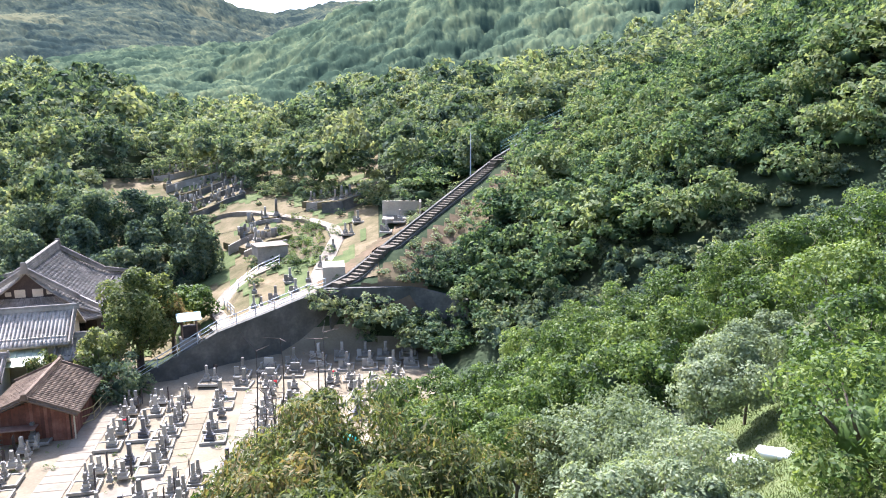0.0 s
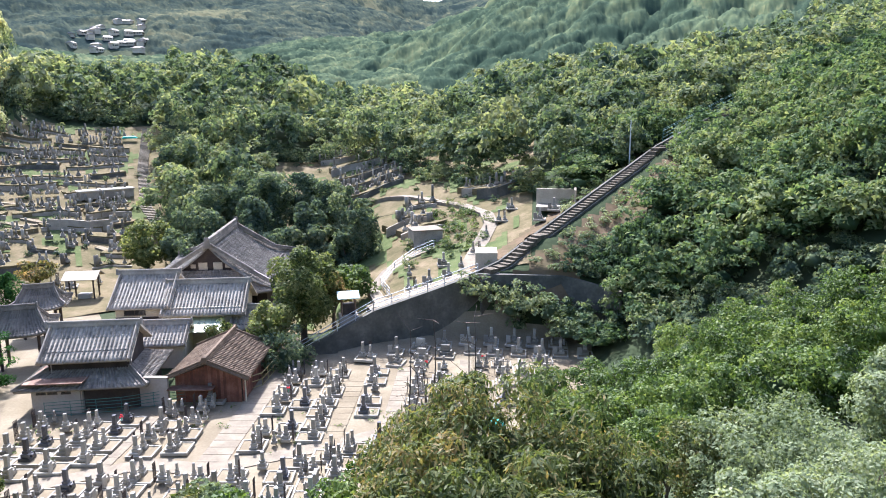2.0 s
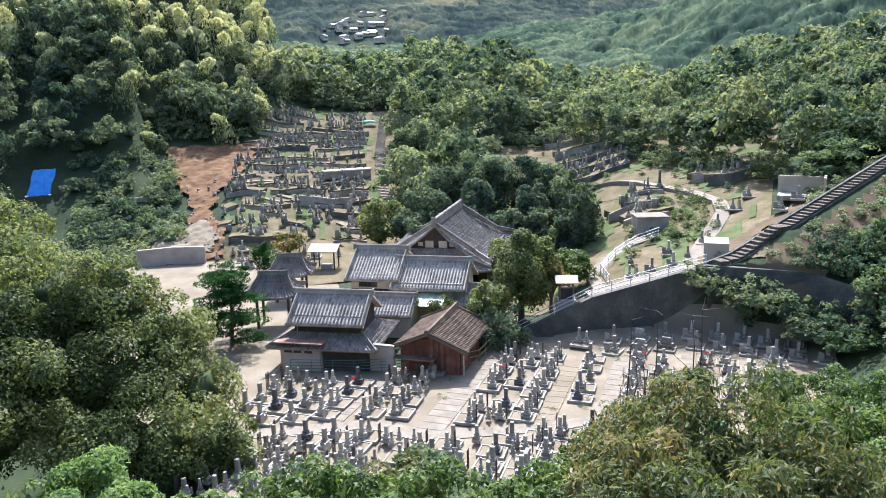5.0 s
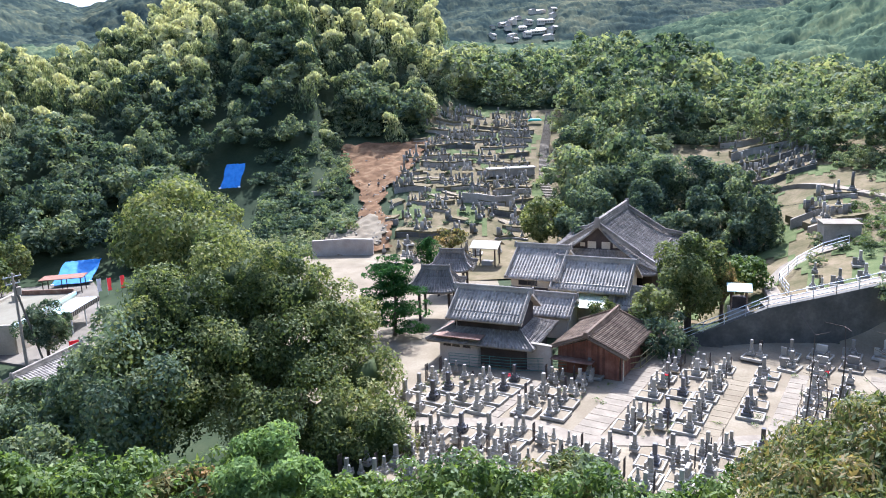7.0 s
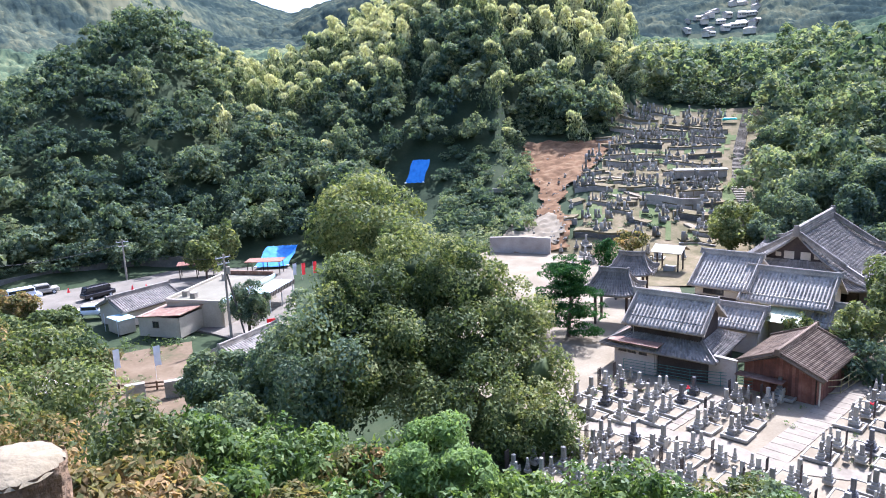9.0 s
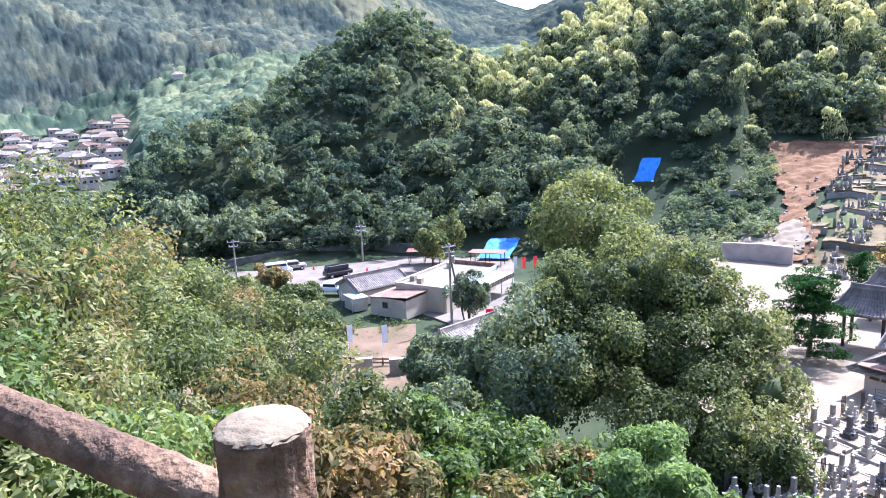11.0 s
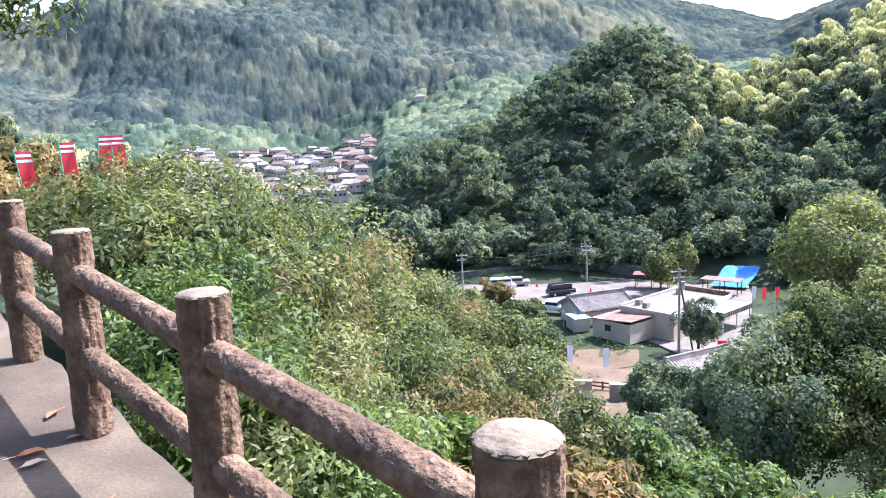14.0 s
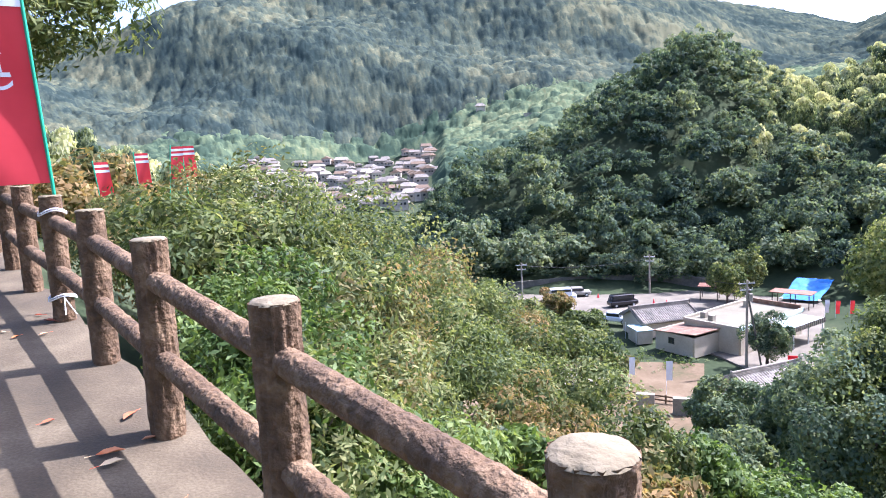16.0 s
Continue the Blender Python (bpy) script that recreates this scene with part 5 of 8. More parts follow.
def hipped(th, L, W, eave, top, mat, rl, sag=0.25, lift=0.3, x0=0, y0=0):
    """Four slopes to a short ridge of length rl; L, W are the eaves."""
    a, b = L / 2, W / 2
    c = [(x0 - a, y0 - b, eave), (x0 + a, y0 - b, eave), (x0 + a, y0 + b, eave), (x0 - a, y0 + b, eave)]
    r = [(x0 - rl / 2, y0, top), (x0 + rl / 2, y0, top)]
    tiled("roof_slope", c[0], c[1], r[0], r[1], mat, th, sag, lift)
    tiled("roof_slope", c[2], c[3], r[1], r[0], mat, th, sag, lift)
    tiled("roof_slope", c[1], c[2], r[1], r[1], mat, th, sag, lift)
    tiled("roof_slope", c[3], c[0], r[0], r[0], mat, th, sag, lift)
    ridge_bar(th, r[0], r[1], mat)
    for k, e in ((0, 0), (1, 1), (1, 2), (0, 3)):
        mid = tuple((np.array(c[e]) + np.array(r[k])) / 2 - (0, 0, sag * 0.9))
        ridge_bar(th, c[e][:2] + (eave + lift * 0.8,), mid, mat, 0.24, 0.22, False)
        ridge_bar(th, mid, r[k], mat, 0.24, 0.22, False)


def facing(x, y):
    return math.degrees(math.atan2(y, x))


# temple hall: a hip-and-gable roof whose ridge runs away from the lookout
hall = thing("temple_hall", (-40.5, 72.5, 0.0), "large temple hall under a grey tiled hip-and-gable roof", "temple", turn=facing(-3.4, 11.8))
walls(hall, 12.5, 11.0, 0, 4.4, M_DWOOD)
cut("foundation", [((14.5, 13, 0.8), (0, 0, 0.3))], M_CONC, hall)
for sy in (-1, 1):
    tiled("roof_slope", (-9.4, sy * 7.6, 3.5), (9.4, sy * 7.6, 3.5), (-6.6, 0, 7.8), (6.6, 0, 7.8), M_DTILE, hall, 0.75, 0.45)
for sx in (-1, 1):
    tiled("lower_end_slope", (sx * 9.4, -7.6, 3.5), (sx * 9.4, 7.6, 3.5), (sx * 6.5, -3.3, 5.3), (sx * 6.5, 3.3, 5.3), M_DTILE, hall, 0.25, 0.45)
    bm = bmesh.new()
    tri = [bm.verts.new((sx * 6.1, y, z)) for y, z in ((-3.4, 5.1), (3.4, 5.1), (0, 7.65))]
    f = bm.faces.new(tri)
    ex = bmesh.ops.extrude_face_region(bm, geom=[f])
    bmesh.ops.translate(bm, vec=(sx * -0.2, 0, 0), verts=[v for v in ex["geom"] if isinstance(v, bmesh.types.BMVert)])
    bmesh.ops.recalc_face_normals(bm, faces=bm.faces)
    gab = part("gable", bm, M_DWOOD, hall, "dark timber gable with white plaster panels")
    for y, w, h in ((-0.75, 0.9, 0.75), (0.75, 0.9, 0.75), (-1.75, 0.5, 0.4), (1.75, 0.5, 0.4)):
        cut("plaster_panel", [((0.1, w, h), (sx * 6.16, y, 5.7))], M_WHITE, gab, "", 0)
    cut("gable_beam", [((0.16, 6.0, 0.2), (sx * 6.2, 0, 5.22))], M_DWOOD, gab, "", 0)
    for sy in (-1, 1):
        ridge_bar(hall, (sx * 6.9, sy * 4.4, 5.0), (sx * 6.6, 0, 7.8), M_DTILE, 0.45, 0.35, False)
        ridge_bar(hall, (sx * 9.3, sy * 7.5, 3.95), (sx * 6.9, sy * 4.4, 5.02), M_DTILE, 0.34, 0.32)
ridge_bar(hall, (-6.9, 0, 7.75), (6.9, 0, 7.75), M_DTILE, 0.6, 0.75)
for i in range(6):
    window(hall, -6.3, -4 + i * 1.6, 2.2, 1.2, 2.0, "side")

BT = 17.0
kuri = thing("priest_house_wing", (-40.9, 59.3, 0), "temple living wing with grey tiled gable roof and pale upper wall", "house", turn=BT)
walls(kuri, 4.6, 6.0, 0, 4.7, M_PLASTER, 6.5)
gabled(kuri, 4.6, 6.0, 4.75, 6.5, M_TILE, 0.9, 0.5, 0.08)
cut("dark_dado", [((4.66, 0.05, 1.6), (0, -3.1, 2.4))], M_DWOOD, kuri, "", 0)
window(kuri, -0.6, -3.12, 3.8, 1.8, 0.8)
ac = thing("air_conditioner", (-37.6, 56.5, 2.9), "white outdoor air conditioner unit on the house wall", "appliance", turn=BT)
cut("case", [((0.85, 0.32, 0.65), (0, 0, 0.33))], M_WHITE, ac)
rod("fan_grille", (-0.15, -0.17, 0.33), (-0.15, -0.19, 0.33), 0.25, M_STONE, ac, "", 14)
cut("bracket", [((0.8, 0.5, 0.05), (0, 0.1, -0.03))], M_STEEL, ac, "", 0)

wing = thing("temple_corridor", (-35.2, 60.0, 0), "long low temple wing with grey tiled gable roof", "house", turn=BT)
walls(wing, 6.6, 5.2, 0, 4.1, M_PLASTER, 5.7)
gabled(wing, 6.6, 5.2, 4.1, 5.7, M_TILE, 0.8, 0.5, 0.06)
window(wing, 0, -2.65, 2.6, 3.2, 0.9)
lean = thing("lean_to_roof", (-34.6, 56.4, 0), "translucent pale green corrugated lean-to roof", "roof", turn=BT)
m_fibre = material("pale green fibreglass", [(0.5, 0.55, 0.36), (0.6, 0.64, 0.45), (0.68, 0.7, 0.55)], rough=0.5, scale=1.5, fine=40, bump=0.1, translucent=0.3)
for i in range(18):
    bm = bmesh.new()
    got = box(bm, (0.26, 3.6, 0.03), (-2.4 + i * 0.27, 0, 2.95 + (0.03 if i % 2 else 0)))
    bmesh.ops.rotate(bm, cent=(0, 0, 2.95), matrix=Matrix.Rotation(radians(12), 3, "X"), verts=got)
    part("corrugated_strip", bm, m_fibre, lean)
for x in (-2.3, 2.2):
    rod("post", (x, -1.6, 0), (x, -1.6, 2.6), 0.06, M_DWOOD, lean)
side = thing("kitchen_wing", (-37.0, 53.6, 0), "low tiled kitchen wing between the temple houses", "house", turn=BT)
walls(side, 5.5, 3.0, 0, 2.6, M_PLASTER, 3.6)
gabled(side, 5.5, 3.0, 2.6, 3.5, M_TILE, 0.6, 0.4)
side2 = thing("side_wing", (-30.6, 59.6, 0), "small tiled outbuilding beside the temple", "house", turn=BT)
walls(side2, 3.2, 3.4, 0, 2.6, M_DWOOD, 3.7)
gabled(side2, 3.2, 3.4, 2.6, 3.6, M_TILE, 0.5, 0.4)
back = thing("back_wing", (-46.4, 67.4, 0), "small tiled roof behind the temple wing", "house", turn=BT)
walls(back, 4.5, 3.6, 0, 2.8, M_DWOOD, 4.0)
gabled(back, 4.5, 3.6, 2.8, 3.9, M_TILE, 0.6, 0.4)

# two-storey house
house = thing("two_storey_house", (-37.2, 46.6, 0), "two-storey dark timber house with grey tiled roofs", "house", turn=BT + 2)
walls(house, 5.6, 4.0, 2.4, 4.6, M_DWOOD, 6.0)
gabled(house, 5.6, 4.0, 4.65, 6.05, M_TILE, 0.9, 0.55, 0.06)
walls(house, 7.4, 6.2, 0, 2.45, M_DWOOD)
tiled("skirt_roof", (-4.6, -4.0, 2.2), (4.6, -4.0, 2.2), (-2.9, -2.0, 3.1), (2.9, -2.0, 3.1), M_DTILE, house, 0.05)
tiled("skirt_roof", (4.6, -4.0, 2.2), (4.6, 4.0, 2.2), (2.9, -2.0, 3.1), (2.9, 2.0, 3.1), M_DTILE, house, 0.05)
tiled("skirt_roof", (-4.6, 4.0, 2.2), (-4.6, -4.0, 2.2), (-2.9, 2.0, 3.1), (-2.9, -2.0, 3.1), M_DTILE, house, 0.05)
for sx in (-1, 1):
    ridge_bar(house, (sx * 4.6, -4.0, 2.22), (sx * 2.9, -2.0, 3.1), M_DTILE, 0.22, 0.18, False)
for x in (-1.6, -0.9, 1.4):
    window(house, x, -2.12, 4.0, 0.55, 0.5, "front", M_PLASTER)
cut("timber_wall", [((3.4, 0.06, 1.9), (1.6, -3.18, 1.2))], M_DWOOD, house, "", 0)
cut("plaster_panel", [((0.9, 0.06, 1.8), (-1.2, -3.2, 1.4))], M_WHITE, house, "", 0)
rod("gutter_pipe", (-2.6, -2.2, 4.4), (-2.5, -2.3, 2.7), 0.04, M_WHITE, house)
gar = thing("tan_garage", (-38.3, 44.1, 0), "tan rendered garage with a rusty red edge roof", "shed", turn=BT)
walls(gar, 3.4, 3.0, 0, 2.4, M_TAN)
cut("roof", [((4.2, 3.9, 0.1), (0, -0.1, 2.46))], M_RUST, gar, "rusty sheet roof")
for x in (-1.0, -0.2, 0.75):
    window(gar, x, -1.58, 1.75, 0.6, 0.36)
gw2 = thing("garden_wall", (-31.9, 45.3, 0), "tan rendered garden wall", "wall", turn=BT - 6)
cut("wall", [((2.6, 0.3, 2.2), (0, 0, 1.1))], M_TAN, gw2)
cut("coping", [((2.7, 0.42, 0.1), (0, 0, 2.25))], M_CONC, gw2)

house.matrix_basis = house.matrix_basis @ Matrix.Diagonal((1, 1, 0.92, 1))

# brown-roofed timber shed
shed = thing("timber_shed", (-28.7, 50.0, 0), "red-brown boarded shed with brown tiled gable roof", "shed", turn=facing(-1.6, 7.6))
walls(shed, 6.6, 4.4, 0, 3.0, M_DWOOD, 4.3, 0.12)
gabled(shed, 6.6, 4.4, 3.0, 4.35, M_BTILE, 0.6, 0.7)
for i in range(22):
    y = -2.1 + i * 0.2
    cut("board", [((0.05, 0.19, 2.7 + (2.2 - abs(y)) * 0.5), (-3.39, y, (2.7 + (2.2 - abs(y)) * 0.5) / 2))], M_REDWOOD, shed, "", 0)
for i in range(32):
    cut("board", [((0.2, 0.05, 2.8), (-3.2 + i * 0.207, -2.29, 1.4))], M_REDWOOD, shed, "", 0)
cut("awning", [((1.0, 3.0, 0.06), (-3.9, 1.0, 1.75))], M_RUST, shed, "rusty corrugated awning", 0)
rod("gutter_pipe", (-3.5, -2.5, 2.7), (-3.5, -2.5, 0), 0.05, M_WHITE, shed)

shed.matrix_basis = shed.matrix_basis @ Matrix.Diagonal((1, 1.12, 0.78, 1))

# bell gate and small roofs of the court
for place, s, turn, lab in (((-48.0, 51.0, 0), 1.0, 30, "bell gate"), ((-52.6, 58.6, 0), 0.95, 30, "inner gate")):
    gate = thing("temple_gate", place, "small open timber temple gate under a curved grey tiled roof", "gate", "temple gates", turn)
    hipped(gate, 5.2 * s, 4.2 * s, 3.2 * s, 5.0 * s, M_DTILE, 2.6 * s, 0.28, 0.4)
    for x in (-1.5, 1.5):
        for y in (-1.2, 1.2):
            rod("column", (x * s, y * s, 0), (x * s, y * s, 3.4 * s), 0.14, M_DWOOD, gate, "", 8)
    for y in (-1.2, 1.2):
        cut("beam", [((3.6 * s, 0.16, 0.26), (0, y * s, 3.0 * s))], M_DWOOD, gate, "", 0)
    cut("bracket_band", [((3.4 * s, 2.8 * s, 0.3), (0, 0, 3.35 * s))], M_DWOOD, gate, "", 0)
well = thing("well_house", (-57.8, 71.2, 0), "open well house with a pale sheet-covered gable roof", "shelter", turn=20)
for x in (-1.3, 1.3):
    for y in (-0.9, 0.9):
        rod("column", (x, y, 0), (x, y, 2.6), 0.1, M_DWOOD, well)
for sy in (-1, 1):
    bm = bmesh.new()
    got = box(bm, (3.8, 1.75, 0.1), (0, sy * 0.8, 2.95))
    bmesh.ops.rotate(bm, cent=(0, sy * 0.8, 2.95), matrix=Matrix.Rotation(radians(-24 * sy), 3, "X"), verts=got)
    part("roof_slope", bm, M_WHITE if sy < 0 else M_TREAD, well)
cut("basin", [((1.4, 0.9, 0.7), (0, 0, 0.35))], M_STONE, well)
mini = thing("roadside_shrine", (-21.9, 60.9, 2.9), "small timber shrine with a pale green sheet roof", "shrine", turn=25)
cut("base", [((1.7, 1.5, 1.6), (0, 0, -0.6))], M_CONC, mini)
for x in (-0.6, 0.6):
    for y in (-0.5, 0.5):
        rod("column", (x, y, 0.2), (x, y, 1.9), 0.06, M_RUST, mini)
cut("altar", [((1.2, 0.6, 1.0), (0, 0.2, 0.7))], M_DWOOD, mini)
m_greenroof = material("verdigris sheet", [(0.3, 0.42, 0.38), (0.42, 0.54, 0.5)], rough=0.5, scale=1, fine=40, bump=0.1)
for sy in (-1, 1):
    bm = bmesh.new()
    got = box(bm, (2.0, 1.05, 0.07), (0, sy * 0.48, 2.15))
    bmesh.ops.rotate(bm, cent=(0, sy * 0.48, 2.15), matrix=Matrix.Rotation(radians(-28 * sy), 3, "X"), verts=got)
    part("roof_slope", bm, m_greenroof, mini)

# hillside: long shed, sheets
ls = thing("long_low_tank", on(*at(37.1, 133).xy, 0.2), "long low white-covered shed among the hillside graves", "shed", turn=52)
cut("body", [((8.5, 2.0, 1.2), (0, 0, 0.5))], M_CONC, ls)
cut("cover", [((8.9, 2.4, 0.3), (0, 0, 1.25))], M_WHITE, ls, "", 0.1)
teal = thing("teal_sheet", on(*at(35.2, 166).xy, 0.9), "bright teal plastic sheet over a grave", "tarpaulin", turn=30)
cut("sheet", [((3.2, 1.4, 0.5), (0, 0, 0))], M_TEAL, teal, "", 0.15, 0.7)


def tarp(place, w, h, az, tilt, label, shear=0.0):
    th = thing("blue_tarpaulin", place, label, "tarpaulin", "blue tarpaulins", az)
    nx, ny = 16, 12
    g = np.random.default_rng(seed())
    x, y = np.meshgrid(np.linspace(-w / 2, w / 2, nx + 1), np.linspace(0, h, ny + 1), indexing="ij")
    z = y * math.sin(radians(tilt)) + 0.04 * g.normal(size=x.shape) + 0.3
    yy = y * math.cos(radians(tilt))
    xx = x + shear * y + 0.1 * np.sin(y * 1.7 + x)
    q = [(i * (ny + 1) + j, (i + 1) * (ny + 1) + j, (i + 1) * (ny + 1) + j + 1, i * (ny + 1) + j + 1) for i in range(nx) for j in range(ny)]
    shell("sheet", np.stack([xx, yy, z], -1).reshape(-1, 3), np.array(q), M_TARP, th, smooth=True)
    for xk in (-w / 2, w / 2):
        cut("sandbag", [((0.5, 0.35, 0.25), (xk, 0.1, 0.35))], M_CLOTH, th, "", 0.1)
    return th


tarp(on(*at(58.9, 138).xy, 1.4), 3.4, 5.0, 62, 55, "blue tarpaulin pegged over a slip on the forest slope", 0.35)
tarp(on(*at(70.5, 118).xy, 0.3), 5.2, 5.5, 62, 26, "large blue tarpaulin covering a slope above the yard", 0.25)

# ---- the tea house and its yard ----
cafe = thing("tea_house", (-92.1, 26.0, -3.9), "flat-roofed white tea house with a pale mint fascia", "building", turn=facing(-9.1, 9.9))
walls(cafe, 13.4, 7.5, 0, 3.0, M_WHITE)
cut("flat_roof", [((13.4, 7.5, 0.25), (0, 0, 3.05))], M_ROOFTAN, cafe)
for size, c in (((13.7, 0.25, 0.4), (0, -3.8, 3.2)), ((0.25, 7.3, 0.4), (-6.75, 0, 3.2)), ((13.7, 0.25, 0.5), (0, 3.8, 3.25)), ((0.25, 7.3, 0.8), (6.75, 0, 3.35))):
    cut("parapet", [(size, c)], M_MINT if c[1] < 0 else (M_RUST if c[0] > 1 else M_WHITE), cafe)
for i in range(5):
    cut("sign_character", [((0.45, 0.06, 0.5), (-0.5 + i * 0.7, -3.96, 3.1))], M_STONE, cafe, "", 0)
can = cut("canopy", [((7.0, 3.0, 0.12), (3.0, -5.3, 2.6))], M_MINT, cafe, "pale mint sheet canopy", 0)
for x in (-0.3, 3.0, 6.3):
    rod("canopy_post", (x, -6.6, 0), (x, -6.6, 2.55), 0.07, M_STEEL, cafe)
fr = cut("canopy_frieze", [((7.2, 0.1, 0.6), (3.0, -6.8, 2.45))], M_DWOOD, cafe, "dark slatted canopy edge", 0)
for i in range(16):
    cut("slat", [((0.12, 0.04, 0.5), (-0.4 + i * 0.45, -6.88, 2.45))], M_CONC, fr, "", 0)
for x in (-5, -2):
    window(cafe, x, -3.82, 1.7, 1.5, 1.0)
for x, y in ((-5.2, 1.0), (-4.4, 2.6)):
    cut("chimney", [((0.7, 0.7, 0.9), (x, y, 3.4))], M_CONC, cafe)
rod("water_tank", (4.0, 2.0, 3.1), (4.0, 2.0, 4.0), 0.5, M_WHITE, cafe, "", 14)
ann = thing("rusty_annex", (-88.0, 18.6, -3.9), "white annex under a rusty sheet-iron roof", "shed", turn=facing(-8.5, 10.5))
walls(ann, 5.4, 5.6, 0, 2.4, M_WHITE)
bm = bmesh.new()
got = box(bm, (5.8, 6.2, 0.1), (0, 0, 2.55))
bmesh.ops.rotate(bm, cent=(0, 0, 2.55), matrix=Matrix.Rotation(radians(-5), 3, "X"), verts=got)
part("roof", bm, M_RUST, ann, "rusty sheet-iron roof")
window(ann, -2.76, 0.4, 1.5, 0.8, 0.7, "side")
for y in (-1, 1.2):
    cut("vent_pipe", [((0.4, 0.4, 0.8), (1.8, y, 2.9))], M_RUST, ann)
th2 = thing("tiled_outbuilding", (-97.0, 16.6, -4.0), "low cream outbuilding with a dark grey tiled roof", "house", turn=facing(-3.6, 9))
walls(th2, 8.0, 5.0, 0, 2.3, M_PLASTER, 3.4)
gabled(th2, 8.0, 5.0, 2.3, 3.4, M_DTILE, 0.5, 0.4)
th3 = thing("grey_tiled_roof_house", (-69.0, 21.6, -4.0), "low house with a pale grey tiled roof among trees", "house", turn=facing(-5.5, -3) + 90)
walls(th3, 7.5, 5.0, 0, 2.4, M_PLASTER, 3.5)
gabled(th3, 7.5, 5.0, 2.4, 3.6, M_TILE, 0.6, 0.4)
ws = thing("white_store_shed", (-92.2, 13.4, -4.0), "small white store shed with frame", "shed", turn=15)
cut("body", [((3.0, 2.0, 1.7), (0, 0, 0.85))], M_WHITE, ws)
cut("roof", [((3.2, 2.2, 0.1), (0, 0, 1.75))], M_MINT, ws)
for x in (-1.7, 1.7):
    rod("frame_post", (x, -1.3, 0), (x, -1.3, 2.2), 0.04, M_STEEL, ws)
cp = thing("open_carport", (-114.5, 28.5, -4.0), "open carport with a rusty red sheet roof", "shelter", turn=250)
for x in (-2.5, 0, 2.5):
    for y in (-1.2, 1.2):
        rod("post", (x, y, 0), (x, y, 2.3), 0.07, M_DWOOD, cp)
cut("roof", [((5.8, 3.0, 0.1), (0, 0, 2.4))], M_REDWOOD, cp, "rusty red sheet roof")
cp2 = copy_thing(cp, pose(-108.6, 37.5, -4.0, 0, 0, 235))
strip_wall("yard_wall", [(*at(92, 124).xy, -2.2), (*at(86, 127).xy, -1.8), (*at(80, 128).xy, -1.8), (*at(74, 124).xy, -2.0)], 0.4, M_DARKCONC, "dark stone wall behind the yard", -5)


def car(place, turn, paint, label, long=4.2, high=1.5, van=False):
    th = thing("parked_car", place, label, "car", "parked cars", turn)
    cut("body", [((long, 1.65, 0.65), (0, 0, 0.62))], paint, th, "", 0.12)
    cut("cabin", [((long * (0.85 if van else 0.55), 1.5, high - 0.85), (-long * (0.05 if van else 0.06), 0, 0.9 + (high - 0.85) / 2))], paint, th, "", 0.1, 0.85)
    for sy in (-1, 1):
        cut("side_window", [((long * (0.7 if van else 0.45), 0.05, 0.38), (-long * 0.05, sy * 0.73, high - 0.32))], M_GLASS, th, "", 0)
    cut("windscreen", [((0.06, 1.2, 0.4), (long * (0.36 if van else 0.22), 0, high - 0.33))], M_GLASS, th, "", 0)
    for sx in (-1, 1):
        for sy in (-1, 1):
            w = rod("wheel", (sx * long * 0.31, sy * 0.72, 0.31), (sx * long * 0.31, sy * 0.86, 0.31), 0.31, M_TYRE, th, "", 14)
            rod("rim", (sx * long * 0.31, sy * 0.85, 0.31), (sx * long * 0.31, sy * 0.875, 0.31), 0.18, M_STEEL, w, "", 10)
    for sy in (-0.55, 0.55):
        cut("headlight", [((0.06, 0.3, 0.16), (long / 2, sy, 0.72))], M_CLOTH, th, "", 0)


car((-116.8, 4.6, -3.85), 100, M_CARW, "white van parked in the asphalt yard", 4.6, 1.95, True)
car((-119.5, 7.4, -3.85), 95, M_STONE, "grey car parked in the asphalt yard", 4.0, 1.5)
car((-111.5, 13.6, -3.85), 110, M_CARB, "black minivan parked in the asphalt yard", 4.6, 1.85, True)
car((-103.0, 15.4, -3.85), 110, M_CARB, "black car parked beside the outbuilding", 4.2, 1.5)
car((-101.5, 11.5, -3.85), 60, M_CARW, "white car half hidden behind shrubs", 4.2, 1.5)


def pole(place, h, turn, label, strut=False):
    th = thing("utility_pole", place, label, "pole", turn=turn)
    bm = bmesh.new()
    tube(bm, (0, 0, -0.3), (0, 0, h), 0.17, 0.1, 10)
    part("shaft", bm, M_CONC, th)
    for z, w in ((h - 0.4, 1.8), (h - 1.1, 1.4)):
        arm = cut("crossarm", [((w, 0.1, 0.1), (0, 0.12, z))], M_STEEL, th, "", 0)
        for k in (-0.45, -0.15, 0.15, 0.45):
            rod("insulator", (k * w, 0.12, z + 0.05), (k * w, 0.12, z + 0.25), 0.05, M_WHITE, arm)
    if strut:
        rod("strut", (1.6, -0.4, -0.2), (0.05, 0, h * 0.86), 0.11, M_DARKCONC, th)
        rod("transformer", (0.35, -0.1, h - 2.3), (0.35, -0.1, h - 1.5), 0.24, M_CONC, th, "", 12)
    return th


pole((-79.6, 22.8, -3.9), 10.0, 100, "concrete utility pole with a leaning strut and transformer", True)
pole((-113.5, -1.7, -4.6), 7.6, 100, "concrete utility pole with crossarms beside the road")
pole((*at(81, 122).xy, -3.9), 6.5, 80, "slim utility pole before the forest edge")
bm = bmesh.new()
lp = on(*at(-2.3, 92).xy)
tube(bm, lp - Vector((0, 0, 0.3)), lp + Vector((0, 0, 5.6)), 0.09, 0.06, 8)
tagged(part("slim_pole", bm, M_STEEL), "slim galvanised pole on the ridge beside the stair", "pole")


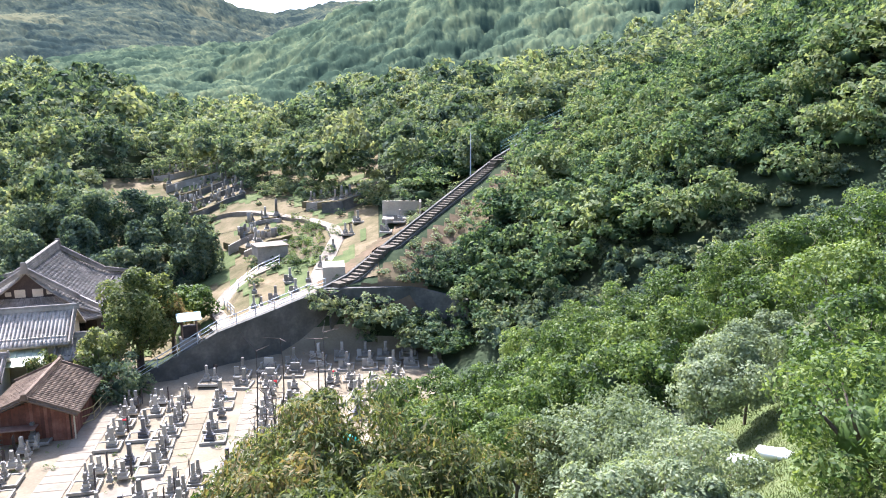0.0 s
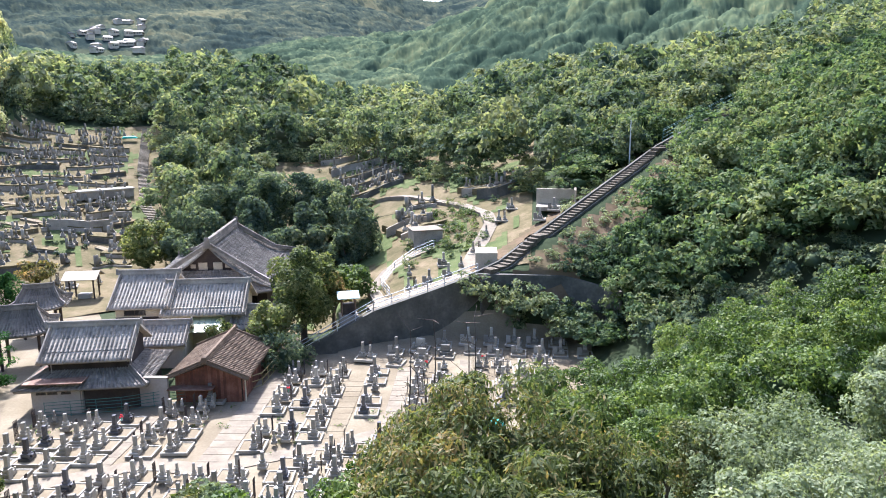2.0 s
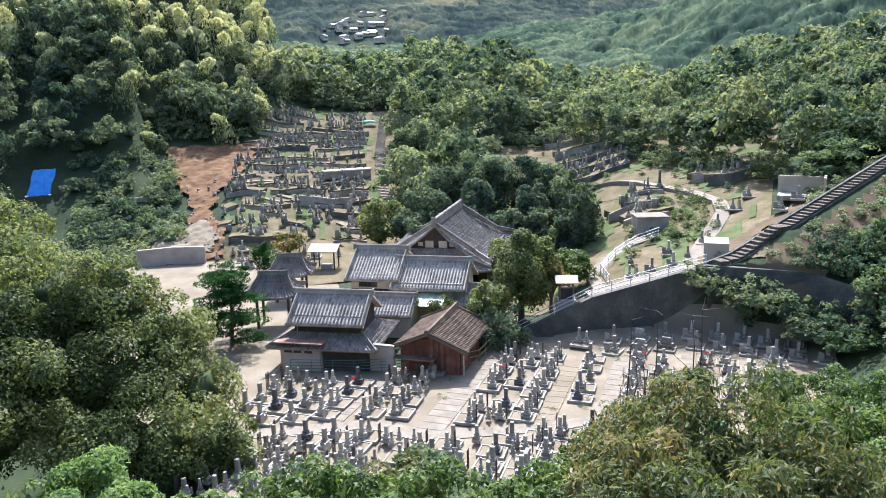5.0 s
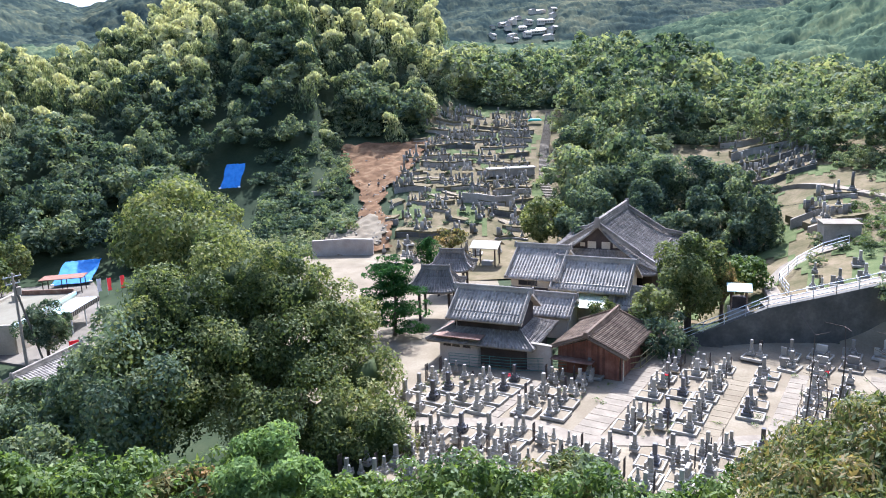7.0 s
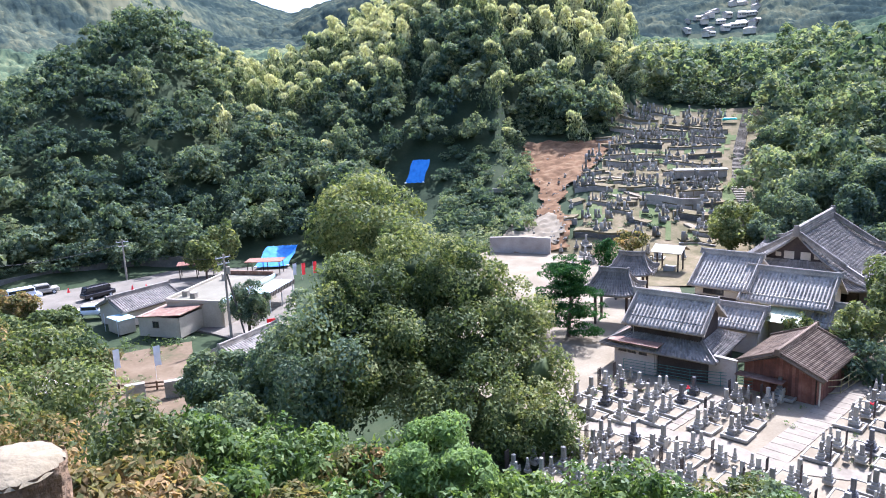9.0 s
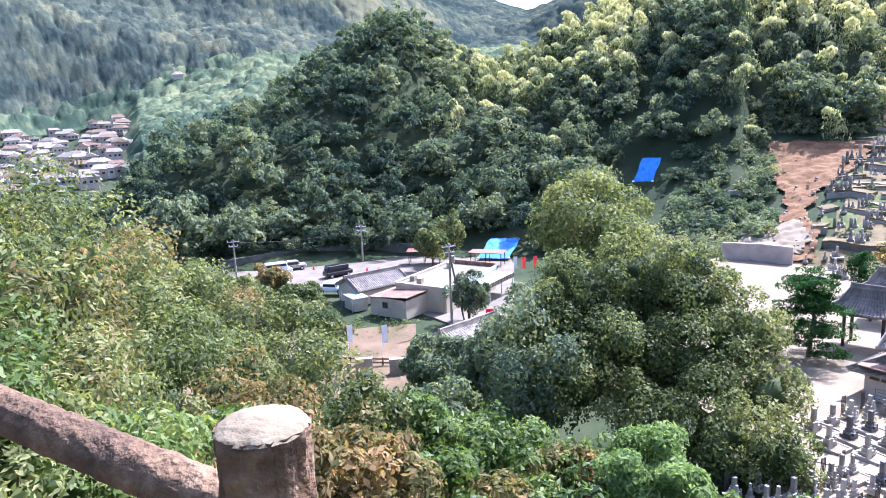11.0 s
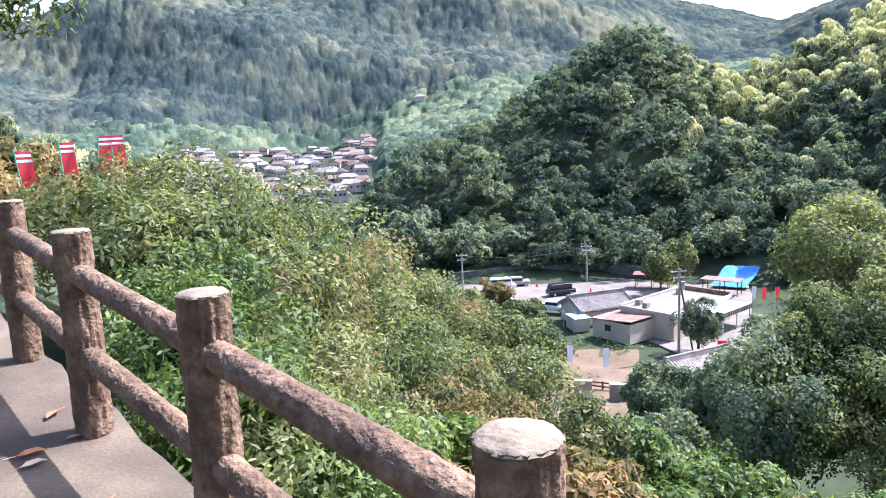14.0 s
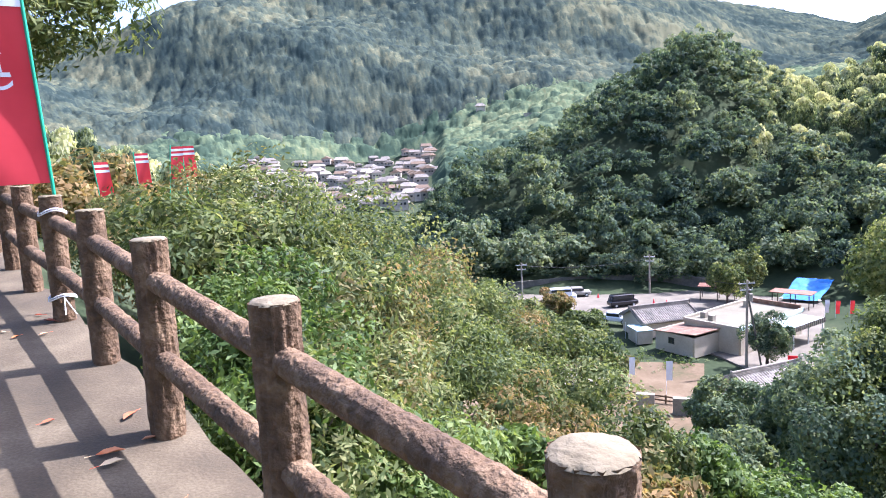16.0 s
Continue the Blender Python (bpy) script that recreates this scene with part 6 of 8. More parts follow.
def wire(a, b, sagging, r=0.02):
    bm = bmesh.new()
    ring = None
    pts = [Vector(a).lerp(Vector(b), i / 12) - Vector((0, 0, sagging * 4 * i / 12 * (1 - i / 12))) for i in range(13)]
    for p in pts:
        nxt = [bm.verts.new(p + Vector(d) * r) for d in ((0, 0, 1), (0.7, 0.7, 0), (0, 0, -1), (-0.7, -0.7, 0))]
        if ring:
            for i in range(4):
                bm.faces.new((ring[i], ring[(i + 1) % 4], nxt[(i + 1) % 4], nxt[i]))
        ring = nxt
    tagged(part("overhead_wire", bm, M_BLACK), "thin sagging overhead cable", "cable")


wire((-79.6, 22.8, 5.6), (*at(81, 122).xy, 2.3), 1.0)
wire((-113.5, -1.7, 2.6), (*at(81, 122).xy, 2.0), 0.8)
wire(lp + Vector((0, 0, 5.2)), (*at(21, 95).xy, 6.5), 2.0)


def nobori(place, h, turn, cloth, label, stripes=False, width=0.45, length=1.5, tilt=0.0):
    """A tall narrow banner on a pole."""
    th = thing("banner", place, label, "banner", "banners", turn)
    lean = Vector((math.sin(radians(tilt)), 0, math.cos(radians(tilt))))
    rod("pole", (0, 0, 0), lean * h, 0.018, M_GREENPOLE if stripes else M_CLOTH, th)
    nx, ny = 6, 14
    x, y = np.meshgrid(np.linspace(0, width, nx + 1), np.linspace(0, length, ny + 1), indexing="ij")
    wave = 0.07 * np.sin(y * 3.2 + x * 6) * (x / width)
    z = h - 0.05 - y
    base = np.stack([x + z * math.sin(radians(tilt)) + 0.02, wave, z * math.cos(radians(tilt))], -1)
    q = np.array([(i * (ny + 1) + j, (i + 1) * (ny + 1) + j, (i + 1) * (ny + 1) + j + 1, i * (ny + 1) + j + 1) for i in range(nx) for j in range(ny)])
    cl = shell("cloth", base.reshape(-1, 3), q, cloth, th, smooth=True)
    if stripes:
        rows = [j for j in (1, 3)]
        qs = np.array([k for k in q if (k[0] % (ny + 1)) in rows])
        for side_ in (-0.004, 0.004):
            shell("white_stripe", (base + (0, side_, 0)).reshape(-1, 3), qs, M_CLOTH, cl, smooth=True)
    return th


for x, y, c, lab in ((-101.7, 39.3, M_CLOTH, "white upright banner on a pole"), (-101.0, 40.4, M_RED, "red upright banner on a pole"), (-100.9, 42.2, M_RED, "red upright banner on a pole")):
    nobori((x, y, -3.9), 2.6, 100, c, lab, False, 0.6, 1.8)
nobori(on(*at(82.6, 74).xy), 3.7, 95, M_CLOTH, "white upright banner beside the field", False, 0.55, 1.9)
nobori(on(*at(79.8, 73).xy), 3.7, 95, M_CLOTH, "white upright banner beside the field", False, 0.6, 2.0)
sgn = thing("red_sign_stand", (-79.6, 27.6, -3.9), "small red sign stand in the yard", "sign", turn=80)
cut("board", [((1.0, 0.1, 0.9), (0, 0, 1.1))], M_RED, sgn)
for x in (-0.4, 0.4):
    rod("leg", (x, 0, 0), (x, 0, 0.7), 0.04, M_RED, sgn)
for x, y in ((-113, 18.5), (-112.2, 20.3), (-118, 10.5)):
    cn = thing("traffic_cone", (x, y, -3.85), "orange traffic cone on the asphalt", "cone", "traffic cones")
    bm = bmesh.new()
    tube(bm, (0, 0, 0), (0, 0, 0.7), 0.2, 0.04, 10)
    part("cone", bm, M_RED, cn)
    cut("foot", [((0.4, 0.4, 0.05), (0, 0, 0.025))], M_RED, cn, "", 0)

# path with a log-like fence below the lookout slope
lf = [on(*at(86, 73).xy), on(*at(82.5, 71.5).xy), on(*at(78.5, 70).xy), on(*at(74.5, 69).xy)]
railing([tuple(p) for p in lf], "brown log-style fence along a lower path", M_LOG, 1.0, 1.8, (0.45, 0.85), 0.09, "log_fence")
for az, r in ((78.6, 69.0), (81.4, 70.0)):
    bs = thing("concrete_block", on(*at(az, r - 1.6).xy), "pale concrete block beside the lower path", "block", turn=80)
    cut("block", [((1.7, 0.6, 1.9), (0, 0, 0.8))], M_CONC, bs)
for az, r, w in ((87.6, 72, 4.0), (85.2, 70, 3.0)):
    sh = thing("low_shed", on(*at(az, r).xy), "low shed roof half hidden in shrubs", "shed", turn=20)
    cut("wall", [((w - 0.4, 2.2, 2.0), (0, 0, 1.0))], M_TAN, sh)
    cut("roof", [((w, 3.0, 0.12), (0, 0, 2.1))], M_CONC if w > 3.5 else M_WHITE, sh)

# ---- the town in the far valley ----
tg = random.Random(5)
town_walls = [M_PLASTER, M_TAN, M_TAN, M_CONC]


def town_house(x, y, turn, L, W, h, wall, roof):
    th = thing("town_house", on(x, y, -0.3), "small far house with a grey tiled roof", "house", "houses of the far town", turn)
    cut("wall", [((L, W, h), (0, 0, h / 2))], wall, th, "", 0)
    bm = bmesh.new()
    a, b, e, t = L / 2 + 0.6, W / 2 + 0.6, h - 0.1, h + W * 0.26
    lo = [bm.verts.new(p) for p in ((-a, -b, e), (a, -b, e), (a, b, e), (-a, b, e))]
    up = [bm.verts.new(p) for p in ((-a * 0.75, 0, t), (a * 0.75, 0, t))]
    for f in ((lo[0], lo[1], up[1], up[0]), (lo[2], lo[3], up[0], up[1]), (lo[1], lo[2], up[1]), (lo[3], lo[0], up[0]), (lo[3], lo[2], lo[1], lo[0])):
        bm.faces.new(f)
    part("roof", bm, roof, th)
    for k in (-0.28, 0.05, 0.3):
        cut("window", [((0.06, 1.2, 1.1), (L / 2 + 0.02, k * W, h * 0.6))], M_GLASS, th, "", 0)
        cut("window", [((1.3, 0.06, 1.1), (k * L, -W / 2 - 0.02, h * 0.6))], M_GLASS, th, "", 0)


for i in range(200):
    az, r = tg.uniform(97.5, 112), 330 + 300 * tg.random() ** 0.8
    p = at(az, r)
    town_house(p.x, p.y, tg.choice([10, 20, 100, 110, 60]) + tg.uniform(-8, 8), tg.uniform(7, 11.5), tg.uniform(5.5, 8), tg.choice([3.0, 5.0, 5.4]), tg.choice(town_walls), tg.choice([M_DTILE, M_DTILE, M_TILE, M_BTILE]))
for i in range(30):
    az, r = tg.uniform(33.6, 38.4), 690 + 100 * tg.random()
    p = at(az, r)
    town_house(p.x, p.y, tg.uniform(0, 180), tg.uniform(6, 9), 5.5, tg.choice([3.0, 4.6]), M_PLASTER, M_TILE)
# hillside shrine with its stair across the valley
sh = thing("hillside_shrine", on(*at(93.6, 655).xy, 3.0), "far white shrine halls on the wooded mountainside", "shrine", turn=95)
cut("hall", [((8, 7, 5), (0, 0, 2.5))], M_WHITE, sh)
cut("roof", [((10.5, 9.5, 2.6), (0, 0, 6.2))], M_DTILE, sh, "", 0, 0.4)
for i in range(26):
    p = on(*at(93.5 - 0.035 * i, 648 - i * 3.6).xy) - Vector(sh.matrix_basis.translation)
    q = Matrix.Rotation(radians(-95), 3, "Z") @ p
    cut("stair_flight", [((3.4, 3.4, 3.0), q + Vector((0, 0, 2.5)))], M_TREAD, sh, "", 0)
sh2 = thing("hillside_white_building", on(*at(89.7, 590).xy, 2.0), "far white building on the wooded mountainside", "building", turn=95)
cut("body", [((11, 6, 4.5), (0, 0, 2.2))], M_WHITE, sh2)
cut("roof", [((12, 7, 0.8), (0, 0, 4.85))], M_TILE, sh2)

# ---- single trees of the middle distance ----
def stand(name, az, r, el, rad, mat, label, n, leaf, group="", slim=0.5, lumps=36, tall=None, hang=0.0, core=0.6, trunk=0.2, category="tree"):
    """A tree at a bearing and distance whose top is seen at elevation el from the lookout."""
    p = on(*at(az, r).xy, -0.1)
    h = EYE + r * math.tan(radians(el)) - p.z
    rz = tall if tall else min(rad * 1.1, h * 0.5)
    return tree(name, p, h, (rad, rad, rz), mat, label, n, leaf, lumps, slim, hang, trunk, category, group, core)


def many_domed(name, az, r, mat, label, lobes, leaf, trunk):
    """A great tree whose crown is several domes, each (bearing, distance, elevation of its top, radius, half height, leaves)."""
    p = on(*at(az, r).xy, -0.1)
    th = thing(name, p, label, "tree")
    bm = bmesh.new()
    tube(bm, (0, 0, -0.4), (0.2, 0.1, 4.0), trunk, trunk * 0.75, 10)
    mids = []
    for a, d, el, rad, rz, n in lobes:
        q = at(a, d)
        m = Vector((q.x, q.y, EYE + d * math.tan(radians(el)) - rz * 0.95)) - p
        mids.append(m)
        tube(bm, (0.2, 0.1, 3.6), m, trunk * 0.5, 0.12, 7)
    part("trunk", bm, M_BARK, th)
    for m, (a, d, el, rad, rz, n) in zip(mids, lobes):
        s_ = seed()
        v, q, t = blades(*cloud(int(n * 1.2), (rad, rad, rz), 34, leaf, s_), s_, 0.5, 0.2, True)
        dome = shell("crown_dome", v + np.array(m), q, mat, th, tone=t)
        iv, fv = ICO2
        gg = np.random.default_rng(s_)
        # Each dome's inner shade is coloured into this low-toned shell.
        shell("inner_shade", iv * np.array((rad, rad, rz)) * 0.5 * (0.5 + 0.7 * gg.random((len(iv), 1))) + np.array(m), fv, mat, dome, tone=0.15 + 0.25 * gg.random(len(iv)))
    return th


many_domed("camphor_tree", 58.5, 51, M_CAMPHOR, "huge spreading camphor tree with glossy olive-green leaves", (
    (58.6, 52, -9.8, 4.6, 4.0, 9000), (62.8, 50, -11.6, 4.2, 3.8, 8000), (55.0, 51, -11.2, 4.0, 3.8, 8000), (66.0, 48, -13.6, 3.6, 3.4, 6000), (51.6, 50, -14.0, 3.8, 3.6, 7000),
    (59.5, 47, -14.6, 4.2, 3.8, 8000), (54.6, 46.5, -16.6, 3.8, 3.6, 7000), (49.6, 47, -18.6, 3.2, 3.2, 5000), (63.6, 45, -17.6, 3.6, 3.6, 6500), (58.0, 43, -20.5, 3.6, 3.4, 6500), (52.4, 43, -21.5, 3.2, 3.2, 5500), (48.6, 42.5, -23.5, 2.6, 2.8, 4000)), 0.135, 0.8)
stand("evergreen_oak", 67.5, 45, -15.8, 4.2, M_DARK, "dark dense evergreen oak below the camphor tree", 13000, 0.17, tall=5.5, lumps=50, core=0.74, trunk=0.4)
stand("evergreen_oak", 62.8, 80, -6.1, 7.2, M_CAMPHOR, "broad olive-green tree behind the camphor", 14000, 0.26, tall=6.4, lumps=60, core=0.72, trunk=0.5)
stand("round_tree", 72.6, 84.5, -13.3, 2.7, M_DARK, "round clipped dark tree in the yard", 7000, 0.15, tall=3.0, lumps=30, core=0.75)
for az, r, el in ((75.4, 112, -9.4), (73.9, 118, -8.6)):
    stand("yard_tree", az, r, el, 2.8, M_CAMPHOR, "bushy green tree behind the tea house", 3500, 0.26, "yard trees", tall=3.4)
for az, r, el, rad in ((76.0, 60, -17.9, 3.4), (72.5, 57, -18.5, 4.0), (69.5, 55, -17.2, 3.6), (74.3, 50, -21.5, 3.5)):
    stand("slope_tree", az, r, el, rad, M_WOOD_LEAF, "dense green tree below the lookout", 7000, 0.2, "slope trees", tall=rad * 0.95, core=0.7)
for az, r, el, rad, m in ((90, 92, -12.6, 4.2, M_CAMPHOR), (86.5, 88, -13.4, 4.0, M_CAMPHOR), (93.5, 96, -11.6, 3.8, M_OLIVE), (88.5, 100, -11.8, 3.0, M_DRY), (86.2, 80, -14.6, 3.2, M_CAMPHOR), (84.0, 78, -16.4, 2.4, M_OLIVE), (91.5, 84, -13.6, 3.0, M_DRY)):
    stand("roadside_tree", az, r, el, rad, m, "bushy roadside tree with mixed green leaves", 5500, 0.24, "roadside trees", tall=rad * 0.8, core=0.7)
for i, (az, r, el, rad) in enumerate(((19.4, 94, -6.6, 3.0), (21.2, 100, -5.6, 3.4), (23.4, 103, -5.2, 3.6), (25.4, 102, -5.6, 3.5), (27.6, 104, -5.4, 3.6), (29.8, 103, -5.7, 3.6), (31.5, 106, -7.0, 3.2), (22.4, 96, -7.2, 3.0), (26.5, 97, -7.0, 3.0), (30.4, 97, -7.6, 2.8))):
    stand("temple_wood_tree", az, r, el, rad, M_DARK, "dark evergreen tree standing behind the temple hall", 5200, 0.24, "trees behind the temple", tall=rad * 1.25, core=0.7)
for az, r, el in ((19.8, 90, -9.6), (21.6, 92, -9.2), (23.6, 93, -9.0), (25.4, 93, -9.4), (27.2, 94, -8.8), (29.2, 94, -9.2), (31.2, 95, -9.4), (32.4, 99, -9.0)):
    stand("temple_wood_tree", az, r, el, 2.9, M_DARK, "dark evergreen tree standing behind the temple hall", 4200, 0.24, "trees behind the temple", tall=3.4, core=0.74)
stand("conical_cypress", 18.6, 90, -7.8, 2.6, M_DARK, "dark conical cypress beside the graveyard path", 6500, 0.2, tall=4.6, core=0.72)
stand("hall_tree", 23.4, 67, -11.3, 3.7, M_CAMPHOR, "large rounded dark green tree beside the temple hall", 14000, 0.17, tall=4.5, lumps=40, core=0.8, trunk=0.35)
stand("hall_tree", 26.0, 63, -14.8, 2.4, M_CAMPHOR, "rounded shrub tree beside the temple roof", 5000, 0.16, tall=2.6, lumps=30, core=0.72)
stand("shed_tree", 25.0, 60.5, -17.2, 2.6, M_DARK, "dark evergreen beside the brown-roofed shed", 5000, 0.17, tall=2.6)
stand("autumn_tree", 21.0, 69, -13.2, 1.8, M_DRY, "small tree with yellowing leaves by the temple", 2600, 0.16, tall=1.8)
stand("bright_tree", 19.6, 74, -12.4, 2.6, M_CITRUS, "bright green rounded tree beyond the temple tree", 5000, 0.17, tall=2.2)
stand("graveyard_tree", 34.7, 101, -8.4, 4.0, M_CAMPHOR, "grey-green spreading tree below the hillside graves", 6500, 0.24, tall=3.4, core=0.55)
stand("court_juniper", 43.8, 88, -11.0, 1.8, M_PINE, "dark green juniper with upright plumes in the court", 4500, 0.15, tall=2.6, slim=0.3)
stand("cherry_tree", 42.0, 99, -10.6, 2.6, M_DRY, "thin cherry tree with sparse rusty leaves", 1300, 0.2, tall=1.5, core=0.2)
stand("court_shrub", 29.8, 63, -16.2, 1.3, M_OLIVE, "small shrub tree before the lean-to roof", 1500, 0.14, tall=1.0)
for az, r, el, rad in ((30.8, 150, -3.0, 3.6), (32.0, 160, -1.7, 4.0), (30.2, 136, -4.6, 3.6), (31.8, 140, -4.2, 3.4), (32.2, 124, -6.2, 3.0), (29.5, 122, -6.0, 3.2)):
    stand("hillside_tree", az, r, el, rad, M_WOOD_LEAF, "leafy tree beside the hillside stair", 3200, 0.36, "trees beside the stair", tall=rad, core=0.7)


def pine(place, h):
    th = thing("garden_pine", place, "cloud-pruned dark green garden pine in the court", "tree")
    bm = bmesh.new()
    tube(bm, (0, 0, -0.3), (0.3, 0.1, h * 0.5), 0.22, 0.15, 8)
    tube(bm, (0.3, 0.1, h * 0.5), (0, 0, h * 0.93), 0.15, 0.05, 8)
    part("trunk", bm, M_BARK, th)
    g = random.Random(4)
    for i in range(15):
        z = h * (0.2 + 0.73 * i / 14)
        a = i * 2.4
        rr = (1 - (i / 15) ** 2 * 0.75) * h * 0.25
        s = seed()
        v, q, t = blades(*cloud(1100, (h * 0.23, h * 0.23, h * 0.085), 14, 0.15, s), s, 0.3)
        shell("needle_pad", v + (math.cos(a) * rr, math.sin(a) * rr, z), q, M_PINE, th, tone=t)
    return th


pine(on(-47.6, 44.6), 7.8)

# ---- right-hand slope: feathery trees, citrus orchard, scrub ----
feather = unit_protos(900, 6, 40, 0.08, 0.5, wild=0.6)
spots, tones = spread_trees(-35, 2.0, 58, 118, 3.1, lambda az, r, x, y: seg_dist(x, y, STAIR_LINE) > (7.5 if r < 84 else 4.5) and r > 61 - 0.02 * az, (2.4, 3.7), (0.85, 1.15), 0.7, 0.22)
M_FEATHER = leafy("feathery compound leaves", [(0.038, 0.0679, 0.0368), (0.0855, 0.136, 0.0644), (0.147, 0.199, 0.092), (0.223, 0.252, 0.127)])
forest("ridge_trees", spots, feather, M_FEATHER, "feathery light green trees massed on the near ridge", tones, 0.4)
edge = unit_protos(240, 5, 24, 0.135, 0.5, wild=0.6)
scrub = unit_protos(420, 5, 30, 0.105, 0.5, wild=0.6)
spots, tones = spread_trees(-34, 4, 44, 76, 2.4, lambda az, r, x, y: seg_dist(x, y, STAIR_LINE) > 5.5 and r > 48 + max(0, -az - 8) * 0.1 and not (az > -3.5 and r < 66.5), (1.1, 1.9), (0.8, 1.1), 0.5, 0.3)
forest("slope_scrub", spots, scrub, M_WOOD_LEAF, "tangled green scrub and creepers under the ridge trees", tones, 0.7)
spots, tones = [], []
for az, r, el, rad in ((9.6, 65.8, -13.3, 1.9), (8.2, 65.6, -14.1, 1.6), (5.2, 65, -14.0, 2.3), (3.6, 64.5, -14.6, 2.2), (6.6, 65, -15, 1.6), (2.0, 62.5, -16.4, 1.8), (9.2, 66.8, -13.6, 1.3), (7.0, 66.6, -13.9, 1.7), (4.6, 66.4, -14.3, 1.9), (2.6, 66.0, -15, 2.0), (6.0, 65.6, -16.2, 1.5), (0.6, 64.5, -15.4, 1.8), (-0.8, 63, -16.4, 1.7), (8.0, 70.5, -12.4, 1.0)):
    p = at(az, r)
    spots.append((p.x, p.y, EYE + r * math.tan(radians(el)) - rad * 0.8, rad, 0.9))
    tones.append(0.05)
more, tn = spread_trees(-6, 9.5, 63.5, 74, 2.2, lambda az, r, x, y: seg_dist(x, y, STAIR_LINE) > 3.4 and not (az > 3 and r > 68.5) and not (az > 0.5 and r < 66), (1.0, 1.7), (0.8, 1.1), 0.5, 0.3)
spots, tones = spots + more, tones + tn
forest("wall_scrub", spots, scrub, M_WOOD_LEAF, "green shrubs hanging over the retaining wall", tones, 0.5)
spots, tones = spread_trees(-8, 8, 57, 90, 1.5, lambda az, r, x, y: 1.8 < seg_dist(x, y, STAIR_LINE) < 8 and not (az > 1.6 and r < 67) and not (az > 3 and r > 70 and x < -4), (0.4, 1.0), (0.6, 0.9), 0.45, 0.35)
forest("pale_bank_scrub", spots, scrub, M_PALE, "pale creeper and dry grass tufts on the bank", tones, 0.4)
spots, tones = spread_trees(9.2, 13.4, 79, 101, 1.3, lambda az, r, x, y: r > 79 + 1.2 * abs(az - 10.5) and r < 100 - 2.6 * max(0, 11.5 - az), (0.4, 0.9), (0.6, 1.0), 0.4, 0.3)
forest("green_bank", spots, scrub, M_CITRUS, "bright green weeds covering the bank inside the curved path", tones, 0.3)
spots, tones = spread_trees(7, 24, 78, 152, 3.6, lambda az, r, x, y: noise.noise(Vector((az * 0.5, r * 0.07, 1))) > 0.0, (0.5, 1.1), (0.7, 1.0), 0.5, 0.3)
forest("terrace_scrub", spots, scrub, M_WOOD_LEAF, "weedy shrubs between the terraces", tones, 0.45)
spots, tones = spread_trees(34.5, 46.5, 106, 176, 4.4, lambda az, r, x, y: az < 46.5 - (r - 104) * 0.045 and noise.noise(Vector((az * 0.7, r * 0.09, 6))) > -0.05, (0.5, 1.0), (0.7, 1.0), 0.5, 0.3)
forest("hillside_scrub", spots, scrub, M_WOOD_LEAF, "weedy shrubs between the hillside graves", tones, 0.45)
spots, tones = spread_trees(49.5, 101, 104, 152, 3.3, lambda az, r, x, y: (az > 52 or r > 108) and not (66.5 < az < 74 and r < 131) and not (74 <= az < 96 and r < 126) and not (57.0 < az < 61 and r < 152) and not (az < 51.5 and r > 146), (1.4, 2.7), (0.7, 1.0), 0.45, 0.35)
forest("forest_edge_scrub", spots, edge, M_WOOD_LEAF, "creeper-covered scrub at the foot of the dark forest", tones, 0.5)

for az, r, el, rad in ((-30.5, 40, -5.2, 2.6), (-26.4, 43, -7.0, 2.5), (-22.4, 45, -9.4, 2.4), (-18.8, 46, -11.4, 2.3), (-15.0, 46, -13.2, 2.3), (-11.2, 45, -14.8, 2.3), (-7.6, 44, -16.6, 2.2), (-30.0, 33, -8.8, 2.3), (-24.4, 37, -11.2, 2.1), (-19.8, 38, -13.4, 2.2), (-15.6, 37, -15.2, 2.2), (-11.6, 36, -16.2, 2.2), (-7.6, 36, -18.2, 2.1), (-3.6, 38, -19.4, 2.0), (0.2, 40, -20.2, 1.9), (3.6, 42, -20.6, 1.6), (-31.2, 24, -12.4, 2.0), (-18.0, 30, -16.6, 2.0), (-13.6, 29, -17.8, 2.1), (-9.2, 29, -19.6, 2.0), (-5.0, 30, -21.0, 2.0), (-1.0, 31, -21.8, 1.9), (2.4, 33, -22.4, 1.7), (-31.5, 17, -15.5, 1.6), (-32.2, 12.5, -16.0, 1.4)):
    stand("citrus_tree", az, r, el, rad, M_CITRUS, "dense dome of glossy deep green citrus leaves", 6400, 0.092 if r > 20 else 0.055, "citrus orchard", tall=min(rad, 1.75), core=0.76, lumps=44, trunk=0.14)
for az, r, el, rad, m in ((-24.0, 24, -15.0, 1.7, M_PALE), (-21.5, 22, -17.4, 1.5, M_PALE), (-25.2, 27, -14.0, 1.2, M_PALE), (-16.5, 15, -21.2, 1.6, M_PALE), (-20.4, 14, -22.4, 1.5, M_PALE), (-13.2, 14.5, -22.4, 1.5, M_PALE), (-18.5, 11, -25.5, 1.1, M_PALE), (-10.0, 15, -23.6, 1.3, M_OLIVE), (-22.8, 10.5, -26.2, 0.8, M_PALE), (-6.6, 18, -23.2, 1.2, M_CITRUS), (-14, 10.5, -27, 1.0, M_PALE)):
    stand("pale_shrub", az, r, el, rad, m, "pale creeper-covered shrub on the slope", 9500, 0.042 if r < 20 else 0.062, "slope shrubs", tall=rad * 0.8, core=0.7, slim=0.55, trunk=0.06, category="shrub")
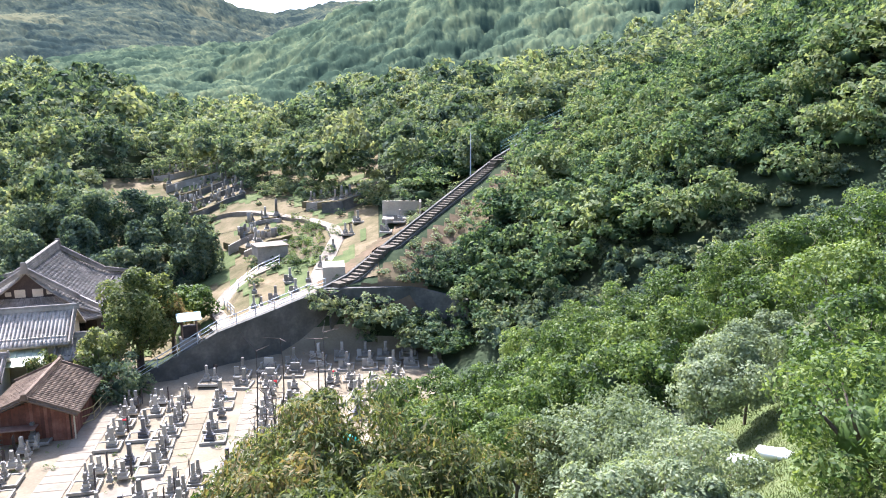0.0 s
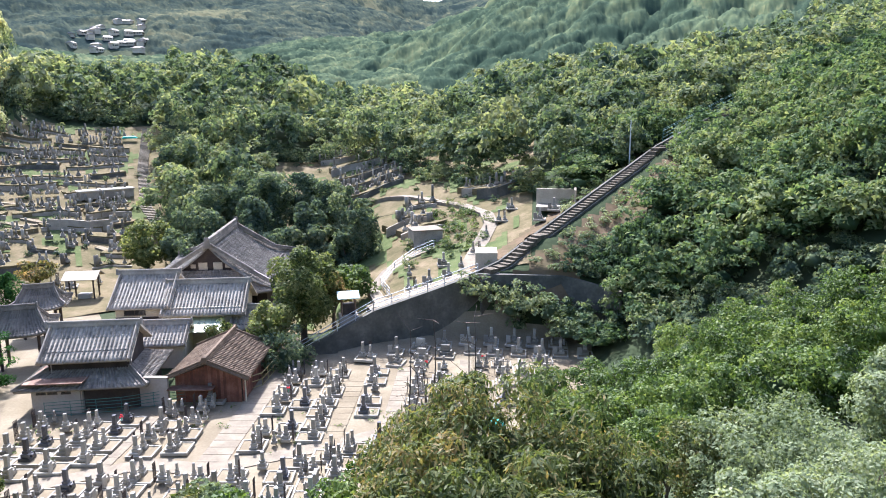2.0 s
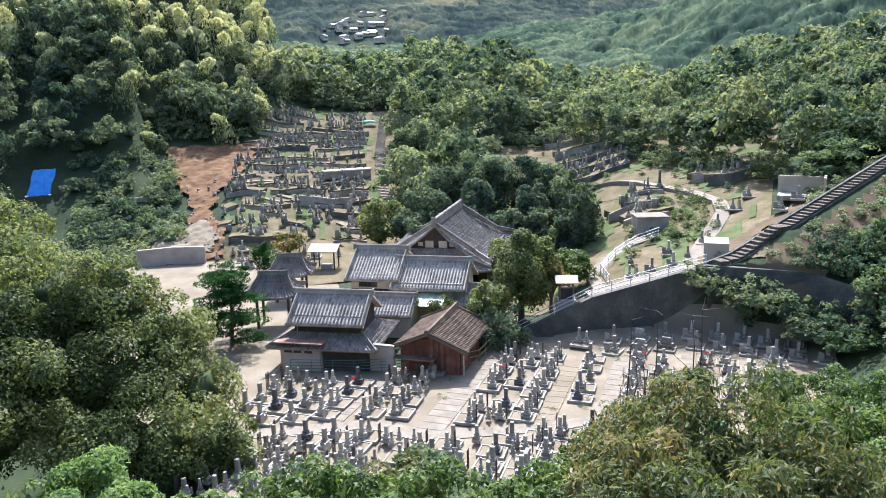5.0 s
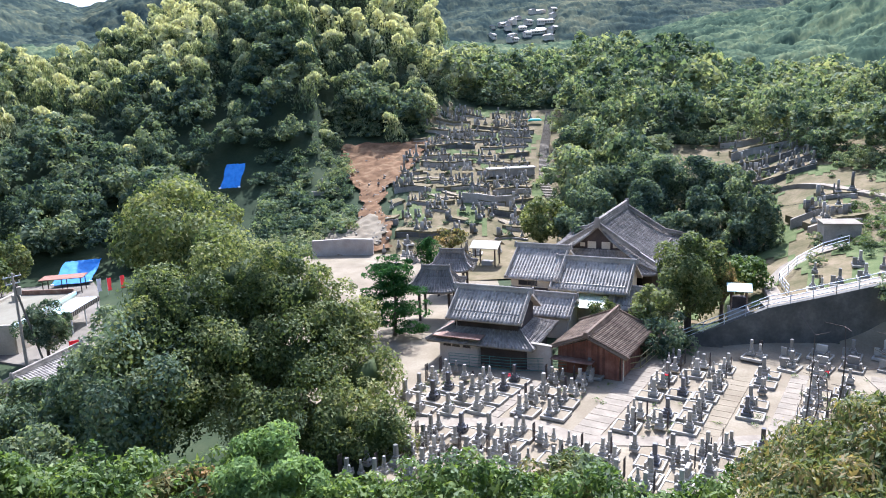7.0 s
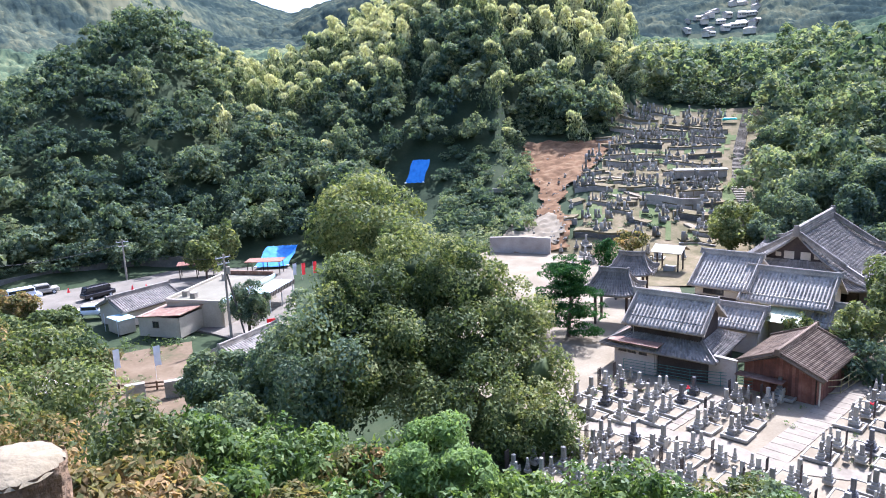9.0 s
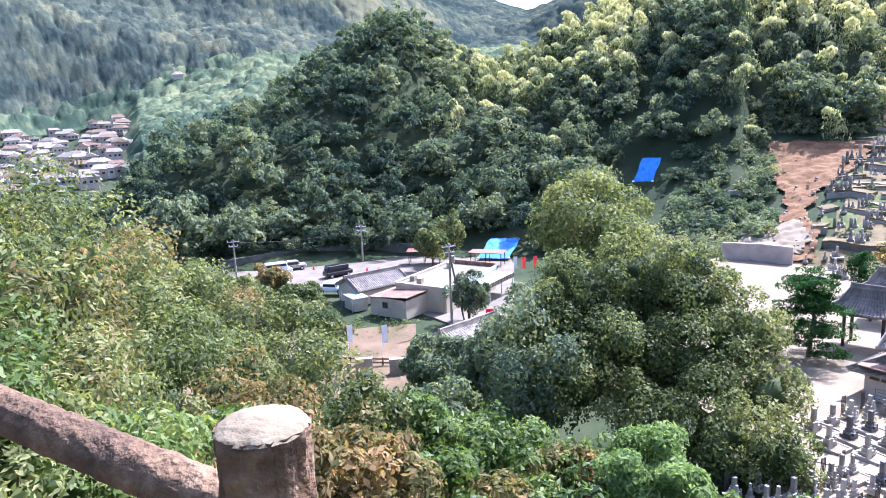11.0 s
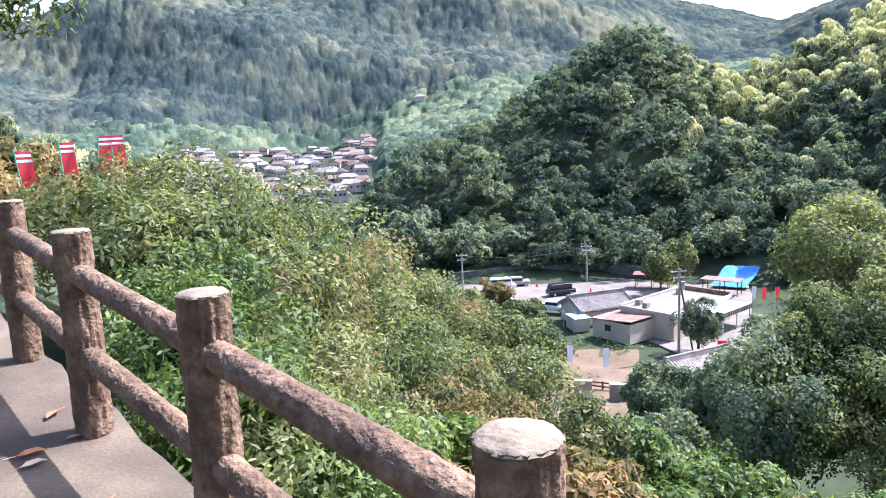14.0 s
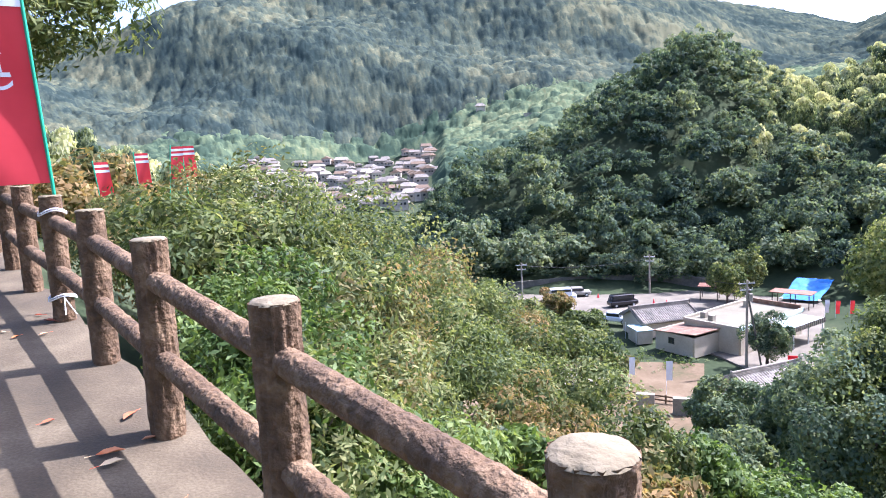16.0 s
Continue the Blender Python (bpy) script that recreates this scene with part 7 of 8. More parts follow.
for az, r, el, rad in ((13.6, 13.5, -24.0, 1.5), (9.6, 13, -21.6, 1.7), (5.4, 12.5, -22.0, 1.7), (1.4, 12, -24.0, 1.5), (11.4, 10, -27.0, 1.3), (6.6, 9.5, -27.2, 1.4), (2.2, 9.5, -28, 1.2), (-1.8, 12, -26.0, 1.2), (15.4, 11, -28.6, 1.0)):
    stand("chestnut_sapling", az, r, el, rad, M_OLIVE, "leafy sapling with drooping glossy olive-brown leaves", 6000, 0.075, "saplings below the lookout", tall=rad * 0.85, core=0.66, slim=0.3, hang=1.6, trunk=0.05)
bare = thing("bare_sapling", on(*at(12.6, 14).xy), "thin leafless sapling with twisting dead vines", "tree")
bm = bmesh.new()
bg = random.Random(3)
bh = EYE + 14 * math.tan(radians(-16.5)) - float(land(*at(12.6, 14).xy))
for k in range(7):
    p = Vector((bg.uniform(-0.7, 0.7), bg.uniform(-0.4, 0.4), 0))
    top_z = bh * bg.uniform(0.6, 1.0)
    n = 9
    for i in range(n):
        q = p + Vector((bg.uniform(-0.09, 0.09), bg.uniform(-0.09, 0.09), top_z / n))
        tube(bm, p, q, 0.03 * (1 - i / n) + 0.006, n=5, caps=False)
        if i > 3:
            for _ in range(2):
                d = Vector((bg.uniform(-0.5, 0.5), bg.uniform(-0.5, 0.5), bg.uniform(-0.1, 0.4)))
                tube(bm, q, q + d, 0.009, 0.003, n=4, caps=False)
        p = q
part("branch_tangle", bm, M_BARK, bare)

# ---- scrub under the lookout ----
LOW = [(17.5, 15, -27.5, 1.2, M_CITRUS), (21.0, 14.5, -29.6, 1.3, M_CITRUS), (25.0, 14, -30.6, 1.3, M_CITRUS), (29.5, 15, -30.0, 1.3, M_CITRUS), (33.0, 16, -28.8, 1.2, M_OLIVE), (31.0, 17, -28.0, 0.9, M_PALE), (36.5, 13, -28.6, 1.1, M_CITRUS), (41.5, 13.5, -28.6, 1.2, M_CITRUS), (46.0, 14, -30.0, 1.2, M_CITRUS), (50.5, 14, -29.2, 1.1, M_CITRUS), (53.5, 15, -29.0, 1.0, M_CITRUS), (61.5, 14.5, -26.6, 1.2, M_CITRUS), (64.6, 14.5, -26.9, 1.1, M_DRY), (68.4, 15, -25.2, 1.3, M_CITRUS), (72.0, 15.5, -24.0, 1.4, M_CITRUS), (75.5, 16, -23.4, 1.4, M_CITRUS), (79.0, 16, -22.4, 1.4, M_CITRUS), (82.4, 15, -20.6, 1.4, M_OLIVE), (67.0, 11, -29.5, 0.9, M_CITRUS), (71.5, 10.5, -28.6, 1.0, M_DRY), (76.0, 10, -27.4, 1.0, M_CITRUS), (80.0, 9.5, -26.4, 1.0, M_DRY), (84.0, 9, -25.4, 1.0, M_DRY), (88.0, 8.5, -24.6, 0.9, M_DRY), (91.5, 8.5, -23.0, 0.9, M_CITRUS), (57.0, 11, -30.5, 0.9, M_CITRUS), (62.5, 11, -30.2, 0.9, M_CITRUS), (52.0, 11, -31.5, 0.9, M_OLIVE)]
for az, r, el, rad, m in LOW:
    stand("slope_shrub", az, r, el, rad, m, "leafy shrub on the steep slope under the lookout", 3400, 0.08, "shrubs under the lookout", tall=rad * 0.85, core=0.7, slim=0.45, trunk=0.05, category="shrub")
stand("fern_leaved_shrub", 57.4, 14, -25.6, 1.2, M_FERN, "pale green shrub with layered feathery leaves", 10000, 0.08, tall=0.8, core=0.35, slim=0.3, category="shrub")
SIDE = [(86.5, 19, -16.6, 1.7, M_OLIVE), (89.5, 20, -14.8, 1.8, M_OLIVE), (92.0, 23, -12.8, 1.9, M_DRY), (94.5, 24, -10.6, 1.9, M_OLIVE), (97.0, 22, -9.6, 2.0, M_CAMPHOR), (98.0, 28, -8.0, 1.9, M_DRY), (100.5, 18, -7.8, 1.9, M_OLIVE), (103.4, 16, -5.6, 1.9, M_CAMPHOR), (106.0, 14, -3.6, 1.9, M_OLIVE), (108.8, 13, -2.2, 1.8, M_OLIVE), (111.6, 12, -0.6, 1.7, M_OLIVE), (114.6, 12, 0.3, 1.6, M_OLIVE), (117.4, 13, -1.6, 1.4, M_OLIVE), (120.4, 15, -2.6, 1.2, M_OLIVE),
        (93.0, 14, -16.5, 1.4, M_CAMPHOR), (96.5, 13.5, -13.8, 1.5, M_CITRUS), (100.0, 12, -11.4, 1.5, M_CAMPHOR), (103.6, 10.5, -9.2, 1.4, M_OLIVE), (107.0, 9.5, -7.0, 1.3, M_OLIVE), (110.4, 9, -4.8, 1.3, M_OLIVE), (113.6, 9, -3.4, 1.2, M_OLIVE), (116.6, 9.5, -2.4, 1.1, M_OLIVE), (99.0, 8.5, -17.6, 1.0, M_CAMPHOR), (103.0, 7.5, -15.4, 1.0, M_OLIVE), (106.6, 6.8, -13.4, 0.95, M_CITRUS), (110.0, 6.4, -11.0, 0.9, M_CITRUS), (113.2, 6.6, -9.0, 0.85, M_CITRUS), (95.6, 6.6, -24.0, 0.8, M_CITRUS), (99.6, 5.8, -22.8, 0.75, M_CITRUS), (103.4, 5.2, -20.6, 0.75, M_CITRUS), (107.2, 5.0, -17.6, 0.7, M_CITRUS), (111.0, 5.0, -14.6, 0.65, M_CITRUS), (90, 12, -19.5, 1.1, M_OLIVE)]
for i, (az, r, el, rad, m) in enumerate(SIDE):
    m = (M_CAMPHOR, M_OLIVE, M_DRY, M_CAMPHOR, M_OLIVE)[i % 5] if m is M_OLIVE or i % 3 == 0 else m
    stand("hillside_shrub", az, r, el, rad, m, "thick leafy shrub just outside the log fence" if r < 10 else "tall leafy shrub with small glossy leaves below the path", 5200 if r < 12 else 5000, 0.038 if r < 9 else (0.052 if r < 16 else 0.072), "shrubs outside the fence", tall=rad * 0.9, core=0.72, slim=0.42, trunk=0.05, category="shrub", lumps=24)
dead = thing("dead_brush", on(*at(90.5, 9.2).xy, 0.1), "tangle of grey dead twigs on the slope", "brush")
bm = bmesh.new()
for _ in range(60):
    a = bg.uniform(0, 6.28)
    p = Vector((bg.uniform(-0.5, 0.5), bg.uniform(-0.5, 0.5), 0))
    q = p + Vector((math.cos(a) * 0.5, math.sin(a) * 0.5, bg.uniform(0.2, 0.8)))
    tube(bm, p, q, 0.012, 0.004, n=4, caps=False)
    tube(bm, q, q + Vector((bg.uniform(-0.3, 0.3), bg.uniform(-0.3, 0.3), bg.uniform(-0.1, 0.3))), 0.005, 0.002, n=4, caps=False)
part("twigs", bm, M_TAN, dead)
spots, tones = spread_trees(112, 131, 34, 62, 3.2, lambda az, r, x, y: True, (1.1, 1.6), (1.8, 2.6), 1.3, 0.2)
spots = [(x, y, EYE + math.hypot(x, y) * math.tan(radians(0.4 + 3.4 * (math.degrees(math.atan2(-x, y)) - 112) / 12 * (0.5 if math.hypot(x, y) < 45 else 1.0))) - r * st * 0.9, r, st) for x, y, z, r, st in spots]
forest("path_bamboo", spots, plumes, M_BAMBOO, "yellow-green bamboo grove beside the path", tones, 0.35)
for az, r, el, rad in ((124.5, 24, 0.6, 2.4), (127.5, 21, 1.6, 2.2), (121.5, 27, -0.4, 1.8)):
    stand("rusty_shrub", az, r, el, rad, M_DRY, "rust-coloured autumn shrub by the path", 4500, 0.11, "autumn shrubs", tall=rad * 0.8, category="shrub")
over = thing("overhanging_tree", on(*at(134, 9).xy), "evergreen tree whose branch hangs over the path", "tree")
ob_ = Vector(over.matrix_basis.translation)
bm = bmesh.new()
lim = [Vector((0, 0, -0.2)), Vector((0.1, 0.2, 2.2)), at(128, 9, 24.6) - ob_, at(123, 9.2, 24.3) - ob_, at(119.5, 9.6, 24.4) - ob_]
for i, (p, q) in enumerate(zip(lim[:-1], lim[1:])):
    tube(bm, p, q, 0.16 - 0.035 * i, 0.125 - 0.035 * i, 8)
part("trunk", bm, M_BARK, over)
for az, r, z, rx, rz, n in ((126.5, 9, 23.7, 1.25, 0.95, 8000), (123.4, 9.2, 24.0, 0.85, 0.55, 4200), (120.6, 9.5, 24.35, 0.6, 0.3, 1800), (128.5, 9, 24.9, 1.3, 0.7, 4000)):
    s = seed()
    v, q, t = blades(*cloud(n, (rx, rx, rz), 26, 0.055, s), s, 0.35, 0.5)
    shell("leaf_spray", v + np.array(at(az, r, z) - ob_), q, M_CAMPHOR, over, tone=t)


# ---- the path and its log-shaped fence ----
FENCE = []
for az, r, top in ((62, 1.30, -0.64), (85.6, 1.29, -0.57), (110.6, 2.52, -0.50), (119.2, 3.82, -0.385), (122.9, 5.15, -0.30), (125.2, 6.5, -0.245), (126.9, 7.9, -0.19), (127.9, 9.3, -0.13), (128.8, 10.7, -0.06), (129.5, 12.1, 0.0)):
    p = at(az, r)
    FENCE.append(Vector((p.x, p.y, EYE + top)))
FENCE[0] = FENCE[1] + (FENCE[1] - FENCE[2]).normalized() * 1.3 - Vector((0, 0, 0.02))
FLOORS = [p.z - 1.0 for p in FENCE]


def barked(name, a, b, r, parent, n=40, step=0.022, deep=0.024, grooves=12, label="", sd=0):
    """A moulded log from a to b with grooved bark."""
    a, b = Vector(a), Vector(b)
    L = (b - a).length
    m = max(4, int(L / step))
    q = (b - a).to_track_quat("Z", "Y").to_matrix()
    verts = []
    for j in range(m + 1):
        z = L * j / m
        for i in range(n):
            t = 2 * math.pi * i / n
            w = noise.noise(Vector((math.cos(t) * 2.1, math.sin(t) * 2.1, z * 2.0 + sd)))
            gr_ = noise.noise(Vector((math.cos(t) * grooves * 0.55, math.sin(t) * grooves * 0.55, z * (2.6 if deep > 0.01 else 16) + sd * 3)))
            rr = r * (1 + 0.05 * w) + deep * (0.25 - abs(gr_)) + 0.004 * noise.noise(Vector((math.cos(t) * 9, math.sin(t) * 9, z * 40 + sd)))
            verts.append(a + q @ Vector((rr * math.cos(t), rr * math.sin(t), z)))
    quads = [(j * n + i, j * n + (i + 1) % n, (j + 1) * n + (i + 1) % n, (j + 1) * n + i) for j in range(m) for i in range(n)]
    return shell(name, np.array(verts), np.array(quads), M_LOG, parent, label, smooth=True)


fence = thing("log_fence", (FENCE[1].x, FENCE[1].y, FLOORS[1]), "brown moulded-concrete log fence with two rails along the path", "fence")
fo = Vector((FENCE[1].x, FENCE[1].y, FLOORS[1]))
for k, (p, fz) in enumerate(zip(FENCE, FLOORS)):
    near = k in (1, 2, 3)
    post = barked("post", Vector((p.x, p.y, fz - 0.15)) - fo, p - fo, 0.084, fence, 56 if near else 30, 0.014 if near else 0.03, sd=k * 7)
    bm = bmesh.new()
    n = 40
    rim, mid_, c = [], [], bm.verts.new(p - fo + Vector((0, 0, 0.006)))
    for i in range(n):
        t = 2 * math.pi * i / n
        w = 0.003 * noise.noise(Vector((math.cos(t) * 5, math.sin(t) * 5, k)))
        rim.append(bm.verts.new(p - fo + Vector((0.087 * math.cos(t), 0.087 * math.sin(t), -0.006 + w))))
        mid_.append(bm.verts.new(p - fo + Vector((0.078 * math.cos(t), 0.078 * math.sin(t), 0.005 + w))))
    for i in range(n):
        j = (i + 1) % n
        bm.faces.new((rim[i], rim[j], mid_[j], mid_[i]))
        bm.faces.new((mid_[i], mid_[j], c))
    part("cut_end", bm, M_LOGEND, post, "buff cut log end", smooth=True)
for k, (p, q) in enumerate(zip(FENCE[:-1], FENCE[1:])):
    d = (q - p).normalized() * 0.07
    near = k in (0, 1, 2)
    for h in (0.2, 0.6):
        up = Vector((0, 0, h))
        barked("rail", p - up + d - fo, q - up - d - fo, 0.053, fence, 44 if near else 24, 0.012 if near else 0.03, 0.0099, 8, sd=k * 11 + h * 10)

bm = bmesh.new()
edge_dir = (FENCE[4] - FENCE[1]).to_2d().normalized()
out_n = Vector((edge_dir.y, -edge_dir.x))
if out_n.dot(Vector((FENCE[1].x, FENCE[1].y))) < 0:
    out_n = -out_n
line = [(FENCE[0] - (FENCE[1] - FENCE[0]) * 0.8, FLOORS[0] - 0.25)] + list(zip(FENCE, FLOORS)) + [(FENCE[-1] + (FENCE[-1] - FENCE[-2]) * 6, FLOORS[-1] + 0.5)]
fine_line = []
for (p, z), (q, w) in zip(line[:-1], line[1:]):
    n = max(2, int((q - p).length / 0.2))
    fine_line += [(p.lerp(q, i / n), z + (w - z) * i / n) for i in range(n)]
kerb_rows, path_rows = [], []
kbm = bmesh.new()
for i, (p, z) in enumerate(fine_line):
    ww = 0.1 * noise.noise(Vector((i * 0.35, 0, 0))) + 0.07 * noise.noise(Vector((i * 1.3, 4, 0)))
    e = Vector((p.x, p.y)) + out_n * (0.13 + ww)
    inner = Vector((p.x, p.y)) + out_n * 0.06
    far = Vector((p.x, p.y)) - out_n * 3.2
    path_rows.append([bm.verts.new((inner.x, inner.y, z)), bm.verts.new((far.x, far.y, z + 0.02))])
    kerb_rows.append([kbm.verts.new((inner.x, inner.y, z)), kbm.verts.new((e.x, e.y, z - 0.004 + ww * 0.1)), kbm.verts.new((e.x + out_n.x * 0.02, e.y + out_n.y * 0.02, z - 0.5))])
for r, s in zip(path_rows[:-1], path_rows[1:]):
    bm.faces.new((r[0], r[1], s[1], s[0]))
for r, s in zip(kerb_rows[:-1], kerb_rows[1:]):
    for i in range(2):
        kbm.faces.new((r[i], s[i], s[i + 1], r[i + 1]))
for b_ in (bm, kbm):
    bmesh.ops.recalc_face_normals(b_, faces=b_.faces)
tagged(part("path", bm, M_PATH), "grey exposed-aggregate concrete footpath with fallen leaves", "path", kind="structure")
tagged(part("path_edge", kbm, M_PATH), "rough broken mortar edge of the footpath", "kerb", kind="structure")


def on_path(s, w):
    """A place on the path: s metres along from the second post, w metres in from the fence."""
    d = 0
    for (p, z), (q, y) in zip(line[2:-1], line[3:]):
        L = (q - p).length
        if s <= d + L:
            t = (s - d) / L
            v = p.lerp(q, t)
            return Vector((v.x - out_n.x * w, v.y - out_n.y * w, z + (y - z) * t + 0.012))
        d += L
    return Vector((p.x, p.y, z))


lg = random.Random(21)
for i in range(44):
    s, w = lg.uniform(1.4, 9), lg.uniform(0.05, 1.5)
    lf_ = thing("fallen_leaf", on_path(s, w), "curled red-brown fallen leaf on the path", "leaf", "fallen leaves", lg.uniform(0, 360))
    k = lg.uniform(0.03, 0.07)
    bm = bmesh.new()
    spine = [(-1, 0, 0.1), (-0.4, 0.42, 0.25), (0.35, 0.36, 0.3), (1, 0, 0.05), (0.35, -0.36, 0.28), (-0.4, -0.42, 0.2)]
    rim = [bm.verts.new((x * k, y * k, z * k)) for x, y, z in spine]
    c = bm.verts.new((0, 0, 0.02 * k))
    for j in range(6):
        bm.faces.new((rim[j], rim[(j + 1) % 6], c))
    blade = part("blade", bm, M_LEAFRED, lf_)
    rod("stalk", (-k, 0, 0.1 * k), (-1.7 * k, 0.1 * k, 0.05 * k), 0.0016, M_LEAFRED, blade, "", 4)

# white cord round the post, tall red banner beside it
cp_ = FENCE[5]
cord = thing("cord_tie", cp_ - Vector((0, 0, 0.95)), "white cord tied round the log post", "cord")
bm = bmesh.new()
for z in (0.14, 0.155, 0.82, 0.835):
    pts = [Vector((0.101 * math.cos(t), 0.101 * math.sin(t), z + 0.02 * math.sin(t * 2))) for t in np.linspace(0, 6.283, 25)]
    for p, q in zip(pts[:-1], pts[1:]):
        tube(bm, p, q, 0.006, n=5, caps=False)
part("loop", bm, M_CORDWHITE, cord)
bm = bmesh.new()
tube(bm, (0.08, 0.07, 0.15), (0.13, 0.1, 0.02), 0.005, n=5)
tube(bm, (0.08, 0.07, 0.15), (0.02, 0.12, 0.0), 0.005, n=5)
part("loose_end", bm, M_CORDWHITE, cord)


def big_banner(foot, top, width, length, label):
    """A broad red banner with white stripes and a ring-shaped emblem, tied to a leaning pole."""
    th = thing("red_banner", foot, label, "banner", "red banners")
    foot, top = Vector(foot), Vector(top)
    rod("pole", (0, 0, 0), top - foot, 0.014, M_GREENPOLE, th, "green plastic pole", 8)
    away = Vector((-foot.x, -foot.y, 0)).normalized()
    across = Vector((-away.y, away.x, 0))
    if across.y > 0:
        across = -across
    nx, ny = 10, 30
    u, w = np.meshgrid(np.linspace(0, 1, nx + 1), np.linspace(0, 1, ny + 1), indexing="ij")
    rod_dir = (top - foot).normalized()
    P = np.array(top - foot)[None, None] - np.array(rod_dir)[None, None] * (w * length)[..., None] + np.array(across)[None, None] * (u * width)[..., None]
    P = P + np.array(away)[None, None] * (0.05 * np.sin(w * 7 + u * 2) * u)[..., None]
    q = [(i * (ny + 1) + j, (i + 1) * (ny + 1) + j, (i + 1) * (ny + 1) + j + 1, i * (ny + 1) + j + 1) for i in range(nx) for j in range(ny)]
    cl = shell("cloth", P.reshape(-1, 3), np.array(q), M_RED, th, "red cloth with white bands", smooth=True)
    off = np.array(away) * 0.006
    for j0, j1 in ((1, 3), (6, 8)):
        for sgn_ in (-1, 1):
            qs = [k for k in q if j0 <= k[0] % (ny + 1) < j1]
            shell("white_band", (P + off * sgn_).reshape(-1, 3), np.array(qs), M_CLOTH, cl, smooth=True)

    def at_cloth(a, b):
        return Vector(P[min(nx, int(round(a * nx))), min(ny, int(round(b * ny)))]) + Vector(off) * 1.5

    bm = bmesh.new()
    c, ex, ey = at_cloth(0.5, 0.5), across * 0.155, rod_dir * 0.2
    rings = [[bm.verts.new(c + ex * k * math.cos(t) + ey * k * math.sin(t)) for t in np.linspace(0, 6.283, 40, endpoint=False)] for k in (1.0, 0.86)]
    for i in range(40):
        j = (i + 1) % 40
        bm.faces.new((rings[0][i], rings[0][j], rings[1][j], rings[1][i]))
    part("ring_emblem", bm, M_CLOTH, cl)
    for dx, dz, sx, sz in ((0, 0.5, 0.5, 0.09), (-0.1, 0.1, 0.1, 0.4), (0.25, 0.05, 0.1, 0.35), (0, -0.4, 0.6, 0.09)):
        bm = bmesh.new()
        cc = c + ex * dx + ey * dz
        bm.faces.new([bm.verts.new(cc + ex * sx * a + ey * sz * b) for a, b in ((-1, -1), (1, -1), (1, 1), (-1, 1))])
        part("emblem_bar", bm, M_CLOTH, cl)
    return th


foot = at(124.6, 6.8, FLOORS[5])
big_banner(foot, at(125.6, 6.8, 23.75), 0.5, 1.9, "tall red banner with white bands on a green pole")
for az, r, el in ((121.7, 21, -0.4), (119.3, 22, 0.1), (117.6, 23, 0.5), (116.0, 24, 0.5)):
    p = at(az, r, EYE + r * math.tan(radians(el)) - 2.2)
    nobori(p, 2.4, az, M_RED, "small red and white banner beside the bending path", True, 0.34, 0.95, tg.uniform(-8, 8))
# white bags on the orchard grass
for az, r in ((-26.5, 16.5), (-24.4, 17.0), (-28.4, 24.0)):
    bag = thing("white_bag", on(*at(az, r).xy, 0.12), "crumpled white plastic sack on the grass", "bag", "white sacks", az)
    iv, fv = ICO2
    gg = np.random.default_rng(seed())
    shell("sack", iv * (0.42, 0.26, 0.14) * (0.75 + 0.5 * gg.random((len(iv), 1))) + (0, 0, 0.08), fv, M_CLOTH, bag)
    shell("flap", iv * (0.2, 0.14, 0.08) * (0.75 + 0.5 * gg.random((len(iv), 1))) + (0.4, 0.1, 0.06), fv, M_CLOTH, bag)
net = thing("green_net_bundle", on(*at(7.6, 46).xy, 0.1), "bundle of bright green netting at the graveyard edge", "net")
iv, fv = ICO2
shell("bundle", iv * (0.6, 0.5, 0.5) * (0.7 + 0.6 * np.random.default_rng(2).random((len(iv), 1))) + (0, 0, 0.4), fv, M_TEAL, net)
rod("cord", (-0.3, 0, 0.5), (0.3, 0.1, 0.6), 0.03, M_TEAL, net)


def lawn(name, az0, az1, r0, r1, n, mat, label, keep=lambda az, r: True):
    """Short blades of grass scattered over a stretch of the slope."""
    g = np.random.default_rng(seed())
    az = az0 + (az1 - az0) * g.random(n)
    r = np.sqrt(r0 * r0 + (r1 * r1 - r0 * r0) * g.random(n))
    ok = np.array([keep(a, d) for a, d in zip(az, r)])
    az, r = np.radians(az[ok]), r[ok]
    x, y = -np.sin(az) * r, np.cos(az) * r
    p = np.stack([x, y, land(x, y) + 0.08], -1)
    k = len(p)
    lean = g.normal(size=(k, 3)) * 0.5 + np.array([0, 0, 0.9])
    lean /= np.linalg.norm(lean, axis=1)[:, None]
    side = np.cross(lean, g.normal(size=(k, 3)))
    side /= np.linalg.norm(side, axis=1)[:, None]
    h = (0.05 + 0.1 * g.random(k) ** 2)[:, None]
    v = np.stack([p - side * 0.009, p + side * 0.009, p + lean * h], 1)
    tone = np.clip(0.5 + 0.2 * g.normal(size=k), 0, 1)
    tagged(shell(name, v.reshape(-1, 3), np.arange(k * 3).reshape(-1, 3), mat, label=label, tone=np.repeat(tone, 3)), category="grass", kind="stuff")


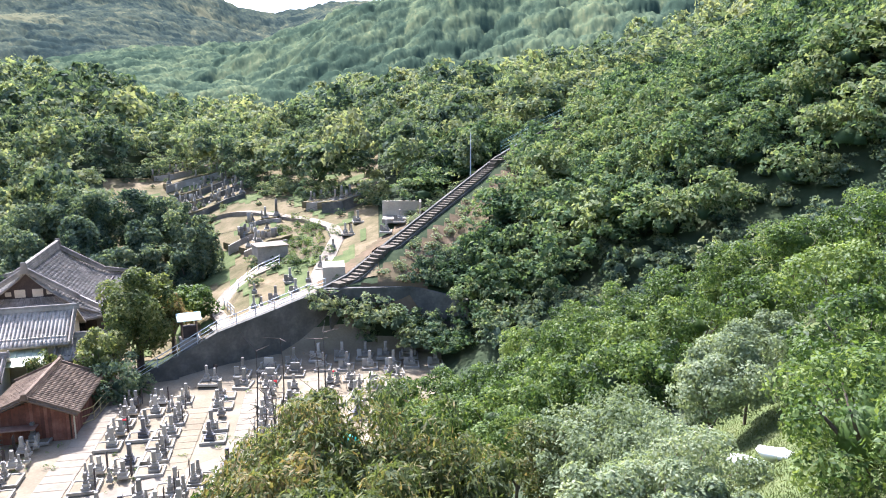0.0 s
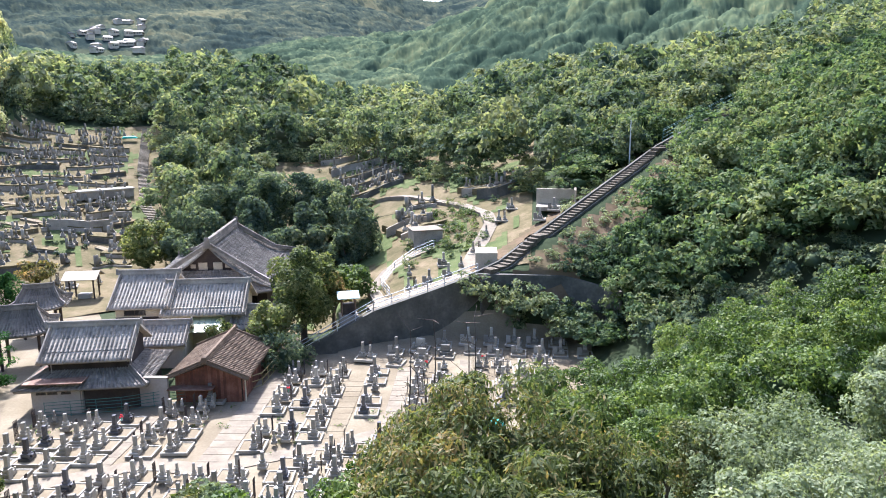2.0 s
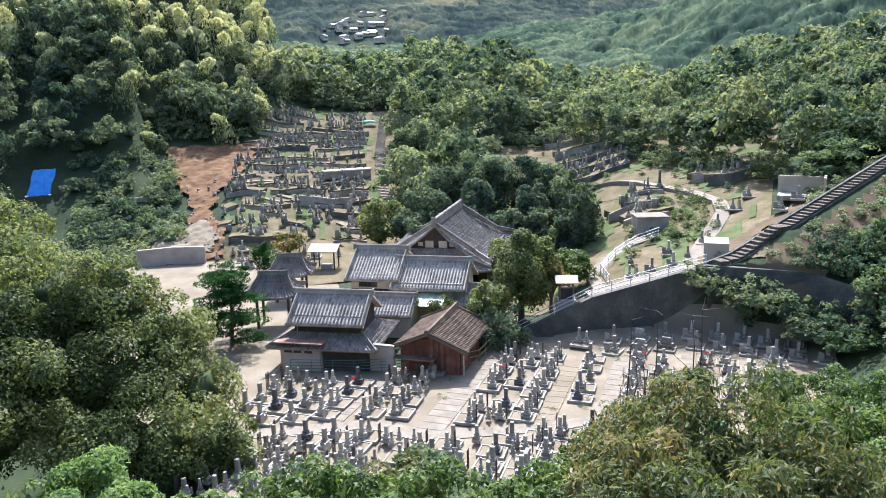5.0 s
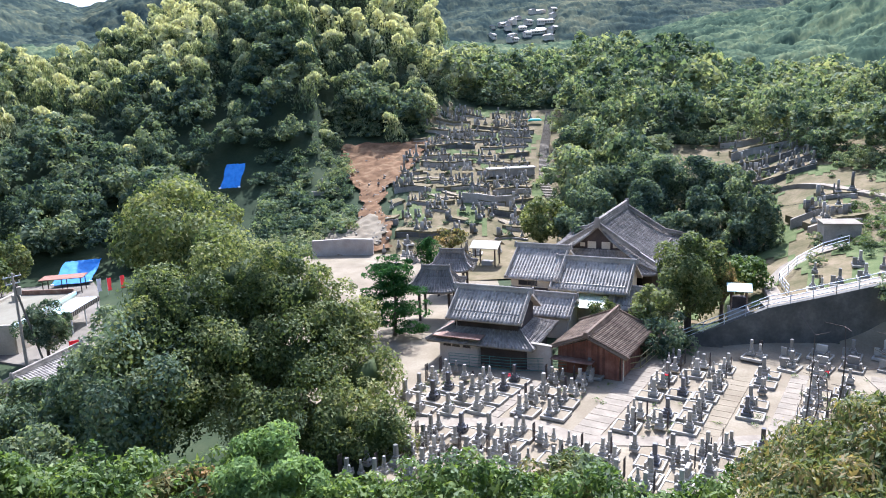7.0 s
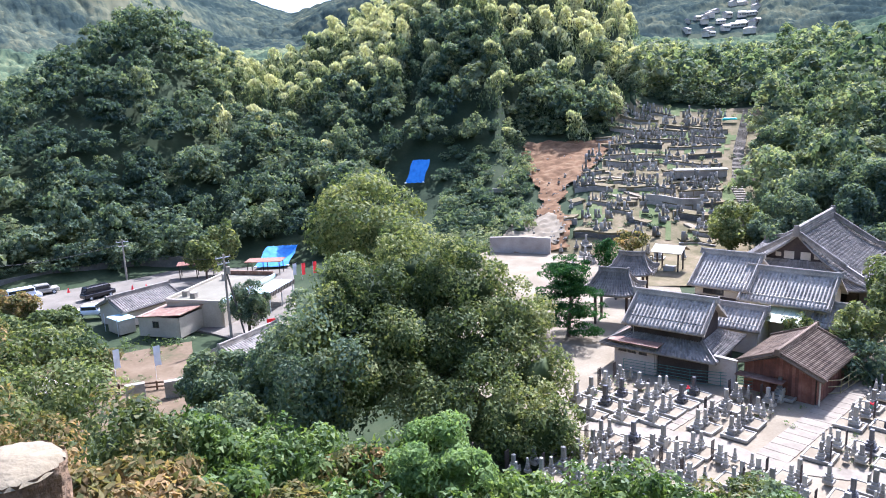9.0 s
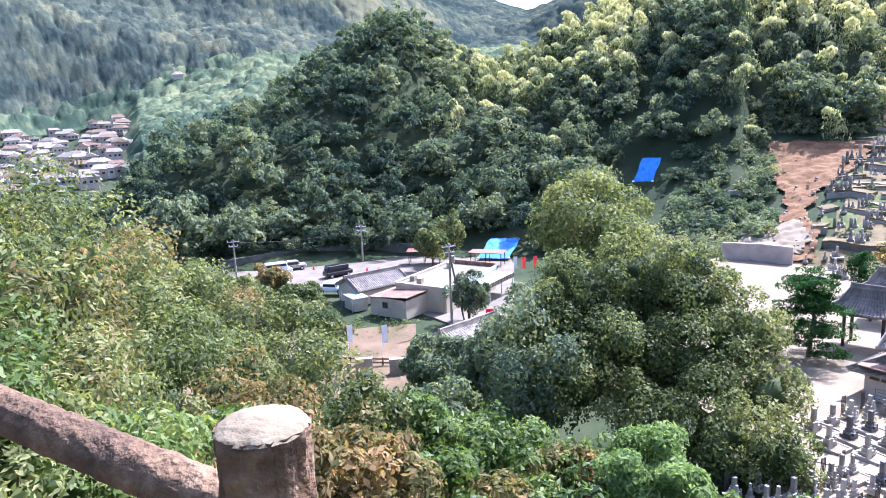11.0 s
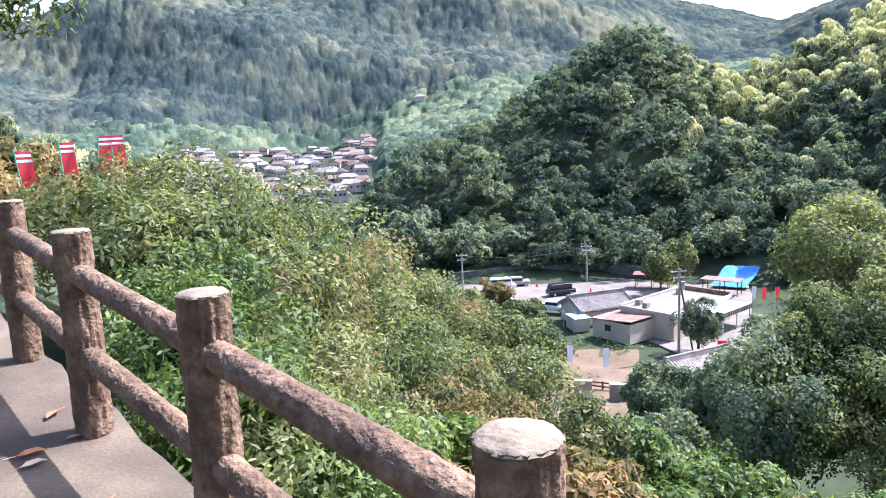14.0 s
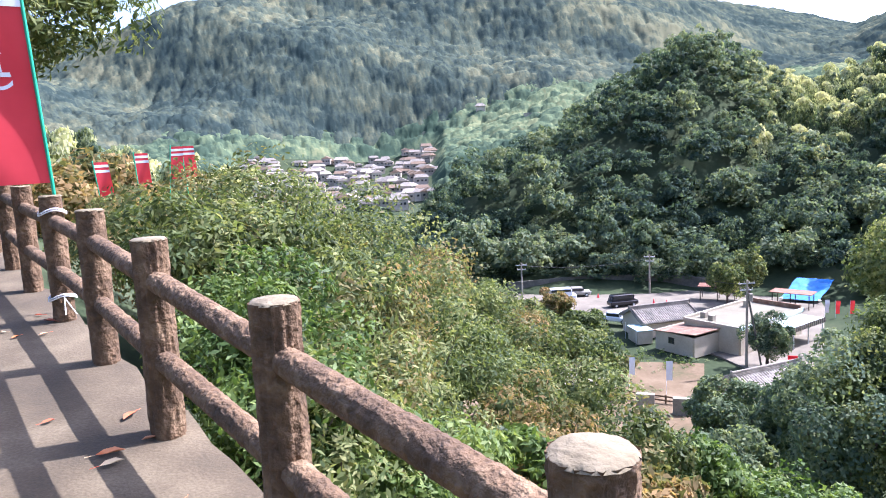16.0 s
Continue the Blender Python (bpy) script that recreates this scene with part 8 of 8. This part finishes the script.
spots, tones = spread_trees(4, 25, 92, 164, 2.6, lambda az, r, x, y: -1 < r - forest_foot(az) < 8 and seg_dist(x, y, STAIR_LINE) > 3, (1.3, 2.6), (0.7, 1.1), 0.5, 0.35)
more, tn = spread_trees(33, 52, 154, 190, 2.6, lambda az, r, x, y: -1 < r - forest_foot(az) < 8, (1.3, 2.6), (0.7, 1.1), 0.5, 0.35)
forest("wood_edge_scrub", spots + more, scrub, M_WOOD_LEAF, "leafy thicket at the edge of the wood above the graves", tones + tn, 0.4)
weedy = unit_protos(60, 4, 12, 0.2, 0.4)
lawn("lawn_grass", -34, -20, 8, 38, 42000, M_LAWN, "short mown grass between the orchard trees")
lawn("slope_grass_blades", 84, 106, 8, 38, 16000, M_LAWN, "rough sunlit grass on the slope below the fence")
spots, tones = spread_trees(76, 97, 60, 86, 1.1, lambda az, r, x, y: noise.noise(Vector((x * 0.22, y * 0.22, 4))) > 0.02, (0.16, 0.4), (0.5, 0.9), 0.4, 0.35)
forest("field_weeds", spots, weedy, M_PALE, "dry weeds growing over the fallow field", tones, 0)
spots, tones = spread_trees(74, 92, 82, 88, 1.3, lambda az, r, x, y: noise.noise(Vector((x * 0.3, y * 0.3, 7))) > -0.15 and not (az < 77), (0.3, 0.8), (0.5, 0.9), 0.45, 0.3)
forest("yard_edge_weeds", spots, weedy, M_CITRUS, "bright green weeds along the edge of the field", tones, 0.3)
spots, tones = spread_trees(73, 100, 128, 138, 2.4, lambda az, r, x, y: True, (1.0, 2.2), (0.7, 1.0), 0.45, 0.35)
forest("yard_bank_scrub", spots, edge, M_DARK, "dark creeper-covered scrub on the bank behind the yard", tones, 0.4)
spots, tones = [], []
wg = random.Random(41)
for a0, b0, n, spread in ((3.4, 4.0, 26, 1.3), (-12.5, 4.2, 22, 1.8), (-5.2, 6.8, 18, 1.5), (12.0, 12.5, 20, 1.6), (8.4, 6.5, 12, 0.7), (-13.0, 0.0, 14, 1.4)):
    for _ in range(n):
        p = plot(a0 + wg.gauss(0, spread), b0 + wg.gauss(0, spread))
        spots.append((p.x, p.y, 0.16, wg.uniform(0.12, 0.32), 0.6))
        tones.append(wg.uniform(-0.1, 0.2))
forest("grave_weeds", spots, weedy, M_CITRUS, "patches of green weeds between the kerbed graves", tones, 0)
for a, b, m in ((1.2, 9.5, M_RED), (11.4, 15.2, M_RED), (-9.2, 4.4, M_RED), (7.8, 12.6, M_CLOTH), (16.2, 16.4, M_RED), (-4.6, 4.0, M_CLOTH)):
    fl_ = thing("flower_bunch", plot(a, b, 0.62), "small bunch of cut flowers in a grave vase", "flowers", "flowers on the graves")
    for k in range(5):
        q = Vector((wg.uniform(-0.12, 0.12), wg.uniform(-0.12, 0.12), 0.32 + wg.uniform(0, 0.12)))
        rod("stem", (0, 0, 0), q, 0.008, M_GREENPOLE, fl_, "", 4)
        bm = bmesh.new()
        bmesh.ops.create_icosphere(bm, subdivisions=1, radius=0.07, matrix=Matrix.Translation(q))
        part("blossom", bm, m, fl_)
